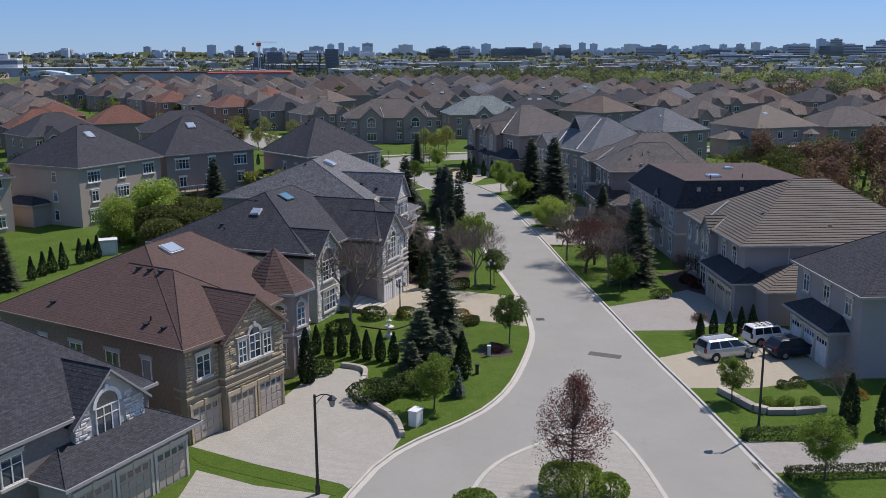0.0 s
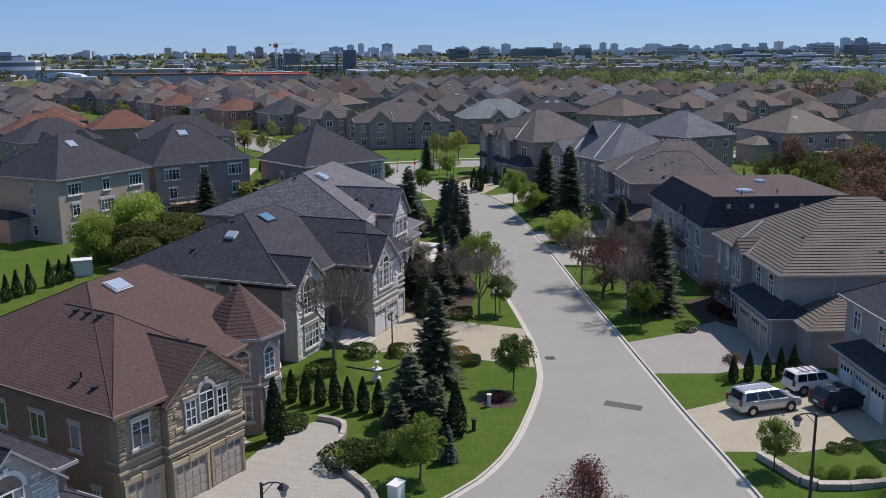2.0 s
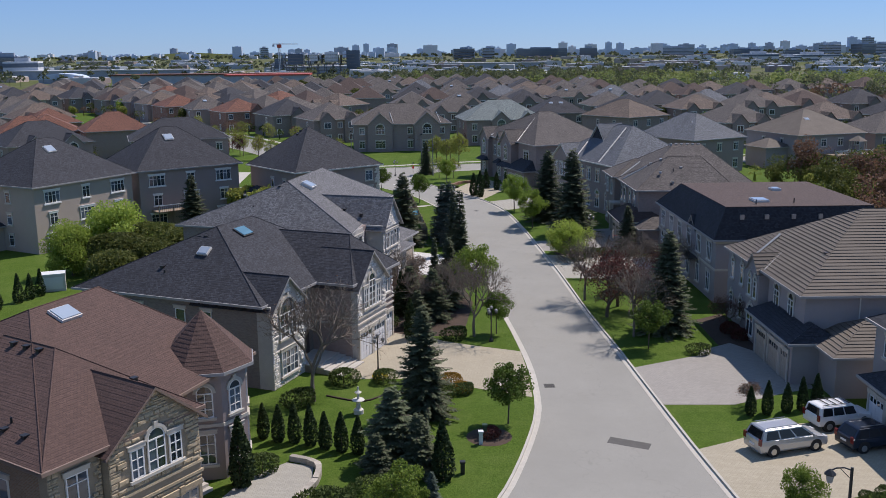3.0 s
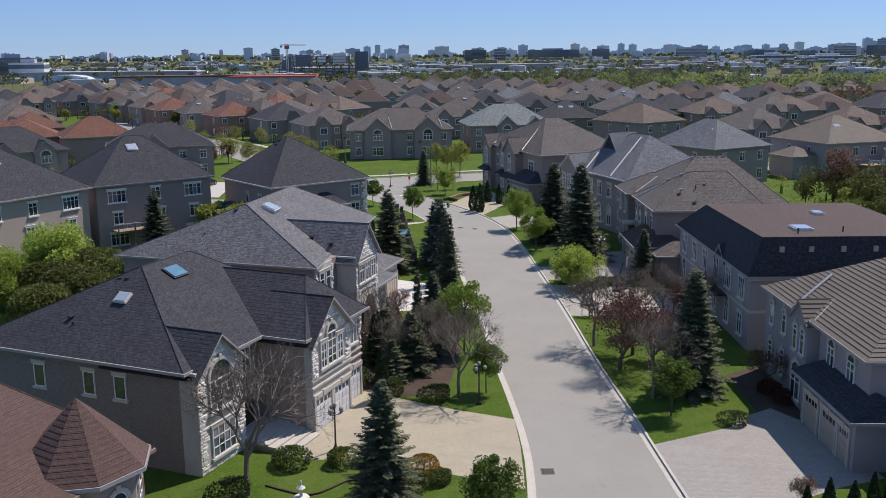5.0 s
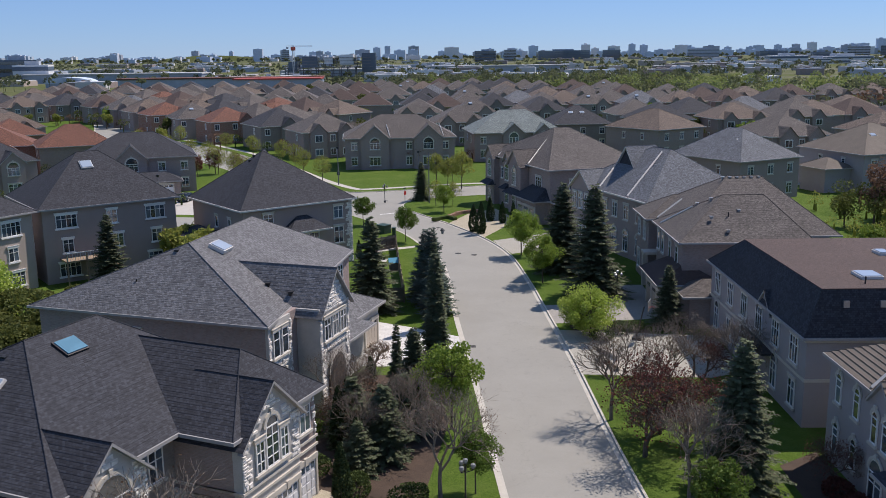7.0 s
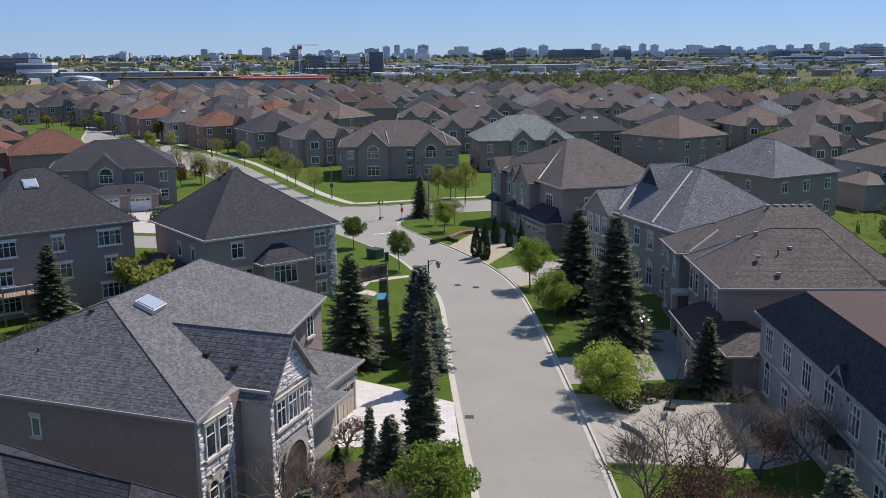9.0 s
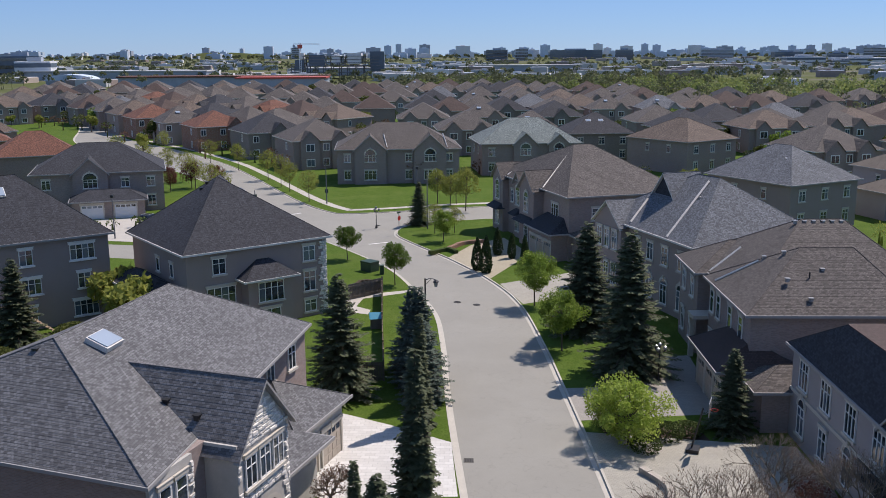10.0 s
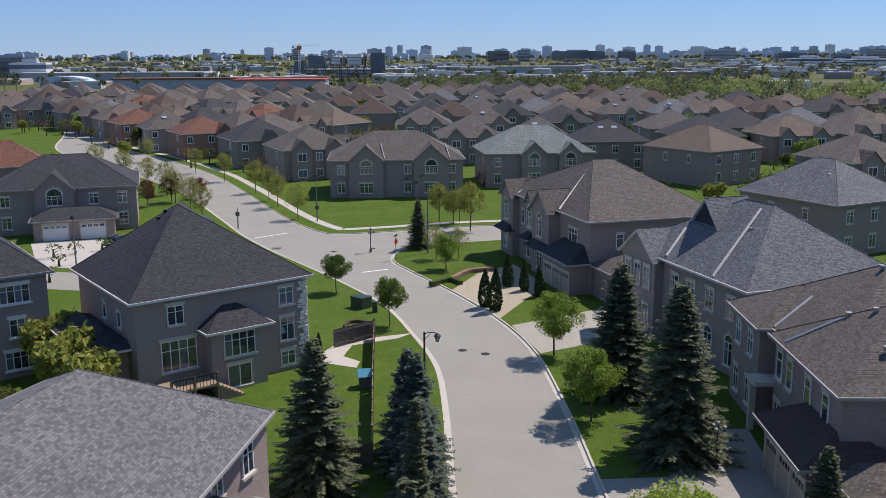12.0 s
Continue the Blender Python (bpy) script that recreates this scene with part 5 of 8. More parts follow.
def back_house(origin, ang, w, d, roof, wall, label, eave=8.5, rise=5.0, sky=True, balcony=False):
    h = House("house", label, origin, ang, roof=roof, wall=wall, gutter="gutter", group="houses on the back street")
    h.walls(0, w, 0, d, 0, eave)
    h.hip(0, w, 0, d, eave, ridge=((w * 0.42, d * 0.5), (w * 0.58, d * 0.5), rise))
    n = 3
    for r, z in enumerate((0.7, 3.4, 6.2)):
        for k in range(n):
            a = w * (k + 0.5) / n
            wide = (k + r) % 2 == 0
            h.window(a, -0.02, 0, z, 2.3 if wide else 1.2, 1.5, 4 if wide else 2, 2, trim="white")
        h.window(0, d * 0.35, -90, z, 0.9, 1.4, 1, 2)
        h.window(w, d * 0.5, 90, z, 1.1, 1.4, 2, 2)
    if sky:
        h.skylight(w * 0.44, d * 0.36, eave + rise * 0.74, 1.4, 1.3, 34, 0)
    h.vents([(w * 0.3, d * 0.3, eave + rise * 0.58), (w * 0.7, d * 0.3, eave + rise * 0.58)])
    if balcony:
        b = Builder()
        b.box(1.5, 6.0, -2.6, 0, 2.7, 2.85)
        part("balcony", b, "wood", h.t)
        for x in (1.6, 3.7, 5.9):
            p = Builder()
            p.box(x - 0.07, x + 0.07, -2.55, -2.41, 0, 3.8)
            part("balcony_post", p, "wood", h.t)
        r = Builder()
        r.box(1.5, 6.0, -2.58, -2.5, 3.7, 3.8)
        for k in range(16):
            r.box(1.6 + k * 0.28, 1.63 + k * 0.28, -2.56, -2.53, 2.85, 3.7)
        part("railing", r, "white", h.t)
        for i in range(12):
            s = Builder()
            s.box(6.0 + 0.25 * i, 6.25 + 0.25 * i, -2.6, -1.6, 2.6 - 0.21 * i, 2.66 - 0.21 * i)
            part("step", s, "wood", h.t)
    # low side extension
    h.walls(-3.0, 0, d * 0.45, d * 0.9, 0, 3.2)
    h.hip(-3.0, 0.2, d * 0.45, d * 0.9, 3.2, pitch=0.45)


def turret_row_house():
    h = House("house", "pale stucco house with dark hip roof and low garage", (30.5, 79.0), -90, roof="sh_dark", wall="stucco_grey", gutter="gutter")
    h.walls(0, 11.6, 0, 15, 0, 6.4)
    h.hip(0, 11.6, 0, 15, 6.45, ridge=((5.8, 6.2), (5.8, 9), 4.2))
    h.walls(2.2, 9.6, -1.3, 1, 0, 3.1)
    b = Builder()
    pl, hips = hip_planes(1.7, 10.1, -1.8, 2.5, 3.15, None, 0.5, ((4, 0.9), (8, 0.9), 1.35))
    for q in pl:
        courses(b, q)
    part("garage_roof", b, "sh_dark", h.t)
    h.caps(hips)
    h.eaves(1.7, 10.1, -1.8, 2.5, 3.15)
    for a in (3.6, 6.0, 8.3):
        h.garage(a, -1.3, 0, 2.0, 2.2, "garage_white")
    for a in (2.0, 5.8, 9.6):
        h.window(a, -0.02, 0, 4.3, 1.1, 1.5, 2, 2)
    for b_ in (3, 7, 11):
        h.window(11.6, b_, 90, 4.2, 0.9, 1.4, 1, 2)
        h.window(11.6, b_, 90, 0.9, 1.0, 1.7, 2, 3)


def tile_house():
    h = House("house", "grey stucco house with ribbed concrete tile roof", (27.9, 102.6), -90, roof="tile", wall="stucco_grey", gutter="gutter", course=0.38, lip=0.05)
    h.walls(0, 5.6, 0, 4, 0, 6.4)
    h.walls(0.8, 17.2, 0.5, 19, 0, 6.4)
    h.walls(9.6, 17.2, 0.3, 4, 0, 6.4)
    h.hip(0, 17.2, 0.2, 19.5, 6.5, ridge=((8.8, 8.0), (8.8, 11.2), 5.0))
    h.gable(6.4, 9.2, -0.4, 4, 6.3, 1.35, over=0.2)
    h.walls(6.4, 9.2, -0.4, 2, 0, 6.3)
    h.walls(10.4, 18.6, -1.0, 2, 0, 3.2)
    b = Builder()
    pl, hips = hip_planes(9.6, 19.1, -1.5, 2.6, 3.3, None, 0.5, ((10.8, 0.7), (18, 0.7), 1.15))
    for q in pl:
        courses(b, q, 0.3, 0.03)
    part("garage_roof", b, "sh_dark", h.t)
    h.eaves(9.6, 19.1, -1.5, 2.6, 3.3)
    h.walls(17.2, 21.6, 1.0, 9, 0, 3.1)
    h.hip(16.0, 21.6, 1.0, 9, 3.2, ridge=((18.4, 4.6), (18.4, 7), 1.8))
    h.valley((5.9, -0.2, 6.6), (4.6, 2.9, 8.6), 0.11)
    h.valley((9.5, -0.1, 6.6), (7.9, 2.0, 7.8), 0.08)
    for a in (12.2, 15.0, 17.2):
        h.garage(a, -1.0, 0, 2.1 if a != 17.2 else 1.4, 2.2, "garage_beige")
    for a, z in ((1.5, 4.0), (4.0, 4.0), (1.5, 0.9), (4.0, 0.9)):
        h.window(a, -0.02, 0, z, 0.75, 1.5, 1, 2, True)
    for a in (7.2, 8.5):
        h.window(a, -0.42, 0, 3.9, 0.7, 1.5, 1, 2, True)
    for a in (11.6, 14.6):
        h.window(a, 0.28, 0, 3.95, 1.1, 1.5, 2, 2, True)
    h.window(7.8, -0.42, 0, 0.5, 1.6, 1.9, 2, 2, True)
    h.window(17.2, 12, 90, 4.3, 0.7, 1.1, 1, 1)
    p = Builder()
    p.tube((17.28, 4.4, 0.1), (17.28, 4.4, 6.3), 0.05, 0.05, 6)
    part("downspout", p, "gutter_pale", h.t)
    h.vents([(13, 3.4, 8.75), (15.2, 9, 7.85)])


def mansard_house():
    h = House("house", "pale stucco house with mansard roof and brown flat top", (28.0, 129.6), -90, roof="sh_dark", wall="stucco_grey", gutter="gutter")
    h.walls(0, 22.8, 0, 16, 0, 6.3)
    h.hip(0, 22.8, 0, 16, 6.35, over=0.35, deck=(6.0, 22.4, 0.9, 15.2, 3.1), mat="sh_umber")
    for k in range(6):
        a = 2.2 + k * 3.7
        h.window(a, -0.02, 0, 3.9, 1.5, 1.9, 3, 2)
        h.window(a, -0.02, 0, 0.8, 1.2, 1.9, 2, 2, k % 2 == 0)
    h.gable(13.6, 16.4, -0.2, 2, 6.2, 1.3, over=0.2)
    b = Builder()
    b.box(13.0, 17.0, -1.0, 0, 3.1, 3.25)
    for k in range(16):
        b.box(13.05 + k * 0.26, 13.08 + k * 0.26, -0.98, -0.95, 3.25, 4.1)
    b.box(13.0, 17.0, -1.0, -0.93, 4.1, 4.17)
    part("balcony", b, "black_metal", h.t, "black iron balcony railing")
    h.band(0, 22.8, 0, 16, 3.2)
    h.band(0, 22.8, 0, 16, 5.95, "trim", 0.12, 0.3)
    h.skylight(19.2, 5.2, 9.56, 1.8, 1.5, 0, 0)
    h.skylight(12.0, 9.4, 9.56, 1.4, 0.9, 0, 0)
    for b_ in (2.4, 4.8, 7.4, 10):
        v = Builder()
        v.box(-0.25, 0.05, -0.2, 0.2, -0.1, 0.35)
        part("roof_vent", v, "galv", h.t, "", pose(22.75, b_, 8.4))
    h.pipe(21.2, 4.2, 9.55)
    h.pipe(20.5, 8.2, 9.55)


def taupe_house():
    h = House("house", "brown brick house with taupe shingle hip roof", (26.1, 153.0), -90, roof="sh_taupe", wall="brick_grey", gutter="gutter")
    e = 7.2
    h.walls(0, 6.4, -0.3, 4, 0, e)
    h.walls(0, 16.6, 1.0, 15, 0, e)
    h.walls(8.2, 19.4, 0.2, 12, 0, e)
    h.hip(0, 16.6, 0.8, 15.5, e + 0.05, ridge=((7.3, 7.6), (7.3, 11.0), 4.6))
    h.hip(0.2, 6.6, -0.3, 8, e + 0.02, ridge=((3.4, 3.0), (3.4, 6.5), 2.1))
    h.hip(8.4, 19.4, 0.2, 12, e + 0.03, ridge=((13.4, 5.4), (13.4, 9.5), 3.5))
    h.valley((6.9, 0.45, e + 0.17), (5.7, 3.3, e + 1.97), 0.1)
    h.valley((10.5, 0.0, e + 0.24), (11.5, 3.0, e + 2.1), 0.1)
    h.walls(13.2, 20.2, -1.8, 3, 0, 3.3, "brick_grey")
    b = Builder()
    pl, hips = hip_planes(12.6, 20.8, -2.4, 4.0, 3.4, None, 0.4, ((14.8, 0.6), (18.6, 0.6), 1.7))
    for q in pl:
        courses(b, q)
    part("garage_roof", b, "sh_umber", h.t)
    h.caps(hips)
    h.eaves(12.6, 20.8, -2.4, 4.0, 3.4)
    h.walls(20.2, 23.4, 0.0, 7, 0, 3.0, "brick_grey")
    h.hip(19.6, 23.4, -0.2, 7, 3.05, pitch=0.5)
    for a in (14.6, 17.0, 19.2):
        h.garage(a, -1.8, 0, 2.0, 2.3, "garage_beige")
    for a in (1.7, 4.6):
        h.window(a, -0.32, 0, 4.6, 1.1, 1.7, 2, 2)
        h.window(a, -0.32, 0, 0.9, 1.1, 1.9, 2, 2)
    for a in (9.3, 11.2, 14.4, 17.2):
        h.window(a, 0.18, 0, 4.5, 1.0, 1.9, 1, 2)
    h.window(9.4, 0.18, 0, 0.9, 1.1, 2.0, 2, 2)
    c = Builder()
    c.box(6.8, 7.2, -1.0, -0.6, 0, 3.6)
    c.box(6.6, 8.4, -1.1, 1.0, 3.6, 3.9)
    part("porch_column", c, "trim", h.t, "pale square porch post and lintel")
    h.vents([(11.6, 3.4, e + 2.45), (13.0, 4.4, e + 3.15), (17.0, 3.4, e + 2.0), (18.6, 4.6, e + 0.95), (15.6, 6.4, e + 2.4)], "galv")
    h.vents([(7.6, 7.0 + 0.75 * k, e + 4.55) for k in range(6)], "galv")
    h.pipe(16.4, 5.2, e + 1.9)


def blue_grey_house():
    h = House("house", "grey stucco house with blue-grey shingle roof and dormer gables", (20.8, 172.4), -71, roof="sh_blue", wall="stucco_taupe", gutter="gutter_pale")
    e = 7.5
    h.walls(0, 18.6, 0.6, 15, 0, e)
    h.walls(0.2, 6.2, -0.3, 3, 0, e)
    h.hip(0, 18.6, 0.6, 15, e + 0.05, ridge=((8.4, 7.2), (12.2, 7.4), 5.3))
    h.gable(0.2, 6.2, -0.3, 8, e - 0.1, 2.3, wall="stucco_taupe")
    h.gable(4.4, 9.6, 4.2, 8.4, e + 2.5, 2.9, over=0.3, wall="sh_dark")
    h.walls(4.4, 9.6, 4.2, 6.4, e + 0.6, e + 2.5, "sh_dark", "dark dormer front")
    h.valley((6.7, 0.5, e + 0.36), (5.2, 3.3, e + 2.45), 0.13)
    h.valley((14.2, 0.3, e + 0.2), (11.4, 6.6, e + 5.0), 0.13)
    for a in (1.5, 3.2, 4.9):
        h.window(a, -0.32, 0, 4.6, 1.1, 2.0, 2, 2)
        h.window(a, -0.32, 0, 0.8, 1.1, 2.2, 2, 2)
    for a in (8.2, 10.8, 13.6, 16.6):
        h.window(a, 0.58, 0, 4.7, 1.2, 1.8, 2, 2)
        h.window(a, 0.58, 0, 0.8, 1.2, 2.0, 2, 2, True)
    for b_ in (5, 10):
        h.window(18.6, b_, 90, 4.8, 1.0, 1.6, 2, 2)
    h.vents([(12.6, 5.0, e + 3.6), (15.4, 6.4, e + 2.6), (16.6, 9.2, e + 1.7)], "galv")


def gabled_brown_house():
    h = House("house", "brown brick house with taupe roof, gables and dark awnings", (10.4, 206.2), -72, roof="sh_taupe", wall="brick_grey", gutter="gutter")
    e = 8.0
    h.walls(0, 25.6, 0.5, 16, 0, e)
    h.hip(0, 25.6, 0.5, 16, e + 0.05, ridge=((12.8, 6.8), (13.2, 9.2), 5.0))
    for a0, a1, b0, rise in ((0.6, 4.8, -0.4, 1.9), (8.2, 10.6, 0.1, 1.3), (12.6, 17.6, -0.9, 2.2)):
        h.walls(a0, a1, b0, 2, 0, e)
        h.gable(a0, a1, b0, 6, e - 0.1, rise)
        h.window((a0 + a1) / 2, b0 - 0.02, 0, 4.6, 1.5, 2.0, 3, 2, True)
        h.window((a0 + a1) / 2, b0 - 0.02, 0, 0.9, 1.5, 2.0, 3, 2)
        aw = Builder()
        pl, hips = hip_planes(a0 - 0.1, a1 + 0.1, b0 - 1.1, b0 + 0.3, 3.3, None, 0.5, ((a0 + 0.6, b0 + 0.2), (a1 - 0.6, b0 + 0.2), 0.9))
        for q in pl:
            courses(aw, q)
        part("awning_roof", aw, "sh_dark", h.t, "dark shingled awning roof over the entry")
    h.valley((5.0, 0.2, e + 0.25), (4.2, 3.8, e + 1.9), 0.12)
    h.valley((18.0, 0.2, e + 0.2), (13.3, 6.4, e + 4.6), 0.12)
    h.window(6.4, 0.48, 0, 4.6, 0.9, 1.7, 1, 2)
    h.window(21.4, 0.48, 0, 4.9, 2.2, 1.7, 3, 2)
    h.walls(18.0, 25.2, -1.6, 2, 0, 3.4)
    b = Builder()
    pl, hips = hip_planes(17.6, 25.7, -2.1, 2.4, 3.5, None, 0.5, ((19.0, 0.5), (24.2, 0.5), 1.7))
    for q in pl:
        courses(b, q)
    part("garage_roof", b, "sh_dark", h.t)
    h.eaves(17.6, 25.7, -2.1, 2.4, 3.5)
    for a in (19.4, 21.7, 24.0):
        h.garage(a, -1.6, 0, 2.0, 2.3, "garage_beige")
    h.hip(25.8, 30.2, 1.0, 9, 3.4, pitch=0.55)
    h.walls(25.6, 30.2, 1.0, 9, 0, 3.4)
    for b_ in (4, 8, 12):
        h.window(25.6, b_, 90, 5.0, 0.9, 1.5, 1, 2)
    h.vents([(15, 5.4, e + 3.7), (19, 6, e + 2.3), (17.6, 4.6, e + 2.3), (21.0, 8.2, e + 1.8)])


def plain_house(origin, ang, w, d, roof, wall, label, eave=6.5, rise=4.5, gables=(), trim="trim", sky=0, flash=False, garage=False, group="", win=True):
    """A two-storey hip-roofed house with the given front gables (start, width)."""
    h = House("house", label, origin, ang, roof=roof, wall=wall, group=group)
    h.walls(0, w, 0, d, 0, eave)
    k = min(w, d) * 0.46
    rg = ((k, d / 2), (w - k, d / 2), rise) if w >= d else ((w / 2, k), (w / 2, d - k), rise)
    h.hip(0, w, 0, d, eave, ridge=rg)
    for a0, gw in gables:
        h.walls(a0, a0 + gw, -0.8, 2, 0, eave)
        h.gable(a0, a0 + gw, -0.8, 5.5, eave, gw * 0.45)
        h.window(a0 + gw / 2, -0.82, 0, eave - 2.4, min(2.2, gw * 0.5), 1.4, 3, 2, True, trim)
        h.window(a0 + gw / 2, -0.82, 0, 0.9, min(2.4, gw * 0.55), 1.8, 3, 2, False, trim)
        if flash:
            h.valley((a0 + gw + 0.2, 0, eave + 0.3), (a0 + gw - 0.4, 4.2, eave + 2.6), 0.1)
    n = max(2, int(w / 4))
    if win:
        for i in range(n):
            a = w * (i + 0.5) / n
            if any(g0 - 0.6 < a < g0 + gw + 0.6 for g0, gw in gables):
                continue
            h.window(a, -0.02, 0, eave - 2.5, 1.3, 1.5, 2, 2, False, trim)
            h.window(a, -0.02, 0, 0.9, 1.3, 1.7, 2, 2, False, trim)
        for s, a in ((-90, 0), (90, w)):
            for bb in (d * 0.3, d * 0.65):
                h.window(a, bb, s, eave - 2.5, 0.9, 1.4, 1, 2, False, trim)
    for i in range(sky):
        h.skylight(w * (0.35 + 0.2 * i), d * 0.3, eave + rise * 0.6, 1.2, 0.9, 30, 0)
    h.vents([(w * 0.35, d * 0.32, eave + rise * 0.62), (w * 0.62, d * 0.36, eave + rise * 0.7)])
    return h


brown_house()
near_grey_house()
dark_house()
grey_house()
corner_house()
back_house((-49.0, 133.4), 61, 16.0, 14, "sh_dark", "stucco_beige", "beige three-storey stucco house back with charcoal hip roof", 8.5, 5.2)
back_house((-40.5, 148.2), 38, 15.2, 14, "sh_dark", "stucco_taupe", "taupe three-storey house back with charcoal roof and balcony", 8.5, 5.4, True, True)
back_house((-67.0, 121.0), 48, 14.0, 13, "sh_dark", "stucco_beige", "beige stucco house back with wooden deck stairs", 7.6, 4.6, False, True)
turret_row_house()
tile_house()
mansard_house()
taupe_house()
blue_grey_house()
gabled_brown_house()


# ---- plants ----
def leaf(b, c, s, rng, flat=False):
    u = Vector((rng.gauss(0, 1), rng.gauss(0, 1), rng.gauss(0, 0.5 if flat else 1))).normalized()
    v = u.cross(Vector((rng.gauss(0, 1), rng.gauss(0, 1), rng.gauss(0, 1)))).normalized()
    u, v = u * s, v * s * 0.6
    k = len(b.v)
    b.v += [c - u, c + v, c + u, c - v]
    b.f.append((k, k + 1, k + 2, k + 3))
    b.uv += [(0, 0), (1, 0), (1, 1), (0, 1)]


def branch_tree(rng, h, spread, depth, r0, trunk=0.3, up=0.5, split=3):
    """Tapered limbs; gives the builder and the twig ends."""
    b, ends = Builder(), []

    def grow(p, d, ln, r, k):
        q = p + d * ln * 0.5
        d2 = (d + Vector((rng.gauss(0, 0.12), rng.gauss(0, 0.12), rng.gauss(0, 0.08)))).normalized()
        e = q + d2 * ln * 0.5
        n = 7 if k == depth else 5 if k > 1 else 3
        b.tube(p, q, r, r * 0.85, n)
        b.tube(q, e, r * 0.85, r * 0.68, n)
        if k <= 2:
            ends.append((q, k))
        if k == 0:
            ends.append((e, k))
            return
        for i in range(split + (1 if rng.random() < 0.5 else 0)):
            an = 2 * math.pi * (i + rng.random() * 0.6) / split
            s = d2.orthogonal().normalized()
            t = d2.cross(s)
            tilt = rng.uniform(0.45, 0.95) * spread
            nd = (d2 + (s * math.cos(an) + t * math.sin(an)) * tilt + Z * up * 0.25).normalized()
            grow(e - d2 * ln * rng.uniform(0, 0.3), nd, ln * rng.uniform(0.62, 0.85), r * 0.6, k - 1)
    grow(Vector((0, 0, -0.05)), Vector((rng.gauss(0, 0.03), rng.gauss(0, 0.03), 1)).normalized(), h * trunk, r0, depth)
    top = max(v.z for v in b.v)
    k = h / top
    b.v = [Vector((v.x * k, v.y * k, v.z * k)) for v in b.v]
    return b, [(e * k, lv) for e, lv in ends]


def make_tree(name, label, seed, h, spread=1.0, leaf_mat="leaf_green", n_leaf=2200, leaf_s=0.13, clump=0.42, bark="bark", depth=4, r0=0.13, trunk=0.3, up=0.5, category="tree", bare=False, cone=0.0, lump_n=26):
    """bare: fine limbs with a few buds; else limbs that carry lumps of leaves, with gaps between."""
    rng = random.Random(seed)
    t = thing(name, label, category)
    if bare:
        b, ends = branch_tree(rng, h, spread, depth, r0, trunk, up)
        part("trunk", b, bark, t)
        tips = [e for e, lv in ends if lv <= 1]
        c = Builder()
        for i in range(n_leaf):
            e = rng.choice(tips)
            leaf(c, e + Vector((rng.gauss(0, clump), rng.gauss(0, clump), rng.gauss(0, clump))), leaf_s * rng.uniform(0.6, 1.3), rng)
        part("crown", c, leaf_mat, t)
        return t
    b, c = Builder(), Builder()
    zc, rz = h * (trunk + 1) / 2, h * (1 - trunk) / 2
    rx = rz * 0.92 * spread
    mid = Vector((rng.gauss(0, 0.06), rng.gauss(0, 0.06), h * trunk))
    b.tube((0, 0, -0.05), mid, r0, r0 * 0.8, 8)
    top = Vector((mid.x * 1.5, mid.y * 1.5, h * 0.9))
    b.tube(mid, top, r0 * 0.8, 0.02, 6)
    lumps = []
    for i in range(lump_n):
        an, zz = 2.4 * i + rng.uniform(-0.4, 0.4), -0.85 + 1.75 * (i + rng.random()) / lump_n
        k = math.sqrt(max(0.0, 1 - zz * zz)) * rng.uniform(0.35, 1.08)
        # fuller below the middle, narrower at the top
        k *= 1.0 if zz < 0.1 else 1 - 0.25 * zz
        k *= 1 - cone * max(0.0, zz + 0.4) / 1.4
        p = Vector((math.cos(an) * k * rx, math.sin(an) * k * rx, zc + zz * rz * 0.86))
        lumps.append((p, rx * rng.uniform(0.16, 0.36) * (26.0 / lump_n) ** 0.4))
        q = Vector((mid.x, mid.y, min(p.z - 0.1 * h, h * (trunk + 0.35)))) if p.z > h * trunk + 0.1 * h else mid
        q.z = max(q.z, h * trunk * 0.9)
        w = q.lerp(p, 0.55) + Vector((0, 0, -0.04 * h))
        b.tube(q, w, r0 * 0.38, r0 * 0.24, 5)
        b.tube(w, p, r0 * 0.24, r0 * 0.06, 4)
        for j in range(3):
            e = p + Vector((rng.gauss(0, 1), rng.gauss(0, 1), rng.gauss(0.3, 0.7))).normalized() * lumps[-1][1] * 0.9
            b.tube(w.lerp(p, 0.6), e, r0 * 0.1, 0.008, 3)
    for i in range(int(n_leaf * 1.35)):
        p, r = rng.choice(lumps)
        d = Vector((rng.gauss(0, 1), rng.gauss(0, 1), rng.gauss(0.15, 0.85))).normalized() * r * (1.3 - 0.85 * rng.random() ** 1.6)
        leaf(c, p + d, leaf_s * rng.uniform(0.45, 1.05), rng)
    part("trunk", b, bark, t)
    part("crown", c, leaf_mat, t)
    return t


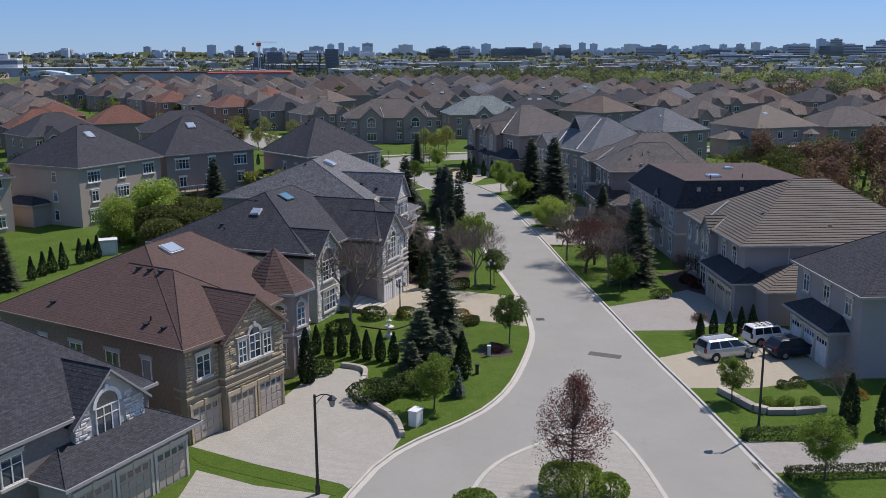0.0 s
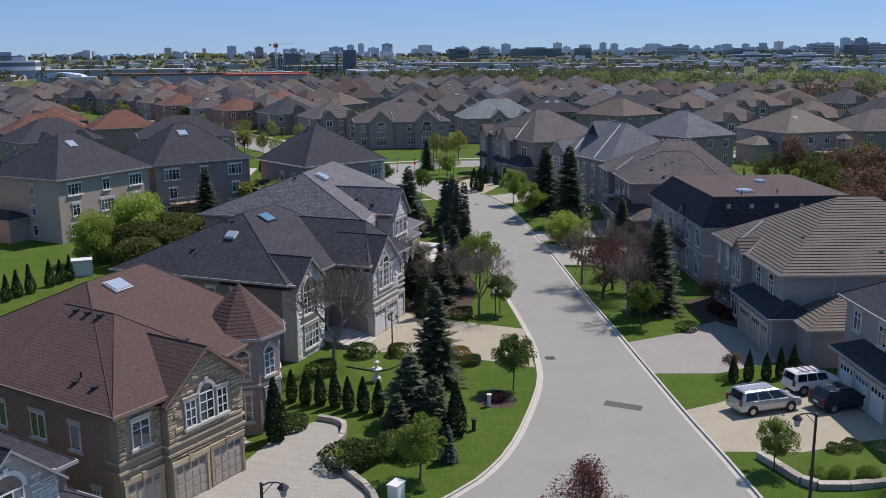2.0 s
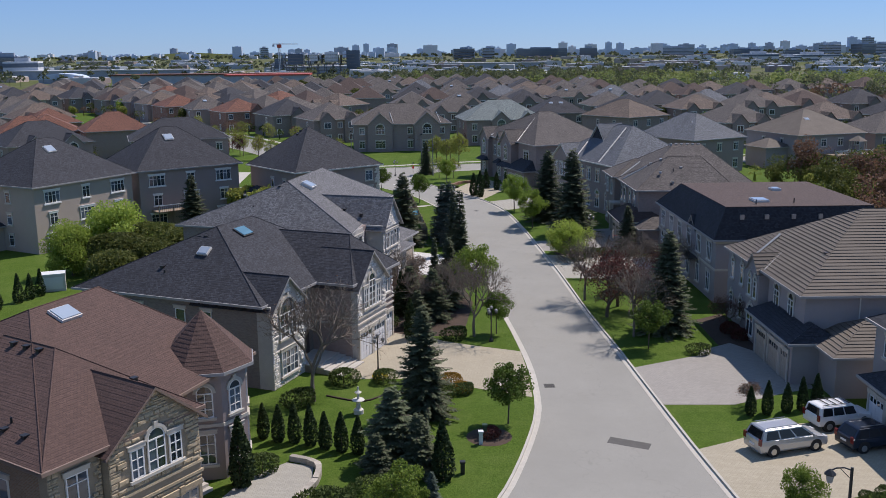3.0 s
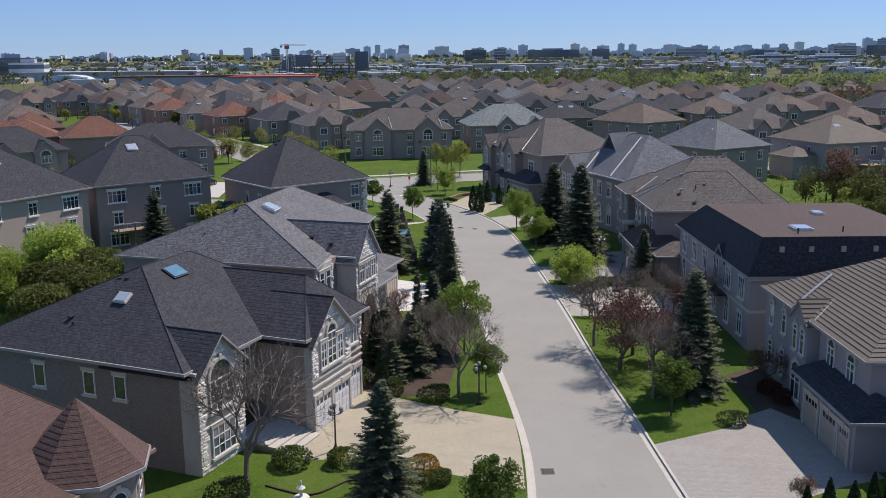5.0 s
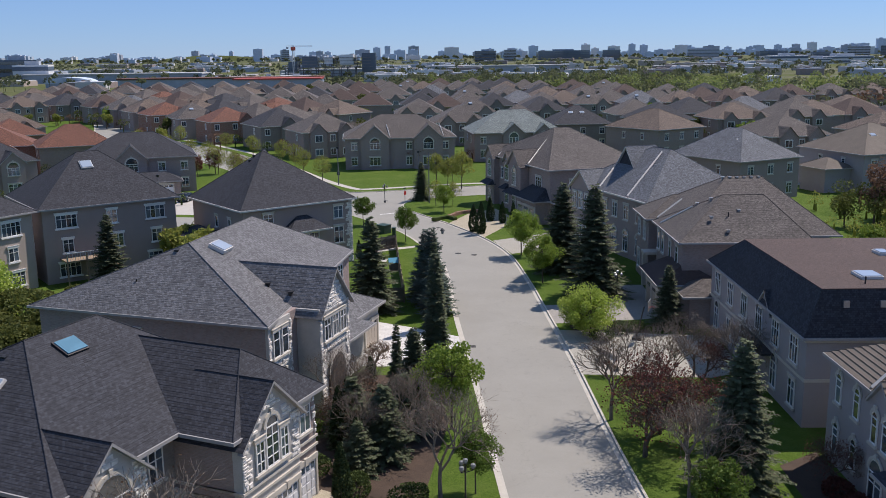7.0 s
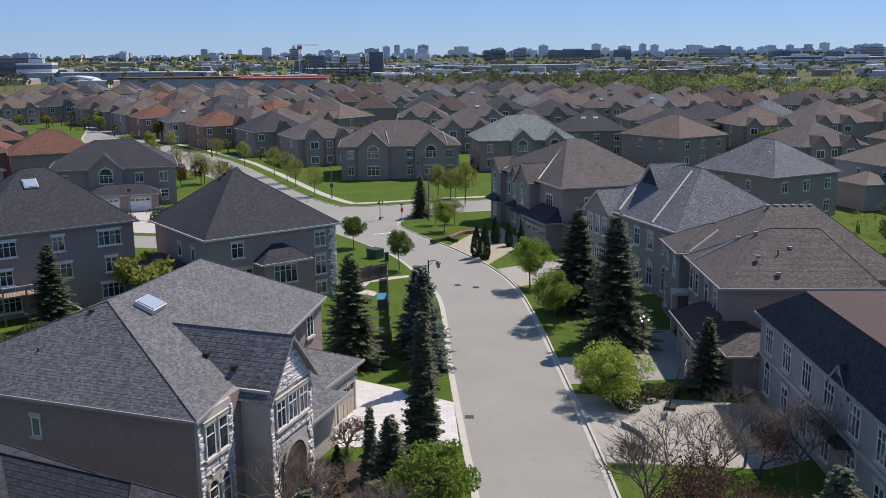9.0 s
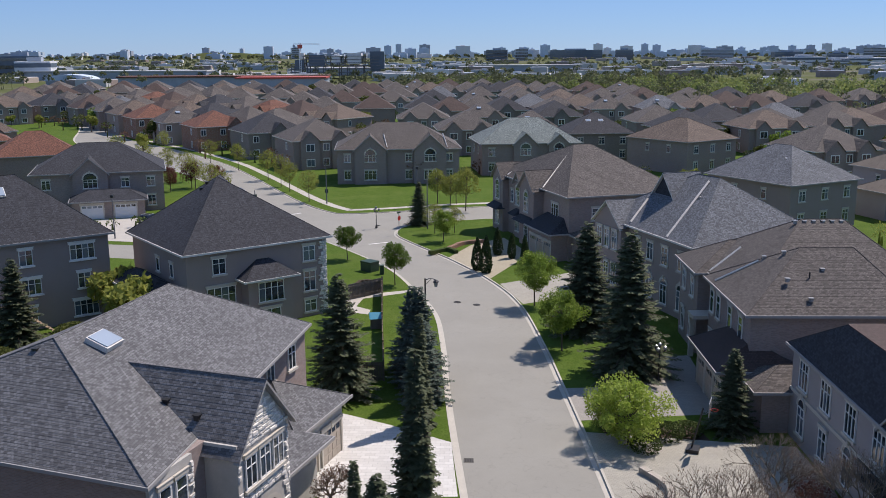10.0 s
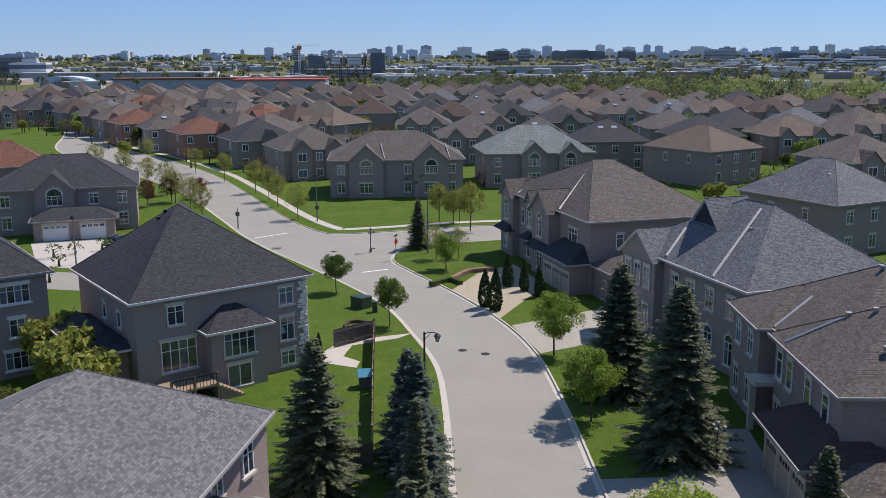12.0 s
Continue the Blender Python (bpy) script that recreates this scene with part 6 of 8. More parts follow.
def make_conifer(name, label, seed, h, r, mat="needle", levels=40, dens=12, base=0.04, category="spruce tree"):
    rng = random.Random(seed)
    t = thing(name, label, category)
    b = Builder()
    b.tube((0, 0, -0.05), (0, 0, h * 0.97), r * 0.07 + 0.05, 0.015, 7)
    c = Builder()
    for i in range(levels):
        f = (i + rng.uniform(-0.3, 0.3)) / levels
        zl = h * (base + (1 - base) * f)
        ln = r * (1 - f) ** 0.78 * rng.uniform(0.8, 1.12) + 0.1
        nb = max(4, int(dens * (1 - f * 0.5)))
        for j in range(nb):
            an = 2 * math.pi * (j + rng.random()) / nb
            l2 = ln * rng.uniform(0.68, 1.18)
            z = zl + rng.uniform(-0.9, 0.9) * h / levels
            d = Vector((math.cos(an), math.sin(an), 0))
            droop = -0.35 + 0.55 * f
            e = Vector((0, 0, z)) + d * l2 + Z * droop * l2
            if l2 > 0.6:
                b.tube((0, 0, z), e, 0.03, 0.01, 3)
            steps = max(3, int(l2 / 0.16))
            s = d.cross(Z)
            for k in range(steps):
                g_ = (k + 0.6) / steps
                p = Vector((0, 0, z)).lerp(e, g_) + Z * (-0.25 * l2 * (g_ - g_ * g_))
                w = (0.4 * (1.15 - g_) + 0.12) * (0.5 + 0.5 * min(1, l2))
                for sd in (-1, 1):
                    q = p + s * sd * w * rng.uniform(0.7, 1.3) + d * w * 0.7 - Z * w * rng.uniform(0.1, 0.5)
                    m_ = (p + q) / 2
                    n = Vector((rng.gauss(0, 0.3), rng.gauss(0, 0.3), 1)).cross(q - p).normalized() * w * 0.42
                    kk = len(c.v)
                    c.v += [p, m_ + n, q, m_ - n]
                    c.f.append((kk, kk + 1, kk + 2, kk + 3))
                    c.uv += [(0, 0), (1, 0), (1, 1), (0, 1)]
    part("trunk", b, "bark", t)
    part("crown", c, mat, t)
    return t


def make_shrub(name, label, seed, rx, ry, h, mat="hedge", n=1400, s=0.07, shape="dome", category="shrub"):
    rng = random.Random(seed)
    t = thing(name, label, category)
    c, st = Builder(), Builder()
    bumps = [(rng.uniform(0, 6.28), rng.uniform(0.1, 0.9), rng.uniform(0.05, 0.32)) for _ in range(9)]
    for i in range(n):
        an, f = rng.uniform(0, 2 * math.pi), rng.random()
        k = 0.88 - 0.4 * rng.random() ** 2.0
        for ba, bf, bs in bumps:
            k += bs * math.exp(-((f - bf) ** 2) * 12 - (1 - math.cos(an - ba)) * 2)
        if shape == "dome":
            zz = math.sin(f * math.pi / 2)
            rr = math.cos(f * math.pi / 2) ** 0.6
        elif shape == "column":
            zz = f
            rr = min(1, 2.2 * f + 0.6) * (1 - f) ** 0.62 * 1.12
        elif shape == "cone":
            zz, rr = f, (1 - f) ** 0.75
        else:
            zz, rr = f, 1.0
        if shape == "box":
            side = rng.choice((0, 0, 1, 2, 2))
            x, y = rng.uniform(-1, 1), rng.uniform(-1, 1)
            if side == 0:
                y = rng.choice((-1, 1))
            elif side == 1:
                x = rng.choice((-1, 1))
            else:
                zz = 1
            p = Vector((x * rx, y * ry, zz * h)) * rng.uniform(0.94, 1.03)
        else:
            p = Vector((math.cos(an) * rr * rx * k, math.sin(an) * rr * ry * k, zz * h * (0.85 + 0.15 * k)))
        leaf(c, p, s * rng.uniform(0.7, 1.5), rng)
    st.tube((0, 0, -0.05), (rng.uniform(-0.1, 0.1) * rx, rng.uniform(-0.1, 0.1) * ry, h * 0.7), 0.05, 0.015, 6)
    part("stem", st, "bark", t)
    part("foliage", c, mat, t)
    return t


def put_all(t, spots, z=LAWN_Z, seed=0, group=""):
    """The thing at the first spot and copies at the rest; a spot is x, y and a scale."""
    rng = random.Random(seed)
    if group:
        tagged(t, group=group)
    x, y, s = spots[0]
    made = [t]
    for (x1, y1, s1) in spots[1:]:
        c = copy_thing(t, pose(x1, y1, z, 0, 0, rng.uniform(0, 360)))
        c.scale = (s1, s1, s1 * rng.uniform(0.94, 1.08))
        made.append(c)
    t.matrix_basis = pose(x, y, z, 0, 0, rng.uniform(0, 360))
    t.scale = (s, s, s)
    return made


# island tree and shrubs
put_all(make_tree("maple_tree", "young maple with sparse dark red leaves on the island", 5, 7.3, 0.92, "leaf_red", 7500, 0.062, 0.4, r0=0.1, trunk=0.16, cone=0.85, lump_n=64), [(6.1, 50.6, 1.0)])
put_all(make_shrub("shrub", "loose yellow-green shrub under the island tree", 6, 1.5, 1.4, 2.2, "leaf_willow", 3200, 0.08), [(5.2, 50.1, 0.8), (6.5, 49.6, 0.85)])
put_all(make_shrub("shrub", "bright spring green shrub", 7, 1.0, 1.0, 1.3, "leaf_bright", 1800, 0.08), [(8.0, 49.6, 1.0), (0.2, 47.6, 1.1), (-5.2, 46.4, 1.2), (26.4, 59.8, 0.6), (24.6, 62.0, 0.6), (21.8, 62.4, 0.5), (23.0, 62.2, 0.55)])
# small round-headed street trees
rt = make_tree("young_tree", "small round-headed green tree on lawn", 11, 5.0, 1.05, "leaf_green", 4600, 0.12, 0.5, r0=0.07, trunk=0.36)
put_all(rt, [(5.4, 77.4, 0.84), (-1.7, 170.4, 0.9), (-8.6, 183.1, 0.9), (6.0, 97.6, 0.74), (18.4, 92.9, 0.84)], seed=2, group="small lawn trees")
gt = make_tree("young_tree", "full bright green tree beside the road", 12, 6.3, 1.0, "leaf_bright", 6000, 0.13, 0.5, r0=0.1, trunk=0.26)
put_all(gt, [(13.2, 161.6, 0.9), (14.5, 147.2, 0.86), (4.6, 107.0, 0.95), (-1.4, 63.0, 0.66), (19.6, 63.3, 0.5), (20.7, 51.0, 0.66), (3.2, 194.2, 0.7)], seed=3, group="bright green trees")
put_all(make_tree("willow_tree", "broad bright green shrub willow by the driveway", 13, 4.2, 1.15, "leaf_willow", 7000, 0.11, 0.55, r0=0.1, trunk=0.05), [(16.9, 127.6, 1.08), (15.9, 130.2, 0.72)])
put_all(make_tree("weeping_willow", "large weeping willow in fresh yellow-green leaf", 14, 7.5, 1.25, "leaf_willow", 11000, 0.2, 0.7, r0=0.22, trunk=0.06), [(-36.4, 125.5, 1.0), (-40.5, 122.0, 0.75)])
# bare trees
bt = make_tree("bare_tree", "bare spring tree with fine grey-brown twigs", 21, 7.6, 0.9, "leaf_brown", 700, 0.05, 0.25, "bark_pale", 6, 0.11, 0.24, 0.6, bare=True)
put_all(bt, [(-8.2, 82.0, 1.18), (4.0, 97.0, 0.95), (15.6, 108.4, 0.95), (17.9, 96.2, 0.88), (-2.4, 106.4, 0.8), (23.4, 117.0, 0.72), (26.2, 60.8, 0.5), (25.8, 114.5, 0.8), (1.6, 103.6, 0.72), (-0.6, 102.0, 0.6), (20.4, 112.0, 0.8)], seed=4, group="bare trees")
put_all(make_tree("plum_tree", "bushy tree with dark red spring leaves", 22, 5.6, 1.15, "leaf_red", 2100, 0.085, 0.4, "bark", 6, 0.1, 0.2, 0.6, bare=True), [(16.7, 102.4, 1.0), (18.4, 106.0, 0.95), (21.2, 105.4, 0.7), (26.6, 98.2, 0.5), (23.8, 115.4, 0.6)], seed=5, group="red-leaved trees")
# spruces
sp = make_conifer("spruce_tree", "dark green spruce with layered drooping branches", 31, 9.4, 3.1, "needle")
put_all(sp, [(-3.3, 136.6, 1.02), (-0.3, 79.2, 0.8), (17.2, 152.6, 1.15), (19.2, 141.6, 1.22), (21.0, 97.6, 0.95), (-33.0, 147.0, 0.85), (-45.2, 98.4, 0.6), (2.0, 110.0, 0.68), (24.2, 129.8, 0.62), (-0.8, 207.0, 0.7)], seed=6, group="dark spruces")
sb = make_conifer("spruce_tree", "blue-green spruce with dense branches", 32, 8.0, 2.35, "needle_blue")
put_all(sb, [(2.6, 138.4, 1.0), (3.0, 134.8, 0.85), (1.9, 141.8, 0.95), (0.3, 65.4, 0.3)], seed=7, group="blue-green spruces")
put_all(make_conifer("spruce_tree", "tall narrow dark spruce near the kerb", 33, 8.2, 1.15, "needle", 40, 11), [(3.4, 117.6, 1.22), (3.0, 130.6, 0.95), (0.6, 112.6, 0.7)], seed=19, group="narrow spruces")
put_all(make_conifer("juniper", "broad dark green juniper in a garden bed", 34, 5.0, 2.3, "needle", 26, 15, 0.02, "juniper"), [(-2.1, 71.6, 1.0), (-0.5, 70.2, 0.74), (-2.9, 69.2, 0.6), (0.4, 102.4, 0.95), (-1.8, 104.6, 0.95), (1.5, 106.2, 0.9), (-1.0, 100.2, 0.7)], seed=21, group="junipers")
# columnar cedars
cd = make_shrub("cedar", "narrow dark green columnar cedar", 41, 0.42, 0.42, 2.7, "cedar", 1500, 0.08, "column", "cedar")
put_all(cd, [(-9.6, 75.0, 0.95), (-8.6, 74.9, 0.95), (-7.5, 74.5, 1.0), (-6.5, 73.9, 0.95), (-5.4, 73.5, 1.0), (-4.3, 73.0, 0.95), (-10.7, 75.6, 0.9), (-10.8, 68.9, 1.5), (0.9, 69.3, 1.4), (22.0, 78.3, 0.8), (23.2, 78.4, 0.85), (24.6, 78.6, 0.85), (25.8, 79.0, 0.85), (27.0, 79.5, 0.9),
              (25.6, 58.4, 1.35), (27.4, 57.4, 1.3), (-2.8, 110.2, 1.0), (-1.4, 113.4, 1.1), (10.2, 186.0, 1.4), (12.0, 184.0, 1.2), (13.4, 181.5, 1.2), (8.6, 176.0, 1.6), (7.6, 177.6, 1.5), (-1.6, 96.4, 1.3), (-2.6, 104.0, 1.5), (-1.2, 101.0, 1.2), (-7.0, 160.8, 0.8), (-35.6, 206.6, 0.9), (-34.2, 208.0, 0.7)], seed=8, group="columnar cedars")
put_all(make_shrub("cedar", "narrow dark cedar in a back garden row", 42, 0.5, 0.5, 3.2, "cedar", 1300, 0.09, "column", "cedar"), [(-43.6, 104.4, 0.9), (-43.2, 106.0, 0.95), (-42.6, 107.6, 0.95), (-41.6, 110.4, 0.95), (-41.0, 111.8, 0.9), (-40.4, 113.0, 0.9), (-44.2, 102.6, 0.85)], seed=9, group="garden row cedars")
# shrubs and hedges
put_all(make_shrub("shrub", "low rounded dark green shrub", 51, 1.0, 0.9, 1.0, "hedge", 1500, 0.07), [(-5.5, 64.9, 1.45), (-9.9, 70.7, 1.0), (-4.6, 65.4, 0.9), (-0.9, 97.9, 0.95), (2.4, 96.4, 1.05), (22.3, 91.4, 0.85), (-3.4, 85.8, 0.9), (24.4, 66.0, 0.5), (25.6, 66.3, 0.55), (-6.4, 85.6, 1.1), (-9.0, 81.4, 1.1), (-3.0, 66.8, 1.2), (-2.0, 66.0, 1.0), (0.9, 82.6, 0.9), (2.6, 83.2, 0.8), (-4.2, 100.6, 1.2), (-3.8, 107, 1.2), (17.8, 126.6, 0.9), (19.6, 128.6, 1.0), (21.2, 129.2, 0.9)], seed=10, group="rounded shrubs")
put_all(make_shrub("shrub", "golden orange shrub at the driveway edge", 52, 0.9, 0.8, 0.9, "flower_orange", 1300, 0.06), [(1.7, 85.0, 1.0), (2.5, 83.6, 0.8), (28.6, 63.8, 0.8)], seed=11)
put_all(make_shrub("shrub", "small shrub covered in yellow blossom", 53, 0.5, 0.5, 0.6, "flower_yellow", 900, 0.05), [(-3.6, 86.6, 1.0)], seed=12)
put_all(make_shrub("shrub", "dark red low shrub in a mulch ring", 54, 0.8, 0.7, 0.6, "leaf_red", 1000, 0.06), [(4.0, 75.3, 1.0), (26.6, 97.2, 1.3), (27.0, 95.4, 1.2)], seed=13)
put_all(make_shrub("clipped_hedge", "low clipped box hedge along the driveway", 55, 3.6, 0.45, 0.6, "hedge", 3000, 0.06, "box", "hedge"), [(21.8, 57.1, 1.0), (22.0, 51.6, 0.9)], seed=14)
for ob in [o for o in scene.objects if o.name.startswith("clipped_hedge")]:
    ob.rotation_euler = (0, 0, radians(2))
put_all(make_shrub("thicket", "tall tangled olive-brown thicket behind the houses", 56, 2.4, 2.2, 4.2, "leaf_olive", 4200, 0.13), [(-28.5, 114.5, 1.2), (-31.5, 116.5, 1.3), (-28.0, 120.5, 1.3), (-34.6, 119.5, 1.3), (-31.5, 123.0, 1.3), (-29.0, 129.0, 1.0), (-31.8, 110.5, 1.2), (-25.0, 140.5, 0.8), (-26.5, 143.6, 0.8), (-22.5, 141.6, 0.7), (-29.0, 135.5, 0.9)], seed=15, group="back garden thicket")
put_all(make_tree("bare_shrub", "leafless pinkish-brown shrub with fine twigs", 57, 2.6, 1.25, "leaf_brown", 1500, 0.05, 0.14, "bark_pale", 5, 0.05, 0.12, 0.8, "shrub", bare=True), [(-3.4, 106.4, 1.1), (-2.2, 108.8, 1.2), (-1.0, 107.2, 1.0), (0.6, 106.4, 1.0), (-1.6, 118.6, 0.9), (17.4, 105.4, 0.9), (22.6, 79.8, 0.7), (19.6, 104.0, 1.1), (22.4, 104.6, 1.0), (16.6, 117.2, 0.6)], seed=20, group="bare shrubs")
# boulevard trees on the cross street
yt = make_tree("street_tree", "young street tree in yellow-green spring leaf", 61, 6.0, 0.95, "leaf_yellow", 2200, 0.13, 0.5, "bark", 4, 0.09, 0.3)
put_all(yt, [(6.2, 219.6, 1.2), (1.4, 226.4, 1.0), (3.6, 224.0, 0.9)], seed=16, group="street trees")
ot = make_tree("street_tree", "street tree in sparse yellow-olive spring leaf", 62, 6.4, 0.95, "leaf_yellow", 1500, 0.13, 0.5, "bark", 4, 0.09, 0.3)
put_all(ot, [(-35.5, 226.5, 0.9), (-40.0, 235.5, 0.9), (-45.5, 245.0, 0.95), (-50.0, 254.5, 0.95), (-56.5, 263.5, 1.0), (-66.0, 276.5, 1.0), (-21.0, 229.0, 0.9), (-26.5, 240.5, 0.9), (-29.5, 247.5, 0.9), (-34.0, 257.0, 0.9), (-44.0, 273.0, 0.9), (-54.0, 287.0, 0.9), (-72, 309, 0.9), (-78, 292, 1.0), (4.6, 226.2, 0.8), (1.8, 200.0, 0.7), (4.6, 200.4, 0.6)], seed=17, group="street trees")
put_all(make_tree("maple_tree", "red-leaved maple by a driveway", 63, 5.2, 1.1, "leaf_red", 2600, 0.12, 0.5, "bark", 4, 0.1, 0.24), [(-46.5, 246.0, 1.0), (-49.0, 241.0, 0.9), (-42.6, 250, 0.8)], seed=18)


# ---- street furniture ----
def street_lamp(x, y, rz, h=5.9):
    t = thing("street_lamp", "black street lamp with a lantern on a curved arm", "street lamp", pose(x, y, LAWN_Z, 0, 0, rz), "lantern street lamps")
    b = Builder()
    b.lathe([(0.14, 0), (0.14, 0.5), (0.09, 0.6), (0.07, h), (0.0, h + 0.02)], 10)
    part("pole", b, "black_metal", t)
    a = Builder()
    pts = [(0, 0, h - 0.15), (0.35, 0, h - 0.02), (0.7, 0, h - 0.05), (0.95, 0, h - 0.18)]
    for p, q in zip(pts, pts[1:]):
        a.tube(p, q, 0.035, 0.035, 6)
    a.tube((0, 0, h - 0.6), (0.5, 0, h - 0.08), 0.02, 0.02, 5)
    part("arm", a, "black_metal", t)
    l = Builder()
    l.lathe([(0.0, 0.12), (0.1, 0.05), (0.27, -0.12), (0.27, -0.16), (0.2, -0.16)], 8, (0.95, 0, h - 0.2))
    lan = part("lantern", l, "black_metal", t)
    gl = Builder()
    gl.lathe([(0.2, -0.16), (0.13, -0.55), (0.0, -0.57)], 8, (0.95, 0, h - 0.2))
    part("lantern_glass", gl, "lamp_glass", lan)


for x, y, rz in ((-8.3, 50.8, 10), (19.4, 57.8, 175), (2.6, 149.4, 5)):
    street_lamp(x, y, rz)


def garden_lamp(x, y, n=4, h=2.9):
    t = thing("garden_lamp", "ornate black garden lamp post with smoked glass lanterns", "garden lamp", pose(x, y, LAWN_Z), "garden lamps")
    b = Builder()
    b.lathe([(0.2, 0), (0.2, 0.15), (0.1, 0.3), (0.06, 0.5), (0.05, h - 0.5), (0.07, h - 0.4), (0.03, h)], 9)
    part("pole", b, "black_metal", t)
    spots = [(0, 0, h)] + [(0.42 * math.cos(2 * math.pi * i / (n - 1)), 0.42 * math.sin(2 * math.pi * i / (n - 1)), h - 0.3) for i in range(n - 1)]
    for p in spots:
        a = Builder()
        if p[0] or p[1]:
            a.tube((0, 0, h - 0.55), (p[0], p[1], p[2] - 0.1), 0.025, 0.025, 5)
        a.lathe([(0.05, -0.1), (0.1, 0.0), (0.12, 0.02)], 8, p)
        arm = part("arm", a, "black_metal", t)
        gl = Builder()
        gl.lathe([(0.1, 0.02), (0.15, 0.14), (0.13, 0.25), (0.0, 0.32)], 8, p)
        part("globe", gl, "lamp_glass", arm)


for x, y in ((-3.9, 87.8), (5.4, 95.4), (21.3, 139.6), (-7.0, 204.6)):
    garden_lamp(x, y)


def tall_pole(x, y, h, head=True, sign=None):
    t = thing("light_pole", "slim grey street light pole on the verge", "light pole", pose(x, y, LAWN_Z), "light poles")
    b = Builder()
    b.lathe([(0.11, 0), (0.06, h), (0, h)], 8)
    part("pole", b, "scaffold", t)
    if head:
        a = Builder()
        a.box(-0.2, 0.2, -0.2, 0.2, h, h + 0.35)
        part("lamp_head", a, "black_metal", t)
    if sign:
        s = Builder()
        s.box(-0.3, 0.3, -0.03, 0.0, 1.9, 2.5)
        part("sign_plate", s, sign, t)


for x, y, h, hd, sg in ((-17.6, 226.8, 7.0, True, "green_metal"), (-43.0, 196.6, 5.8, True, None), (-1.9, 223.6, 6.4, True, None), (0.6, 203.5, 8.6, False, None), (-28.6, 221.0, 3.2, False, "green_metal")):
    tall_pole(x, y, h, hd, sg)


def stop_sign(x, y, rz):
    t = thing("stop_sign", "stop sign on a thin post at the corner", "traffic sign", pose(x, y, LAWN_Z, 0, 0, rz))
    b = Builder()
    b.lathe([(0.04, 0), (0.04, 3.0), (0, 3.0)], 6)
    part("post", b, "scaffold", t)
    s = Builder()
    pts = [(0.38 * math.cos(math.pi / 8 + k * math.pi / 4), 0.38 * math.sin(math.pi / 8 + k * math.pi / 4)) for k in range(8)]
    s.face(*[(px, -0.05, 2.3 + pz) for px, pz in pts])
    s.face(*[(px, -0.04, 2.3 + pz) for px, pz in reversed(pts)])
    part("sign_plate", s, "sign_red", t)
    n = Builder()
    n.box(-0.4, 0.4, -0.02, 0.02, 3.0, 3.2)
    part("street_name_plate", n, "green_metal", t)


stop_sign(-3.3, 199.8, 60)


def box_thing(name, label, category, m, size, mat, lid=None):
    t = thing(name, label, category, m)
    x, y, z = size
    b = Builder()
    b.box(-x / 2, x / 2, -y / 2, y / 2, 0, z)
    part("body", b, mat, t)
    l = Builder()
    l.box(-x / 2 - 0.04, x / 2 + 0.04, -y / 2 - 0.04, y / 2 + 0.04, z, z + 0.1)
    part("lid", l, lid or mat, t)
    d = Builder()
    d.box(-x * 0.4, x * 0.4, -y / 2 - 0.02, -y / 2, z * 0.15, z * 0.85)
    part("panel", d, lid or mat, t)
    return t


box_thing("utility_cabinet", "white utility cabinet on the lawn corner", "utility box", pose(-2.7, 60.4, LAWN_Z, 0, 0, 60), (0.9, 0.6, 1.0), "white_plastic")
box_thing("utility_pedestal", "small white utility pedestal on the lawn", "utility box", pose(3.4, 74.2, LAWN_Z), (0.25, 0.25, 0.8), "white_plastic")
box_thing("utility_pedestal", "small dark green utility pedestal on the lawn", "utility box", pose(3.7, 75.0, LAWN_Z), (0.25, 0.25, 0.9), "green_metal")
box_thing("utility_pedestal", "small black utility pedestal on the lawn", "utility box", pose(2.1, 70.0, LAWN_Z), (0.25, 0.25, 0.7), "black_metal")
box_thing("transformer_box", "dark green transformer box on the lawn", "utility box", pose(-5.2, 177.2, LAWN_Z, 0, 0, -40), (1.7, 1.4, 1.1), "green_metal")
box_thing("utility_pedestal", "dark green pedestal beside the transformer", "utility box", pose(-3.6, 175.4, LAWN_Z), (0.5, 0.5, 1.0), "green_metal")
box_thing("garden_shed", "white plastic garden shed with flat lid", "shed", pose(-40.0, 115.4, LAWN_Z, 0, 0, 20), (2.4, 1.6, 1.8), "gutter_pale", "white_plastic")

# play house
t = thing("playhouse", "small dark playhouse with a light blue roof", "playhouse", pose(-2.3, 154.0, LAWN_Z, 0, 0, 10) @ Matrix.Diagonal((0.6, 0.6, 0.75, 1)))
b = Builder()
b.box(-0.8, 0.8, -0.8, 0.8, 0, 1.3)
part("wall", b, "wood_dark", t)
b = Builder()
b.face((-1, -1, 1.3), (1, -1, 1.3), (1, 0, 2.0), (-1, 0, 2.0))
b.face((1, 1, 1.3), (-1, 1, 1.3), (-1, 0, 2.0), (1, 0, 2.0))
b.face((-1, -1, 1.3), (-1, 0, 2.0), (-1, 1, 1.3))
b.face((1, -1, 1.3), (1, 1, 1.3), (1, 0, 2.0))
part("roof", b, "blue_roof", t)


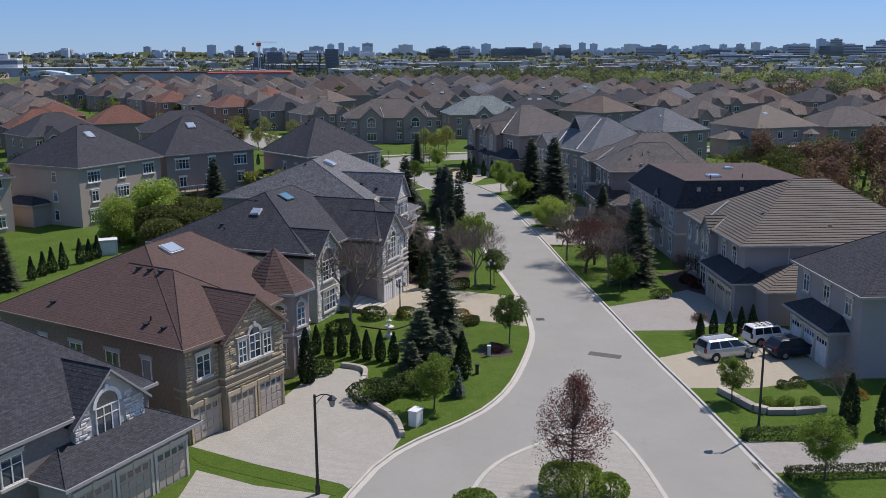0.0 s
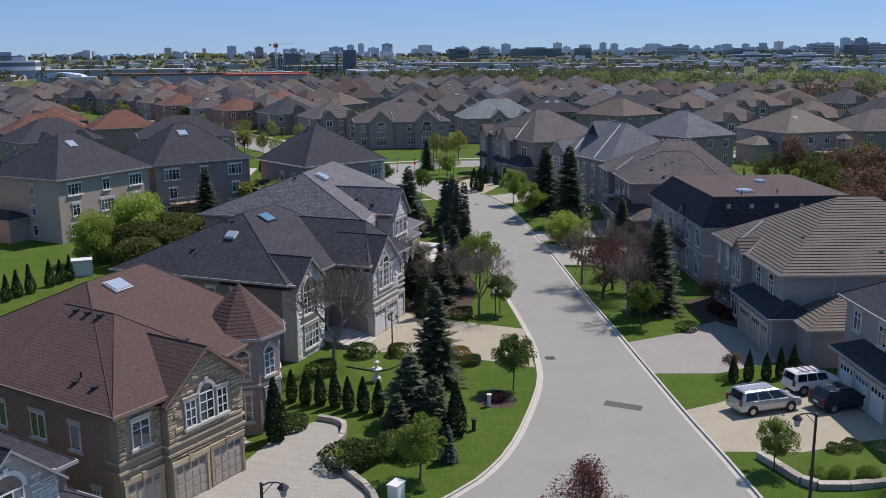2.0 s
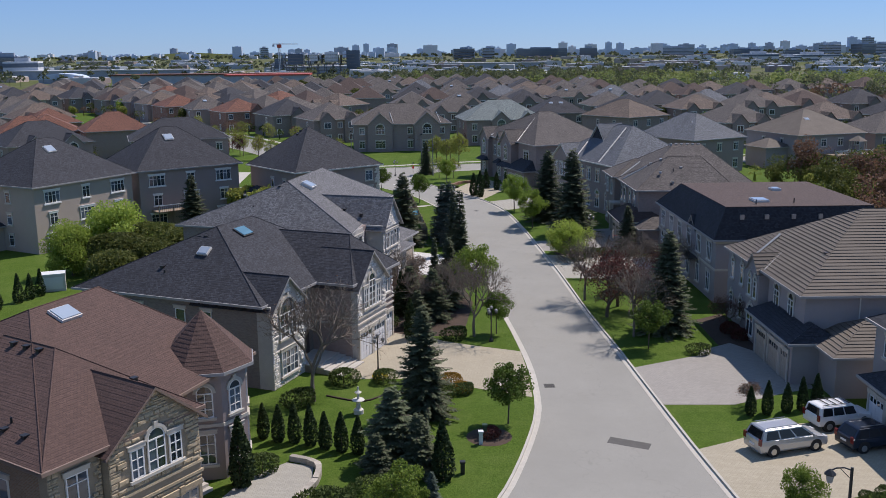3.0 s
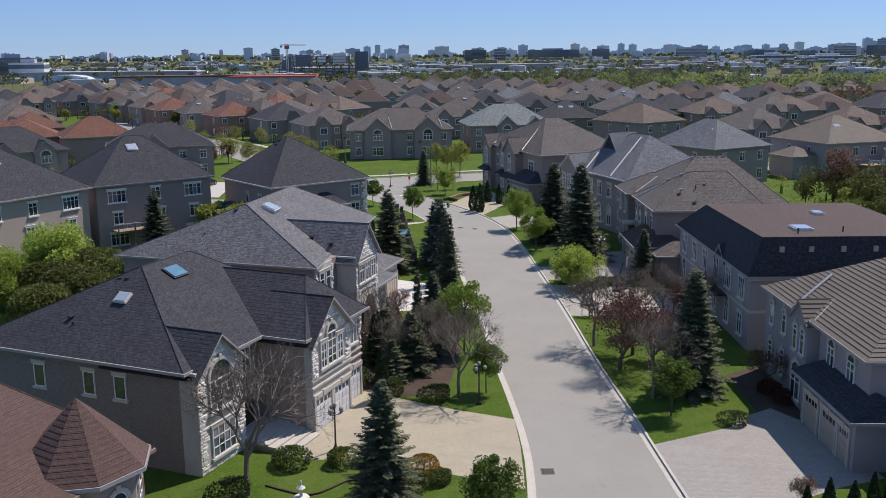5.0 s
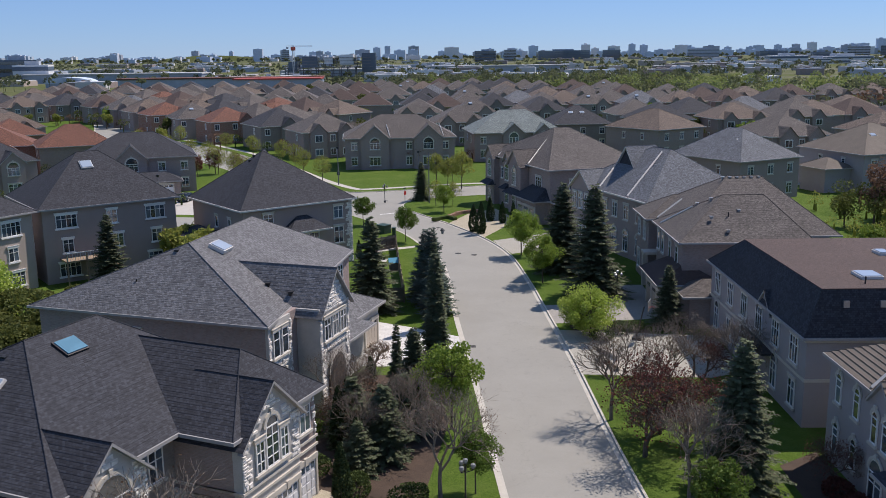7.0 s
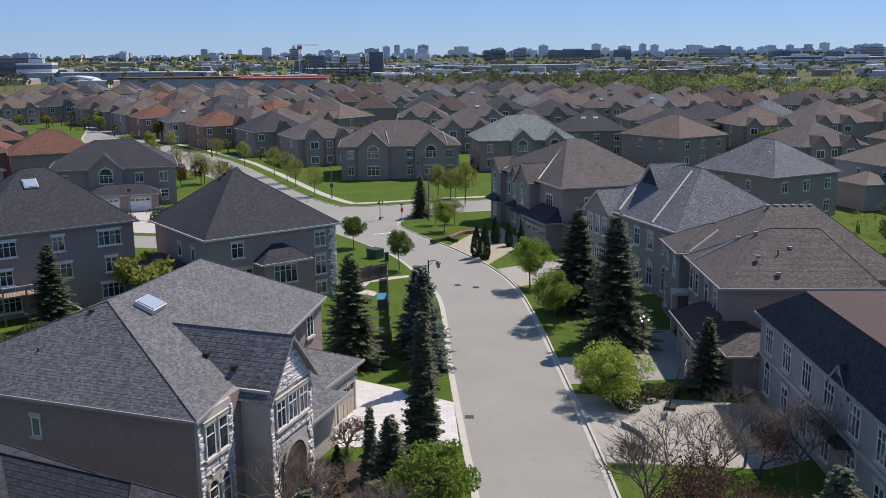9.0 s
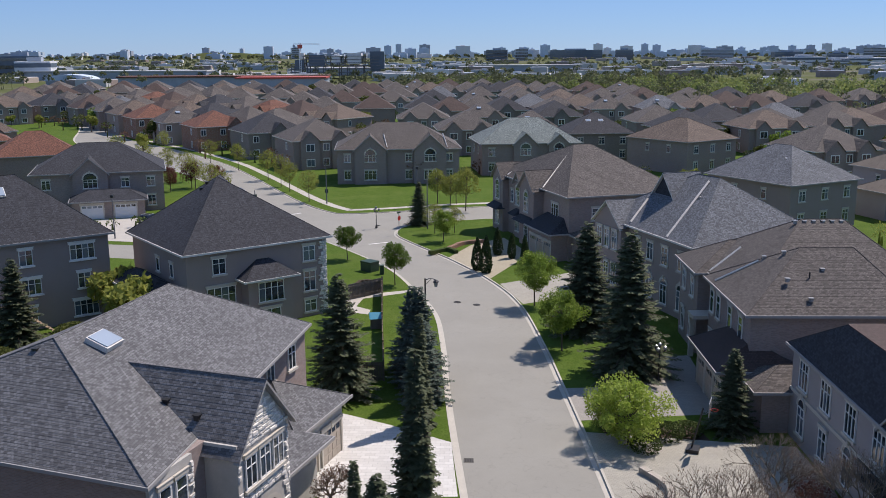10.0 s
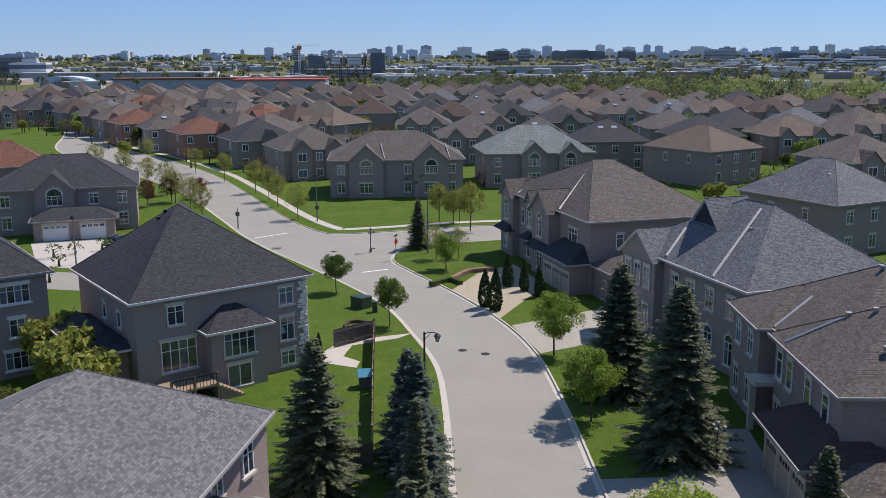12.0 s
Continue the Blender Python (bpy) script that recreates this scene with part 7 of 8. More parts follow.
def fence(pts, h, label, mat="wood", gap=0.14, slat=0.12):
    t = thing("fence", label, "fence", pose(0, 0, LAWN_Z))
    board, post = Builder(), Builder()
    board.box(0, slat, -0.015, 0.015, 0.05, h)
    post.box(-0.06, 0.06, -0.06, 0.06, 0, h + 0.15)
    bm_, pm = board.mesh("board", M[mat]), post.mesh("post", M[mat])
    for (x0, y0), (x1, y1) in zip(pts, pts[1:]):
        ln = math.hypot(x1 - x0, y1 - y0)
        an = math.degrees(math.atan2(y1 - y0, x1 - x0))
        m = pose(x0, y0, 0, 0, 0, an)
        for i in range(int(ln / gap)):
            place("board", bm_, t, m @ pose(i * gap, 0, 0))
        for i in range(int(ln / 2.4) + 1):
            place("post", pm, t, m @ pose(i * 2.4, 0, 0))
        r = Builder()
        r.box(0, ln, 0.02, 0.06, h * 0.8, h * 0.88)
        r.box(0, ln, 0.02, 0.06, h * 0.15, h * 0.23)
        part("rail", r, mat, t, "", m)
    return t


fence([(-0.3, 139.6), (-1.6, 153.0), (-2.8, 166.6)], 1.7, "weathered timber board fence along the side yard", "wood", 0.26, 0.24)
fence([(-2.8, 166.8), (-6.2, 163.6)], 1.7, "dark timber fence panel with gate", "wood_dark", 0.2, 0.18)
fence([(-0.3, 139.5), (-3.6, 139.2)], 1.6, "short dark timber fence panel", "wood_dark", 0.2, 0.18)


def edging(pts, h, w, mat, name, label, step=0.55):
    """A low garden wall of single blocks."""
    t = thing(name, label, "garden wall", pose(0, 0, LAWN_Z))
    rng = random.Random(len(pts))
    line = smooth_line(pts, step)
    meshes = []
    for k in range(4):
        b = Builder()
        b.box(0.01, 0.99, -0.5 + rng.uniform(-0.08, 0.05), 0.5 + rng.uniform(-0.05, 0.08), 0, 1 + rng.uniform(-0.12, 0.08))
        meshes.append(b.mesh("block", M[mat]))
    for (x0, y0), (x1, y1) in zip(line, line[1:]):
        ln = math.hypot(x1 - x0, y1 - y0)
        m = pose(x0, y0, 0, 0, 0, math.degrees(math.atan2(y1 - y0, x1 - x0))) @ Matrix.Diagonal((ln, w, h, 1))
        place("block", rng.choice(meshes), t, m)
    return t


edging([(-3.6, 58.3), (-4.2, 61.2), (-5.9, 64.0), (-7.2, 66.2), (-6.5, 69.0), (-6.7, 71.2), (-8.4, 72.2)], 0.4, 0.35, "rock", "garden_edging", "low curved stone edging round the planting bed")
edging([(19.4, 65.2), (20.0, 63.4), (20.6, 61.6), (21.2, 61.0)], 0.45, 0.5, "rock", "rock_wall", "low wall of pale landscape rocks", 1.1)
edging([(21.2, 61.0), (23.0, 60.9), (25.4, 61.3)], 0.4, 0.45, "rock", "rock_wall", "low wall of pale landscape rocks", 1.2)
edging([(-7.4, 83.0), (-4.6, 81.8), (-2.4, 83.6), (-0.6, 81.6)], 0.1, 0.12, "soil", "garden_edging", "wavy low dark edging in the front garden")
edging([(-5.9, 169.6), (-4.6, 168.8), (-3.6, 169.8), (-4.2, 171.4), (-5.6, 171.4), (-6.0, 169.9)], 0.3, 0.3, "soil", "garden_ring", "low ring of dark stones round a flower bed", 0.4)
edging([(4.0, 188.6), (6.0, 192.4), (9.0, 193.6)], 0.5, 0.5, "brick_red", "brick_planter", "low red-brown brick planter by the driveway", 0.5)
edging([(1.6, 186.0), (3.8, 188.2), (5.0, 186.6)], 0.5, 0.5, "hedge", "low_hedge", "low dark clipped hedge edging", 0.5)
edging([(17.6, 118.2), (18.2, 121.0), (17.0, 123.5)], 0.4, 0.4, "rock", "rock_wall", "low wall of pale landscape rocks", 0.8)
mulch = Builder()
mulch.lathe([(1.5, 0.004), (0.9, 0.05), (0, 0.07)], 16, (4.0, 75.3, LAWN_Z))
tagged(part("mulch_ring", mulch, "soil"), "dark mulch ring on the lawn", "flower bed", kind="structure")
for bed_no, poly in enumerate(([(-4.4, 98.6), (-1.0, 97.2), (3.0, 97.0), (4.4, 108), (3.2, 118), (-4.0, 117.6)], [(15.4, 131.0), (16.0, 125.5), (22.5, 128), (22, 131)], [(24.4, 91), (27.6, 92), (27.6, 103), (24.6, 101)])):
    bed = Builder()
    fill(bed, poly, LAWN_Z + 0.008)
    tagged(part("planting_bed_%d" % (bed_no + 1), bed, "soil"), "dark soil planting bed under shrubs and trees", "flower bed", kind="structure")


def statue(x, y):
    b = Builder()
    b.lathe([(0.35, 0), (0.35, 0.3), (0.2, 0.4), (0.12, 0.8), (0.45, 1.0), (0.4, 1.05), (0.1, 1.08), (0.08, 1.4), (0.25, 1.55), (0.05, 1.7), (0.06, 1.95), (0, 2.0)], 12)
    tagged(part("garden_statue", b, "statue", None, "", pose(x, y, LAWN_Z)), "pale stone garden fountain statue", "statue")


statue(-4.8, 79.6)

# basketball hoop
t = thing("basketball_hoop", "free-standing basketball hoop by the driveway", "basketball hoop", pose(21.0, 126.6, LAWN_Z, 0, 0, 70))
b = Builder()
b.box(-0.5, 0.5, -0.3, 0.5, 0, 0.25)
part("base", b, "black_metal", t)
b = Builder()
b.tube((0, 0.2, 0.2), (0, -0.4, 3.0), 0.06, 0.05, 6)
part("pole", b, "black_metal", t)
b = Builder()
b.box(-0.7, 0.7, -0.85, -0.8, 2.7, 3.6)
part("backboard", b, "lamp_glass", t)
b = Builder()
for k in range(10):
    a0, a1 = 2 * math.pi * k / 10, 2 * math.pi * (k + 1) / 10
    b.tube((0.23 * math.cos(a0), -1.1 + 0.23 * math.sin(a0), 3.0), (0.23 * math.cos(a1), -1.1 + 0.23 * math.sin(a1), 3.0), 0.015, 0.015, 4)
part("rim", b, "sign_red", t)


# ---- cars ----
def car(label, x, y, rz, ln, wd, ht, paint, style="van", rack=False):
    t = thing("car", label, "car", pose(x, y, DZ, 0, 0, rz))
    hw = wd / 2
    b, gl = Builder(), Builder()
    low, belt = 0.3, ht * 0.6
    if style == "van":
        low_prof = [(-0.5, 0.42, belt), (-0.49, low, belt + 0.04), (-0.3, low, belt + 0.04), (0.3, low, belt), (0.42, low, belt - 0.12), (0.485, low, belt - 0.28), (0.5, 0.42, belt - 0.42)]
        roof = [(-0.485, -0.43), (0.31, 0.12)]
    elif style == "box":
        low_prof = [(-0.5, 0.5, belt), (-0.49, low + 0.1, belt + 0.03), (-0.3, low + 0.1, belt + 0.03), (0.18, low + 0.1, belt), (0.4, low + 0.1, belt - 0.06), (0.49, low + 0.1, belt - 0.12), (0.5, 0.5, belt - 0.3)]
        roof = [(-0.48, -0.45), (0.22, 0.15)]
    else:
        low_prof = [(-0.5, 0.45, belt), (-0.49, low, belt + 0.03), (-0.3, low, belt + 0.03), (0.18, low, belt), (0.4, low, belt - 0.1), (0.485, low, belt - 0.2), (0.5, 0.45, belt - 0.35)]
        roof = [(-0.475, -0.38), (0.24, 0.08)]
    st = []
    for f, z0, z1 in low_prof:
        w = hw * (0.88 if abs(f) > 0.495 else 0.96 if abs(f) > 0.48 else 1.0)
        zm = z0 + (z1 - z0) * 0.62
        st.append([(f * ln, w * 0.93, z0), (f * ln, w, z0 + 0.12), (f * ln, w * 1.0, zm), (f * ln, w * 0.955, z1 - 0.03), (f * ln, w * 0.86, z1)])
    for sa, sb_ in zip(st, st[1:]):
        for s in (-1, 1):
            for k in range(4):
                q = [(x_, s * y_, z_) for x_, y_, z_ in (sa[k], sb_[k], sb_[k + 1], sa[k + 1])]
                b.face(*(q if s < 0 else q[::-1]))
        fl = lambda p: (p[0], -p[1], p[2])
        b.face(fl(sa[4]), fl(sb_[4]), sb_[4], sa[4])
        b.face(sa[0], sb_[0], fl(sb_[0]), fl(sa[0]))
    for q, s in ((st[0], -1), (st[-1], 1)):
        ring = [(x_, -y_, z_) for x_, y_, z_ in q] + q[::-1]
        b.face(*(ring if s > 0 else ring[::-1]))
    body = part("body", b, paint, t)
    (r0, r1), (f0, f1) = roof
    zb = belt - 0.01
    rw = hw * 0.76
    lowc = [(r0 * ln, -hw * 0.93, zb), (f0 * ln, -hw * 0.93, zb), (f0 * ln, hw * 0.93, zb), (r0 * ln, hw * 0.93, zb)]
    upc = [(r1 * ln, -rw, ht - 0.07), (f1 * ln, -rw, ht - 0.07), (f1 * ln, rw, ht - 0.07), (r1 * ln, rw, ht - 0.07)]
    top = [(r1 * ln + 0.16, -rw * 0.82, ht), (f1 * ln - 0.22, -rw * 0.82, ht), (f1 * ln - 0.22, rw * 0.82, ht), (r1 * ln + 0.16, rw * 0.82, ht)]
    rf = Builder()
    for k in range(4):
        j = (k + 1) % 4
        rf.face(lowc[k], lowc[j], upc[j], upc[k])
        rf.face(upc[k], upc[j], top[j], top[k])
    rf.face(*top)
    part("cabin", rf, paint, t)

    def pane(k, u0, u1, v0, v1, nm):
        j = (k + 1) % 4
        a, b_, c, d = (Vector(v) for v in (lowc[k], lowc[j], upc[j], upc[k]))
        nr = (b_ - a).cross(d - a).normalized() * 0.012
        at = lambda u, v: tuple(a.lerp(b_, u).lerp(d.lerp(c, u), v) + nr)
        g_ = Builder()
        g_.face(at(u0, v0), at(u1, v0), at(u1, v1), at(u0, v1))
        part(nm, g_, "car_glass", t)

    for k in (0, 2):
        for u0, u1 in ((0.07, 0.33), (0.36, 0.63), (0.66, 0.94)):
            pane(k, u0 if k == 0 else 1 - u1, u1 if k == 0 else 1 - u0, 0.1, 0.9, "side_window")
    pane(1, 0.05, 0.95, 0.06, 0.94, "windscreen")
    pane(3, 0.1, 0.9, 0.15, 0.9, "rear_window")
    for f in (-0.31, 0.31):
        for s in (-1, 1):
            a_ = Builder()
            a_.tube((f * ln, s * (hw - 0.25), 0.38), (f * ln, s * (hw + 0.004), 0.38), 0.42, 0.42, 18, True)
            part("wheel_arch", a_, "tyre", t)
    wr = 0.36 if style == "box" else 0.33
    for f in (-0.31, 0.31):
        for s in (-1, 1):
            w = Builder()
            w.tube((f * ln, s * (hw - 0.2), wr), (f * ln, s * (hw + 0.01), wr), wr, wr, 16, True)
            wh = part("wheel", w, "tyre", t)
            r = Builder()
            r.tube((f * ln, s * (hw + 0.01), wr), (f * ln, s * (hw + 0.02), wr), wr * 0.62, wr * 0.6, 12, True)
            part("rim", r, "rim", wh)
    for s in (-1, 1):
        h_ = Builder()
        h_.box(ln * 0.47, ln * 0.493, s * hw * 0.66 - 0.2, s * hw * 0.66 + 0.2, belt - 0.4, belt - 0.22)
        part("headlight", h_, "clear_lamp", t)
        r = Builder()
        r.box(-ln * 0.505, -ln * 0.485, s * hw * 0.82 - 0.12, s * hw * 0.82 + 0.12, belt - 0.25, belt + 0.15)
        part("tail_light", r, "red_lamp", t)
        m_ = Builder()
        m_.box(f0 * ln * 0.8, f0 * ln * 0.8 + 0.15, s * (hw + 0.1) - 0.1, s * (hw + 0.1) + 0.1, zb, zb + 0.16)
        part("mirror", m_, paint, t)
        q = Builder()
        q.tube((r1 * ln * 0.9, s * rw * 0.85, ht + 0.06), (f1 * ln * 0.5, s * rw * 0.85, ht + 0.06), 0.025, 0.025, 5)
        part("roof_rail", q, "black_metal" if rack else "galv", t)
    bp = Builder()
    bp.box(-ln * 0.507, -ln * 0.49, -0.25, 0.25, 0.62, 0.75)
    part("plate_bar", bp, "white_plastic", t)
    if rack:
        for k in range(4):
            q = Builder()
            xx = r1 * ln + (0.25 + k * 0.2) * (f1 - r1) * ln
            q.box(xx, xx + 0.06, -rw * 0.9, rw * 0.9, ht + 0.05, ht + 0.1)
            part("rack_bar", q, "black_metal", t)


car("silver minivan parked on the tan driveway", 22.4, 72.9, 16, 4.9, 1.9, 1.74, "car_silver", "van")
car("white boxy four-wheel drive with roof rack, parked", 27.2, 76.4, 14, 4.2, 1.8, 1.68, "car_white", "box", True)
car("dark blue sport utility car parked near the garage", 28.0, 73.1, 14, 4.4, 1.82, 1.58, "car_navy", "suv")
car("dark car parked on a concrete driveway", -42.0, 208.6, 78, 4.6, 1.85, 1.45, "car_navy", "suv")


# ---- houses of the second and third streets ----
plain_house((-18.9, 250.4), 5.5, 24.0, 17, "sh_taupe", "brick_grey", "brown brick house with two front gables and taupe roof", 6.8, 4.6, ((3.4, 6.2), (15.0, 6.4)), flash=True)
plain_house((9.6, 263.0), 8, 21.0, 16, "sh_green", "brick_grey", "brick house with pale green shingle roof and front gables", 6.6, 4.8, ((6.6, 5.0), (14.0, 4.4)))
plain_house((51.6, 199.6), 30, 14.0, 16, "sh_blue", "stucco_taupe", "grey-blue hip-roofed house with roof skylight", 6.9, 4.7, (), sky=1)
deck_house = plain_house((75.6, 208.6), 18, 17.0, 17, "tile", "stucco_grey", "large grey house with pale tile hip roof and rear deck", 6.8, 4.6, (), sky=1)
deck_house.walls(-5.4, 0.3, 3.0, 9.5, 0, 4.2)
deck_house.hip(-5.4, 0.3, 3.0, 9.5, 4.25, pitch=0.5)
dk = Builder()
dk.box(6.0, 16.0, -4.2, 0, 2.6, 2.8)
part("deck", dk, "wood", deck_house.t, "raised timber deck at the back")
for x in (6.2, 9.4, 12.6, 15.8):
    dk = Builder()
    dk.box(x - 0.12, x + 0.12, -4.1, -3.86, 0, 3.9)
    part("deck_post", dk, "trim", deck_house.t)
dk = Builder()
dk.box(6.0, 16.0, -4.08, -4.0, 3.6, 3.72)
for k in range(38):
    dk.box(6.2 + k * 0.26, 6.24 + k * 0.26, -4.06, -4.02, 2.8, 3.6)
part("railing", dk, "white", deck_house.t)
dk = Builder()
for k in range(6):
    a0, a1 = math.pi * k / 3, math.pi * (k + 1) / 3
    dk.face((13.2 + 2 * math.cos(a0), -2.2 + 2 * math.sin(a0), 5.4), (13.2 + 2 * math.cos(a1), -2.2 + 2 * math.sin(a1), 5.4), (13.2, -2.2, 6.5))
part("gazebo_roof", dk, "tile", deck_house.t, "six-sided gazebo roof over the deck")
for k in range(6):
    dk = Builder()
    dk.tube((13.2 + 1.7 * math.cos(math.pi * k / 3), -2.2 + 1.7 * math.sin(math.pi * k / 3), 2.8), (13.2 + 1.7 * math.cos(math.pi * k / 3), -2.2 + 1.7 * math.sin(math.pi * k / 3), 5.5), 0.08, 0.08, 6)
    part("gazebo_post", dk, "trim", deck_house.t)
plain_house((95.0, 216.0), 8, 18.0, 15, "sh_taupe", "stucco_taupe", "long taupe house behind bare trees", 6.4, 4.2, ())
plain_house((52.0, 262.6), 36, 15.5, 17, "sh_tan", "brick_grey", "brown brick house with tan-brown hip roof", 6.9, 4.2, ())
plain_house((30.5, 287.0), 6, 15.0, 15, "sh_dark", "brick_dark", "dark hip-roofed house with skylights", 6.6, 4.4, (), sky=2)
plain_house((-62.6, 214.6), 19, 20.0, 15, "sh_dark", "brick_grey", "brick house with charcoal roof and wide garage", 6.6, 4.2, ((6.0, 5.4),))
plain_house((-84.0, 205.0), 42, 17.0, 14, "sh_dark", "stucco_taupe", "taupe house with charcoal roof and arched windows", 6.6, 4.4, ((3.0, 4.2), (10.5, 4.2)))
plain_house((-100.0, 178.0), 48, 17.0, 14, "sh_dark", "stucco_beige", "beige house with charcoal hip roof", 6.6, 4.4, ((9.0, 4.2),))
plain_house((-112.0, 150.0), 50, 17.0, 14, "sh_taupe", "stucco_beige", "beige house with taupe hip roof", 6.6, 4.4, ())
plain_house((-96.0, 226.0), 32, 15.0, 13, "sh_red", "brick_red", "brick house with red-brown roof", 6.6, 4.2, ((8.0, 4.4),))
plain_house((-112.0, 240.0), 38, 15.0, 13, "sh_taupe", "brick_grey", "brick house with taupe roof and gable", 6.6, 4.2, ((3.0, 4.4),))
plain_house((-74.0, 258.0), 208, 15.0, 13, "sh_red", "brick_grey", "brick house with red-brown hip roof", 6.6, 4.2, ())
plain_house((-128.0, 205.0), 42, 15.0, 13, "sh_red", "brick_grey", "brick house with weathered red roof", 6.6, 4.2, ())
plain_house((-82.0, 108.0), 50, 14.0, 13, "sh_red", "stucco_beige", "beige house with red-brown roof", 6.4, 4.2, ())


def low_garage(x, y, rz, w=9.0):
    """A wide low garage in front of a far house."""
    h = House("garage", "low double garage with dark roof", (x, y), rz, roof="sh_dark", wall="brick_grey")
    h.walls(0, w, 0, 5, 0, 2.8)
    h.hip(0, w, 0, 5, 2.85, pitch=0.5)
    h.garage(w * 0.27, 0, 0, 3.2, 2.2, "garage_white")
    h.garage(w * 0.73, 0, 0, 3.2, 2.2, "garage_white")


low_garage(-54.8, 210.6, 20, 10.8)

# templates for the rows further off: body, roof, gables and windows in single parts
ROOFS = ["sh_taupe", "sh_dark", "sh_umber", "sh_taupe", "sh_tan", "sh_red", "sh_blue"]
WALLS = ["brick_grey", "brick_dark", "brick_grey", "stucco_taupe", "brick_grey", "brick_red", "stucco_grey"]


def far_template(k, w, d, eave, rise, gables):
    t = thing("house", "two-storey house with %s hip roof" % ("taupe", "charcoal", "dark brown", "grey-brown", "tan", "red-brown", "blue-grey")[k % 7], "house", None, "far rows of houses")
    wl = Builder()
    wl.prism([(0, 0), (w, 0), (w, d), (0, d)], 0, eave)
    rf = Builder()
    kk = min(w, d) * 0.46
    pl, hips = hip_planes(-0.4, w + 0.4, -0.4, d + 0.4, eave, None, 0.5, ((kk, d / 2), (w - kk, d / 2), rise) if w >= d else ((w / 2, kk), (w / 2, d - kk), rise))
    for q in pl:
        courses(rf, q, 0.6, 0.008, 13)
    fs = Builder()
    fs.prism([(-0.45, -0.45), (w + 0.45, -0.45), (w + 0.45, d + 0.45), (-0.45, d + 0.45)], eave - 0.18, eave - 0.01, True)
    for a0, gw in gables:
        wl.prism([(a0, -0.9), (a0 + gw, -0.9), (a0 + gw, 1), (a0, 1)], 0, eave)
        gr = gw * 0.5
        wl.face((a0, -0.9, eave), (a0 + gw, -0.9, eave), (a0 + gw / 2, -0.9, eave + gr))
        courses(rf, ((a0 - 0.2, 5.5, eave - 0.2), (a0 - 0.2, -1.2, eave - 0.2), (a0 + gw / 2, -1.2, eave + gr), (a0 + gw / 2, 5.5, eave + gr)), 0.6, 0.03)
        courses(rf, ((a0 + gw + 0.2, -1.2, eave - 0.2), (a0 + gw + 0.2, 5.5, eave - 0.2), (a0 + gw / 2, 5.5, eave + gr), (a0 + gw / 2, -1.2, eave + gr)), 0.6, 0.03)
    part("wall", wl, WALLS[k % 7], t)
    part("roof", rf, ROOFS[k % 7], t)
    part("fascia", fs, "gutter_pale", t)
    spots = [(a0 + gw / 2, -0.92, 0, 1.8) for a0, gw in gables] + [(w * f, -0.02, 0, 1.3) for f in (0.12, 0.5, 0.88) if not any(a0 - 0.7 < w * f < a0 + gw + 0.7 for a0, gw in gables)] + [(0, d * 0.35, -90, 1.0), (w, d * 0.35, 90, 1.0)]
    for a, b_, an, ww in spots:
        for z in (0.9, eave - 2.3):
            key = ("far", ww)
            if key not in WIN:
                f_ = Builder()
                pan = plate(f_, [-ww / 2 - 0.1, -ww / 2 + 0.06, -0.04, 0.04, ww / 2 - 0.06, ww / 2 + 0.1], [-0.1, 0.05, 1.45, 1.65], -0.07, 0.0, True)
                me = f_.mesh("window", M["white"], False, True)
                me.materials.append(M["glass"])
                for q in pan:
                    me.polygons[q].material_index = 1
                WIN[key] = me
            place("window", WIN[key], t, pose(a, b_, z, 0, 0, an))
    if k % 3 == 0:
        sk = Builder()
        sk.box(-0.6, 0.6, -0.45, 0.45, -0.1, 0.15)
        part("skylight", sk, "glass_pale", t, "", pose(w * 0.4, d * 0.28, eave + rise * 0.62, 28))
    g_ = Builder()
    g_.box(w * 0.6, w * 0.95, -0.05, 0, 0.1, 2.3)
    part("garage_door", g_, "garage_beige", t)
    return t


FAR = [far_template(0, 15, 16, 6.5, 4.3, ((1.5, 4.2), (8.6, 4.0))), far_template(1, 15, 16, 6.5, 4.4, ((5.5, 4.6),)), far_template(2, 14, 14, 6.5, 4.4, ((2.0, 4.4),)), far_template(3, 13, 13, 6.5, 4.2, ((7.5, 4.2),)),
       far_template(4, 15, 15, 6.5, 4.0, ((1.5, 3.8), (9.8, 3.8))), far_template(5, 14, 15, 6.5, 3.8, ((8.0, 4.6),)), far_template(6, 14, 13, 6.5, 4.2, ((2.0, 4.2), (8.4, 4.0)))]
used = set()
row_rng = random.Random(17)


def put_far(k, x, y, rz):
    t = FAR[k]
    m = pose(x, y, -0.02, 0, 0, rz)
    if k not in used:
        used.add(k)
        t.matrix_basis = m
        return t
    return copy_thing(t, m)


def row(x0, y0, x1, y1, face, kinds, gap=16.5, jitter=0.8):
    """Houses along a line, all fronts looking the way of face (degrees of the front wall)."""
    ln = math.hypot(x1 - x0, y1 - y0)
    n = max(1, int(ln / gap))
    for i in range(n):
        f = (i + 0.3) / n
        put_far(kinds[i % len(kinds)] if i < 40 else 0, x0 + (x1 - x0) * f + row_rng.uniform(-jitter, jitter), y0 + (y1 - y0) * f + row_rng.uniform(-jitter, jitter), face + row_rng.uniform(-3, 3))


# north side of the cross street, going off to the west
for k, x, y, rz in ((0, -31.5, 272.5, 26), (1, -46, 293, 30), (5, -64, 312, 32), (3, -78, 328, 32), (5, -92, 346, 34), (4, -104, 364, 34), (0, -117, 381, 34), (2, -131, 398, 36)):
    put_far(k, x, y, rz)
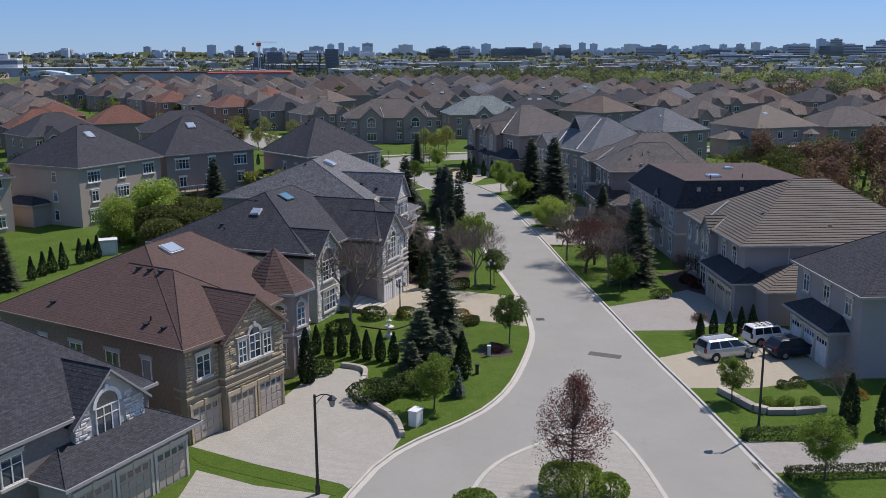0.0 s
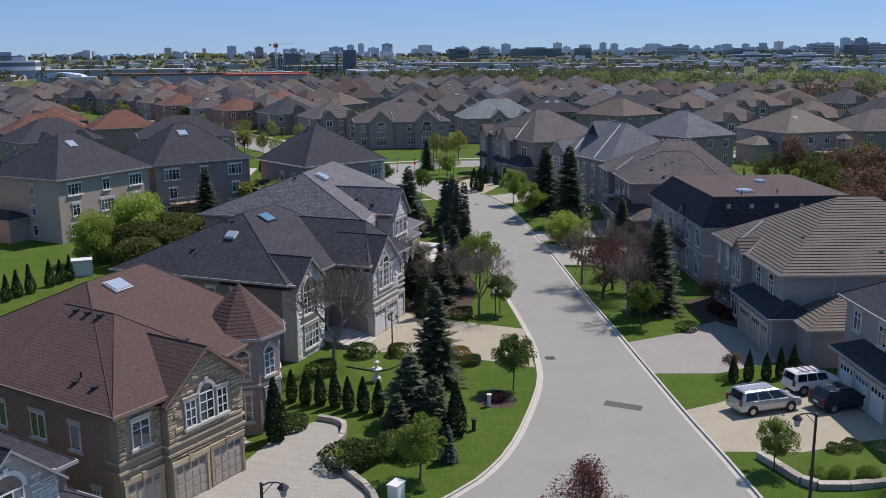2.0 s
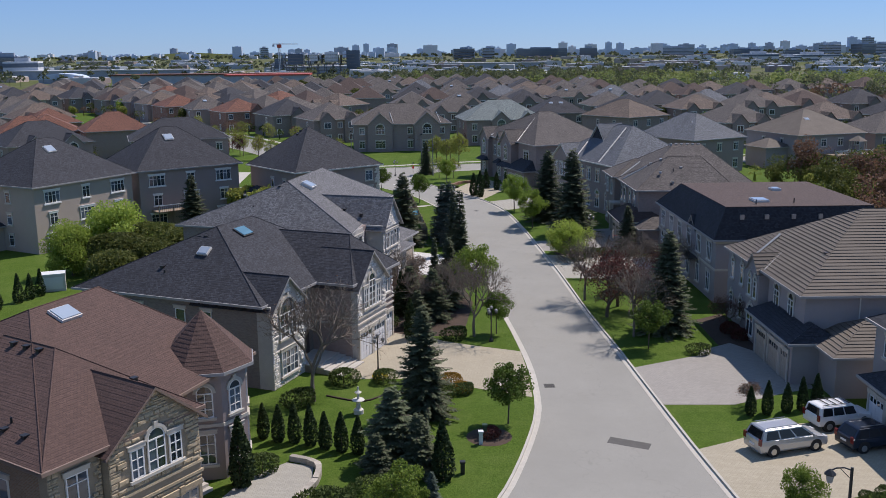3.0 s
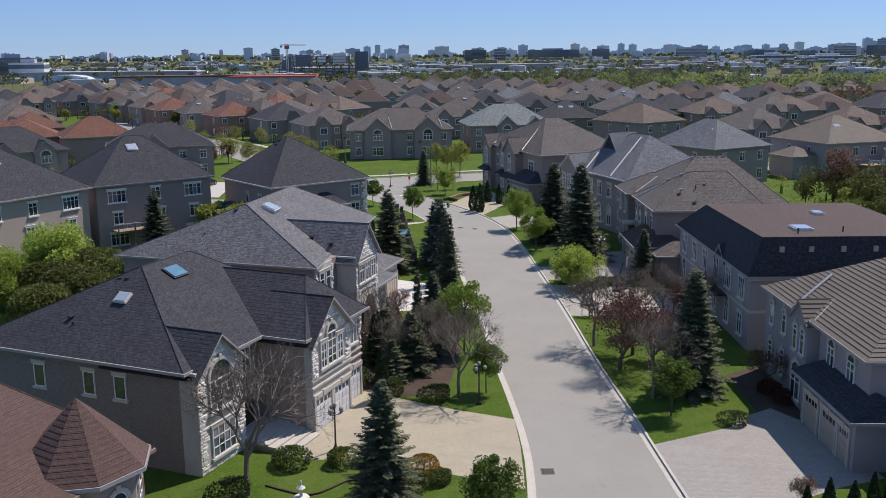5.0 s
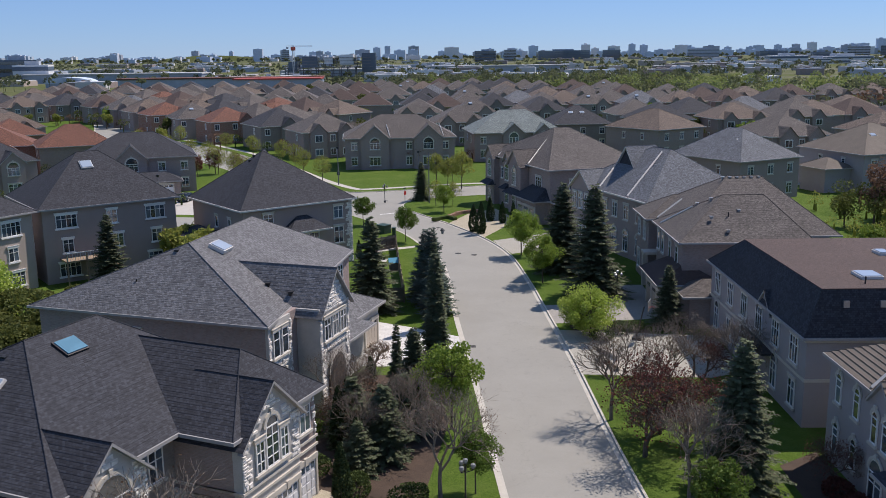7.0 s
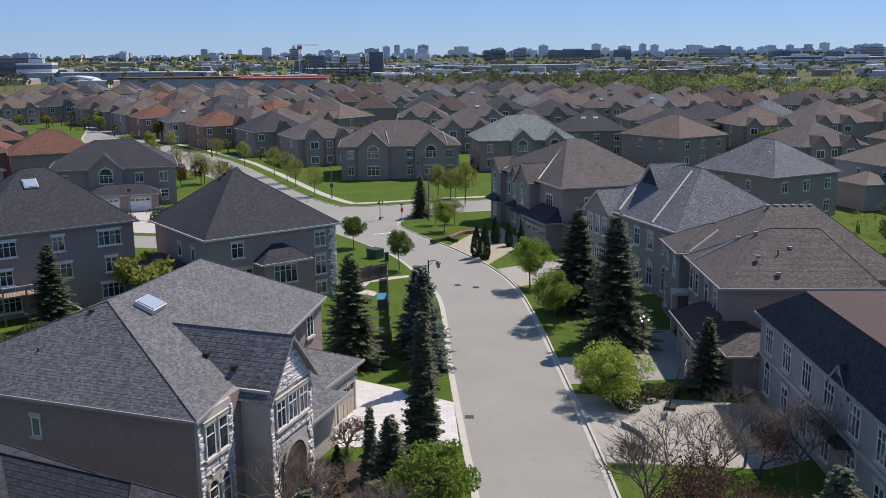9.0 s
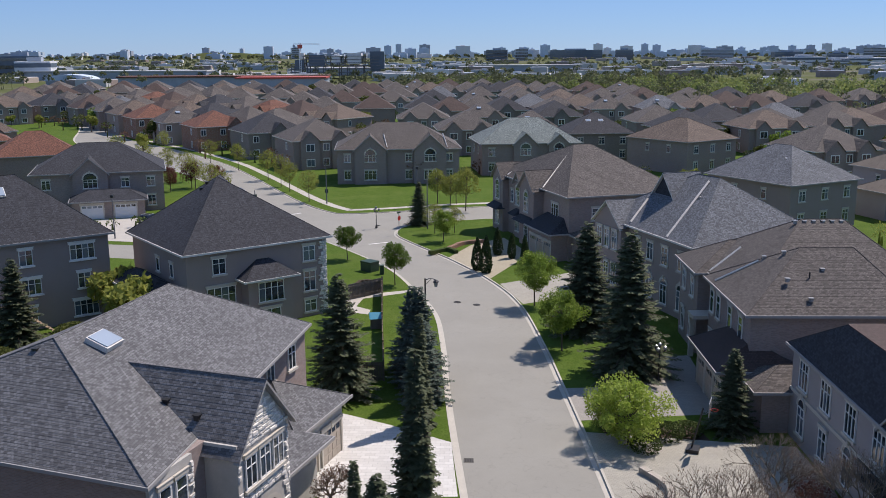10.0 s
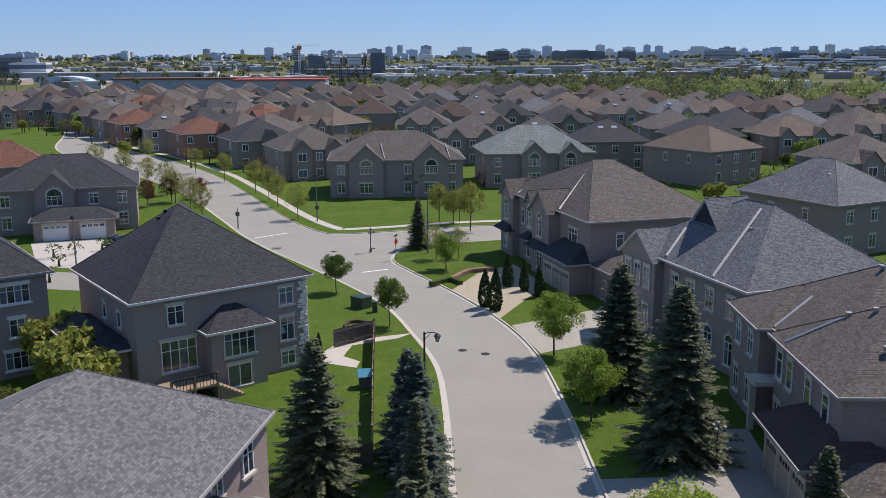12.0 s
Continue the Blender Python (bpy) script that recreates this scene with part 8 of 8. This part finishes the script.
# south side of the cross street
for k, x, y, rz in ((5, -92, 262, 205), (5, -104, 290, 212), (4, -116, 316, 214), (0, -130, 338, 214), (3, -144, 358, 214)):
    put_far(k, x, y, rz)
row(-30, 318, -140, 440, 140, (0, 3, 1, 4, 2, 0, 6), 17)
row(-20, 340, 40, 350, 5, (0, 3, 1, 6), 17)
row(70, 300, 170, 330, 12, (4, 0, 2, 1), 19)
row(-10, 375, 130, 395, 5, (2, 1, 0, 3, 6, 4), 17)
row(60, 340, 150, 360, 188, (0, 1, 6, 3, 4), 18)
row(-40, 345, -150, 470, -38, (4, 2, 5, 0, 1), 17)
row(-60, 400, 120, 425, 185, (0, 3, 2, 1, 0, 6, 4), 17)
row(-70, 430, 120, 455, 5, (0, 2, 0, 1, 3, 0, 4), 16.5)
row(-90, 480, 100, 500, 185, (3, 0, 1, 2, 0, 6), 16.5)
row(-120, 510, 90, 530, 5, (0, 1, 4, 0, 2, 3), 16.5)
row(-160, 430, -80, 520, 140, (0, 3, 4, 2), 17)
row(-260, 300, -130, 440, 42, (5, 0, 4, 1, 3), 19)
row(-290, 330, -160, 470, 220, (0, 3, 2, 1, 4), 18)
row(-320, 400, -180, 520, 42, (0, 1, 3, 4, 2), 18)
row(-200, 230, -105, 300, 40, (4, 0, 5, 3), 20)
row(-190, 170, -120, 235, 45, (1, 3, 0), 20)
row(-150, 90, -110, 150, 55, (0, 5, 1), 20)
row(120, 250, 210, 290, 15, (4, 5, 0, 2), 22)
row(130, 210, 220, 240, 190, (0, 4, 1), 22)
row(110, 420, 210, 450, 10, (4, 2, 0), 20)
row(-200, 540, 60, 560, 185, (0, 1, 3, 2, 0, 4), 17)
row(-230, 575, 40, 590, 5, (0, 3, 2, 0, 1), 17)
row(66, 246, 140, 268, 14, (0, 4, 1, 3), 20)
row(-6, 300, 30, 304, 5, (0, 3), 18)
row(60, 318, 130, 334, 190, (1, 0, 4), 18)
row(-190, 300, -150, 350, 42, (0, 5, 3), 18)
for k, t in enumerate(FAR):
    if k not in used:
        put_far(k, -170 - 20 * k, 140, 40)

# far side streets
for k, (x0, y0, x1, y1) in enumerate(((-40, 365, 140, 384), (-80, 418, 120, 442), (-100, 470, 100, 490))):
    sheet("road_far_%d" % (k + 1), [(x0, y0), (x1, y1), (x1, y1 + 8), (x0, y0 + 8)], "asphalt", 0.004 + k * 0.002, "grey side street between far houses", "road")


# ---- far trees, woods ----
def clump_mesh(name, seed, r, h, n, s, mat):
    rng = random.Random(seed)
    b = Builder()
    cores = [(rng.uniform(-0.5, 0.5) * r, rng.uniform(-0.5, 0.5) * r, h * rng.uniform(0.4, 0.8), r * rng.uniform(0.35, 0.6)) for _ in range(7)]
    for i in range(n):
        cx, cy, cz, cr = rng.choice(cores)
        d = Vector((rng.gauss(0, 1), rng.gauss(0, 1), rng.gauss(0, 0.8))).normalized() * cr * rng.uniform(0.7, 1.05)
        leaf(b, Vector((cx, cy, cz)) + d, s * rng.uniform(0.6, 1.3), rng)
    b2 = Builder()
    b2.tube((0, 0, 0), (0, 0, h * 0.6), 0.2, 0.08, 5)
    for cx, cy, cz, cr in cores[:4]:
        b2.tube((0, 0, h * 0.25), (cx, cy, cz), 0.1, 0.03, 4)
    return b2, b


def far_tree(label, seed, r, h, n, s, mat, spots, group):
    st, cr = clump_mesh("tree", seed, r, h, n, s, mat)
    t = thing("tree", label, "tree", None, group)
    part("trunk", st, "bark", t)
    part("crown", cr, mat, t)
    put_all(t, spots, -0.02, seed, group)


def scatter(n, x0, x1, y0, y1, seed, smin=0.7, smax=1.3):
    rng = random.Random(seed)
    return [(rng.uniform(x0, x1), rng.uniform(y0, y1), rng.uniform(smin, smax)) for _ in range(n)]


far_tree("garden tree in fresh green leaf among houses", 71, 3.0, 7.0, 900, 0.3, "leaf_bright", scatter(20, -160, 160, 300, 560, 1) + scatter(16, 70, 150, 228, 320, 5, 0.5, 0.9), "trees between far houses")
far_tree("garden tree in olive leaf among houses", 72, 2.8, 7.5, 900, 0.3, "leaf_olive", scatter(22, -200, 160, 300, 560, 2) + scatter(16, 30, 150, 228, 320, 6, 0.5, 0.9) + scatter(10, -130, -60, 150, 260, 7, 0.5, 0.8), "trees between far houses")
far_tree("yellow-green garden tree among houses", 73, 2.2, 5.5, 800, 0.25, "leaf_yellow", [(35, 236, 1.0), (47, 238, 1.0), (41, 234, 0.6), (-24, 150, 1.3), (-28, 157, 1.2), (-21, 147, 1.2), (-25, 154, 1.1), (64, 170, 1.0), (70, 160, 0.9), (58, 152, 0.8)] + scatter(14, -160, 120, 300, 420, 3), "trees between far houses")
far_tree("bronze spring tree behind the houses", 74, 3.6, 9.5, 1600, 0.22, "leaf_brown", [(66, 150, 1.1), (72, 142, 1.2), (60, 138, 1.0), (78, 160, 1.2), (84, 150, 1.3), (70, 128, 1.1), (62, 122, 1.0), (90, 168, 1.2), (80, 130, 1.2), (58, 112, 0.9), (96, 182, 1.1), (54, 130, 0.8), (104, 196, 1.0), (112, 208, 1.1), (88, 140, 1.1)] + scatter(14, 62, 120, 96, 180, 11, 0.6, 1.0), "ravine trees")
far_tree("olive green spring tree behind the houses", 75, 3.4, 8.5, 1500, 0.24, "leaf_olive", [(56, 146, 0.9), (64, 164, 1.0), (74, 172, 1.1), (86, 178, 1.0), (52, 118, 0.8), (96, 160, 1.2), (104, 174, 1.1), (116, 190, 1.2), (60, 178, 0.7), (68, 184, 0.8)] + scatter(16, 60, 120, 96, 180, 12, 0.5, 0.9), "ravine trees")
far_tree("bright green tree behind the houses", 76, 2.4, 5.0, 1200, 0.22, "leaf_bright", [(50, 150, 0.9), (54, 156, 0.9), (48, 144, 0.7), (60, 160, 0.9), (-70, 250, 0.9), (-64, 160, 0.9), (-75, 175, 1.0), (-88, 190, 0.9)], "ravine trees")


def wood(name, label, seed, n, region, mat, s, h, leaves=84):
    """A far wood: many ragged leaf clumps in one sheet of stuff."""
    rng = random.Random(seed)
    b = Builder()
    for i in range(n):
        x, y = region(rng)
        hh, r = h * rng.uniform(0.6, 1.15), h * rng.uniform(0.3, 0.5)
        for k in range(leaves):
            d = Vector((rng.gauss(0, 1), rng.gauss(0, 1), abs(rng.gauss(0, 1)))).normalized() * r * rng.uniform(0.75, 1.1)
            leaf(b, Vector((x, y, hh - r)) + d, s * rng.uniform(0.6, 1.4), rng)
        b.tube((x, y, 0), (x, y, hh * 0.6), 0.25, 0.1, 3)
    tagged(part(name, b, mat), label, "woodland", kind="stuff")


def patch_region(x0, x1, y0, y1):
    return lambda r: (r.uniform(x0, x1), r.uniform(y0, y1))


# leaf_wood and leaf_far bring the haze of distance as leaf colour
wood("woodland", "band of fresh green ravine trees beyond the houses", 81, 330, lambda r: (lambda f: (130 + f * 420 + r.uniform(-40, 40), 560 + f * 40 + r.uniform(-120, 60) - f * 120))(r.random()), "leaf_wood", 0.65, 11)
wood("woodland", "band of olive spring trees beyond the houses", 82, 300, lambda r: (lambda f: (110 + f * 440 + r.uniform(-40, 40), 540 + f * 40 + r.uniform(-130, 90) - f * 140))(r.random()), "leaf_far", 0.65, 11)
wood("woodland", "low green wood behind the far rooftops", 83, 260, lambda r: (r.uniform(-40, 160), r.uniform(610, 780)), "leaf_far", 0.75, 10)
wood("woodland", "fresh green trees behind the far rooftops", 84, 160, lambda r: (r.uniform(-20, 200), r.uniform(600, 760)), "leaf_wood", 0.75, 9)
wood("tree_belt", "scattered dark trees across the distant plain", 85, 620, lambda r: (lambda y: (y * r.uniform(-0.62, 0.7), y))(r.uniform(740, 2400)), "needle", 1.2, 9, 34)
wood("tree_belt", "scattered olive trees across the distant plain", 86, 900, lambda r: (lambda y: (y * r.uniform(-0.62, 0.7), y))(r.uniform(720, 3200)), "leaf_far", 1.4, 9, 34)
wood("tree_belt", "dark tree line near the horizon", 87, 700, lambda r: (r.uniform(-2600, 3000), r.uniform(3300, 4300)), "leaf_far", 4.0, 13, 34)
def garden_spots(x0, x1, y0, y1):
    """Anywhere in a block of gardens but on the cross street."""
    def pick(r):
        while True:
            x, y = r.uniform(x0, x1), r.uniform(y0, y1)
            # the street's middle line bends off to the north-west
            if abs((x + 13.8) * 0.765 + (y - 223.7) * 0.644) > 13 or x > -6 or y > 380:
                return x, y
    return pick


wood("garden_planting", "bushes and small trees in the gardens between far houses", 95, 260, garden_spots(-150, 130, 285, 540), "leaf_olive", 0.3, 4.6)
wood("garden_planting", "brown leafless bushes in the gardens between far houses", 96, 200, garden_spots(-150, 140, 250, 480), "leaf_brown", 0.22, 4.4)
wood("garden_planting", "dark evergreen bushes in the gardens between far houses", 97, 140, garden_spots(-120, 130, 285, 500), "hedge", 0.25, 3.6)
wood("garden_planting", "leafing bushes behind the nearer houses", 98, 34, lambda r: (r.uniform(34, 100), r.uniform(228, 262)), "leaf_olive", 0.16, 3.6)
wood("garden_planting", "bare bushes and small trees behind the nearer houses", 99, 40, lambda r: (r.uniform(72, 120), r.uniform(190, 240)), "leaf_brown", 0.13, 4.2)
wood("garden_planting", "bushes in the gardens beyond the side street", 100, 46, lambda r: (r.uniform(-120, -66), r.uniform(160, 250)), "leaf_olive", 0.15, 3.4)
wood("garden_planting", "low bushes behind the second row of houses", 101, 20, lambda r: (r.uniform(-62, -40), r.uniform(176, 206)), "hedge", 0.14, 2.4)


wood("tree_belt", "bare brown ravine trees near the houses", 88, 150, lambda r: (r.uniform(150, 320), r.uniform(200, 420)), "leaf_brown", 0.6, 10)


wood("ravine_thicket", "bare brown and bronze thicket in the ravine", 102, 110, lambda r: (lambda y: (58 + (y - 110) * 0.28 + r.uniform(-9, 60), y))(r.uniform(104, 205)), "leaf_brown", 0.16, 6.4)
wood("ravine_thicket", "fresh olive green bushes along the ravine edge", 103, 100, lambda r: (lambda y: (50 + (y - 110) * 0.2 + r.uniform(-4, 50), y))(r.uniform(108, 196)), "leaf_olive", 0.16, 4.8)
wood("ravine_thicket", "yellow-green low bushes along the ravine edge", 104, 60, lambda r: (lambda y: (46 + (y - 110) * 0.2 + r.uniform(-3, 14), y))(r.uniform(128, 196)), "leaf_yellow", 0.13, 3.0)


# ---- distant buildings ----
def tower(x, y, w, d, h, mat, label, floors=True, name="tower_block"):
    t = thing(name, label, "building", pose(x, y, 0, 0, 0, row_rng.uniform(-20, 20)), "distant buildings")
    b = Builder()
    b.prism([(-w / 2, -d / 2), (w / 2, -d / 2), (w / 2, d / 2), (-w / 2, d / 2)], 0, h)
    part("wall", b, mat, t)
    r = Builder()
    r.prism([(-w * 0.2, -d * 0.2), (w * 0.2, -d * 0.2), (w * 0.2, d * 0.2), (-w * 0.2, d * 0.2)], h, h + 4)
    part("roof_plant", r, "tower_grey", t)
    if floors:
        g_ = Builder()
        n = max(2, int(h / 7))
        for i in range(n):
            z = h * (i + 0.35) / n
            g_.box(-w / 2 - 0.2, w / 2 + 0.2, -d / 2 - 0.3, d / 2 + 0.2, z, z + h / n * 0.45)
        tagged(part("window_band", g_, "glass" if mat != "tower_pale" else "tower_dark", t), kind="stuff")
    return t


tr = random.Random(5)
# named groups on the skyline: bearing (tangent), distance, width, height
for bx, dist, w, h, mat in ((0.035, 2600, 70, 52, "tower_dark"), (0.06, 2650, 40, 56, "tower_grey"), (0.115, 3000, 200, 50, "tower_dark"), (0.165, 2700, 60, 50, "tower_dark"), (0.26, 2800, 110, 48, "tower_grey"), (0.33, 2600, 90, 36, "tower_dark"), (0.42, 2900, 60, 54, "tower_grey"), (0.455, 2600, 60, 54, "tower_dark"), (0.475, 2700, 70, 58, "tower_grey"), (0.505, 2600, 55, 50, "tower_pale"), (0.53, 2800, 110, 62, "tower_grey"), (0.46, 3400, 26, 98, "tower_grey"), (0.51, 3600, 30, 92, "tower_grey"), (-0.175, 3600, 36, 75, "tower_grey"), (0.38, 2400, 50, 30, "tower_dark")):
    tower(bx * dist, dist, w * 0.8, 40, h * 0.56, mat, "distant office or apartment block on the skyline")
for i in range(30):
    f = tr.random()
    bx = -0.5 + 1.15 * f
    dist = tr.uniform(3600, 4300)
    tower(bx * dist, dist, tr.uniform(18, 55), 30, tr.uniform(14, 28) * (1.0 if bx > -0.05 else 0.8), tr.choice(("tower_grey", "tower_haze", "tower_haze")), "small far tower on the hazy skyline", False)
for i in range(7):
    tower((0.56 + 0.018 * i) * 3900, 3900, 34, 30, 50 + (i * 37) % 20, "tower_grey", "slim apartment tower in a far cluster", False)
# the hazy city beyond, too many blocks to count; the haze is cladding colour
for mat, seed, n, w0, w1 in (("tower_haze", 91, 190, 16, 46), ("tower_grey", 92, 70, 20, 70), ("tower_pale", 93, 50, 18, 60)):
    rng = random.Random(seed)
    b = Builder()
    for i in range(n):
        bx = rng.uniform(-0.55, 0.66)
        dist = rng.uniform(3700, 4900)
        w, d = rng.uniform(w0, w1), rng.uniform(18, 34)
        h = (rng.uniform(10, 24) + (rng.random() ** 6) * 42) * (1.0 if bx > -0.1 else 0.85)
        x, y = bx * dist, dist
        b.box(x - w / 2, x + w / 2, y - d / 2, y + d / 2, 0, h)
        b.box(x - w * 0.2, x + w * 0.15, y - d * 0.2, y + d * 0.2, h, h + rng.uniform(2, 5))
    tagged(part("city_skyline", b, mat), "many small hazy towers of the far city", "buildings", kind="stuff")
# low pale industrial sheds
for i in range(230):
    y = tr.uniform(760, 1500) if i % 2 else tr.uniform(1400, 3000)
    x = y * tr.uniform(-0.62, 0.7)
    w = tr.uniform(14, 46) * (1 if y < 1500 else 1.5)
    b = Builder()
    h = tr.uniform(4, 8)
    dd = tr.uniform(12, 28)
    b.prism([(-w / 2, -dd / 2), (w / 2, -dd / 2), (w / 2, dd / 2), (-w / 2, dd / 2)], 0, h)
    b.prism([(-w * 0.2, -dd * 0.2), (-w * 0.05, -dd * 0.2), (-w * 0.05, 0), (-w * 0.2, 0)], h, h + 2)
    t = tagged(part("warehouse", b, tr.choice(("tower_pale", "tower_grey", "stucco_beige", "shed_white", "brick_grey")), None, "", pose(x, y, -0.02, 0, 0, tr.uniform(-14, 14))), "low pale industrial building on the plain", "building", "distant warehouses")
    r = Builder()
    r.prism([(-w / 2 + 0.8, -dd / 2 + 0.8), (w / 2 - 0.8, -dd / 2 + 0.8), (w / 2 - 0.8, dd / 2 - 0.8), (-w / 2 + 0.8, dd / 2 - 0.8)], h, h + 0.5)
    part("flat_roof", r, tr.choice(("shed_white", "shed_white", "tower_grey")), t)
# white office block with ribbon windows
for x, y, w, h, d in ((555, 1620, 60, 14, 40), (655, 1640, 90, 12, 40), (605, 1620, 30, 9, 40), (-421, 1000, 34, 18, 24)):
    tower(x, y, w, d, h, "tower_pale", "white office building with dark ribbon windows", True, "office_building")
tower(-455, 1040, 40, 24, 23, "tower_dark", "dark glass office building", True, "office_building")
# arched hall
t = thing("arched_hall", "low hall with a curved pale metal roof", "building", pose(-322, 850, 0, 0, 0, 8) @ Matrix.Diagonal((0.66, 0.66, 0.6, 1)))
b = Builder()
b.prism([(-28, -18), (28, -18), (28, 18), (-28, 18)], 0, 6)
part("wall", b, "tower_grey", t)
b = Builder()
for k in range(10):
    a0, a1 = math.pi * k / 10, math.pi * (k + 1) / 10
    p = lambda a, y: (-30 * math.cos(a), y, 6 + 8 * math.sin(a))
    b.face(p(a0, -19), p(a1, -19), p(a1, 19), p(a0, 19))
b.face(*[(-30 * math.cos(math.pi * k / 10), -19, 6 + 8 * math.sin(math.pi * k / 10)) for k in range(11)])
part("curved_roof", b, "tower_haze", t)
# long low red and pale sheds
for x, y, w, mat, rz in ((-170, 760, 150, "sh_red", 4), (-120, 720, 60, "crane_red", 3), (-330, 980, 180, "shed_white", -3), (-120, 1100, 120, "shed_white", 2), (60, 1250, 180, "shed_white", 0)):
    t = thing("warehouse", "long low shed roof on the plain", "building", pose(x, y, 0, 0, 0, rz), "distant warehouses")
    b = Builder()
    b.prism([(-w / 2, -12), (w / 2, -12), (w / 2, 12), (-w / 2, 12)], 0, 8)
    part("wall", b, "tower_grey", t)
    b = Builder()
    b.prism([(-w / 2 - 1, -13), (w / 2 + 1, -13), (w / 2 + 1, 13), (-w / 2 - 1, 13)], 8, 9)
    part("roof", b, mat, t)

# building under construction and tower crane
t = thing("construction_block", "half-built dark concrete block with open floors", "building", pose(-121, 1000, 0, 0, 0, 3) @ Matrix.Diagonal((0.85, 0.85, 0.7, 1)))
for k in range(7):
    b = Builder()
    w0, w1 = (-52, 52) if k < 4 else (-38, 50)
    b.box(w0, w1, -16, 16, 4 + k * 4.4, 4.6 + k * 4.4)
    part("floor_slab", b, "scaffold", t)
    c = Builder()
    for j in range(12):
        xx = w0 + 2 + j * (w1 - w0 - 4) / 11
        for yy in (-14, 14):
            c.box(xx - 0.5, xx + 0.5, yy - 0.5, yy + 0.5, k * 4.4 + 0.2, 4 + k * 4.4)
    tagged(part("column", c, "scaffold", t), kind="stuff")
for x0, x1, z0, z1, mat in ((-30, -12, 18, 33, "tower_dark"), (14, 30, 20, 35, "tower_pale"), (40, 56, 8, 37, "tower_dark"), (-4, 6, 22, 32, "tower_pale"), (-46, -36, 12, 26, "tower_dark")):
    b = Builder()
    b.box(x0, x1, -15, 12, z0, z1)
    part("core_wall", b, mat, t)
t = thing("tower_crane", "red and white tower crane over the building site", "crane", pose(-154, 985, 0, 0, 0, 20) @ Matrix.Diagonal((0.8, 0.8, 0.66, 1)))
b = Builder()
for sx in (-1, 1):
    for sy in (-1, 1):
        b.box(sx - 0.25, sx + 0.25, sy - 0.25, sy + 0.25, 0, 52)
for k in range(17):
    b.box(-1.2, 1.2, -1.2, -0.9, k * 3, k * 3 + 0.4)
    b.box(-1.2, 1.2, 0.9, 1.2, k * 3 + 1.5, k * 3 + 1.9)
part("mast", b, "crane_white", t)
b = Builder()
b.box(-2.6, 2.6, -2.2, 2.2, 44, 49)
part("cab", b, "crane_red", t)
b = Builder()
b.box(-8, 24, -0.5, -0.1, 49, 49.5)
b.box(-8, 24, 0.1, 0.5, 49, 49.5)
b.box(-8, 24, -0.2, 0.2, 50.6, 51)
for k in range(14):
    b.tube((-8 + k * 2.3, -0.3, 49.2), (-6.8 + k * 2.3, 0, 50.8), 0.12, 0.12, 3)
part("jib", b, "crane_white", t)
b = Builder()
b.box(-8.5, -6, -1, 1, 46, 49)
part("counterweight", b, "tower_grey", t)
# low hill on the horizon
b = Builder()
n = 60
for i in range(n):
    x0, x1 = -2600 + i * 60, -2600 + (i + 1) * 60
    hh = lambda x: 6 + 14 * math.exp(-((x + 1050) / 420) ** 2) + 6 * math.sin(x * 0.01)
    b.face((x0, 4200, 0), (x1, 4200, 0), (x1, 4300, hh(x1)), (x0, 4300, hh(x0)))
tagged(part("backdrop_hill", b, "leaf_olive"), "low dark wooded rise on the horizon", "hill", kind="structure")


# ---- stonework ----
for job in STONE_JOBS:
    par, mm, w, h, holes, mat, singles, gab, seed = job[:9]
    stone_wall(par, mm, w, h, holes, mat, singles, gab, seed, job[9] if len(job) > 9 else 0.0)
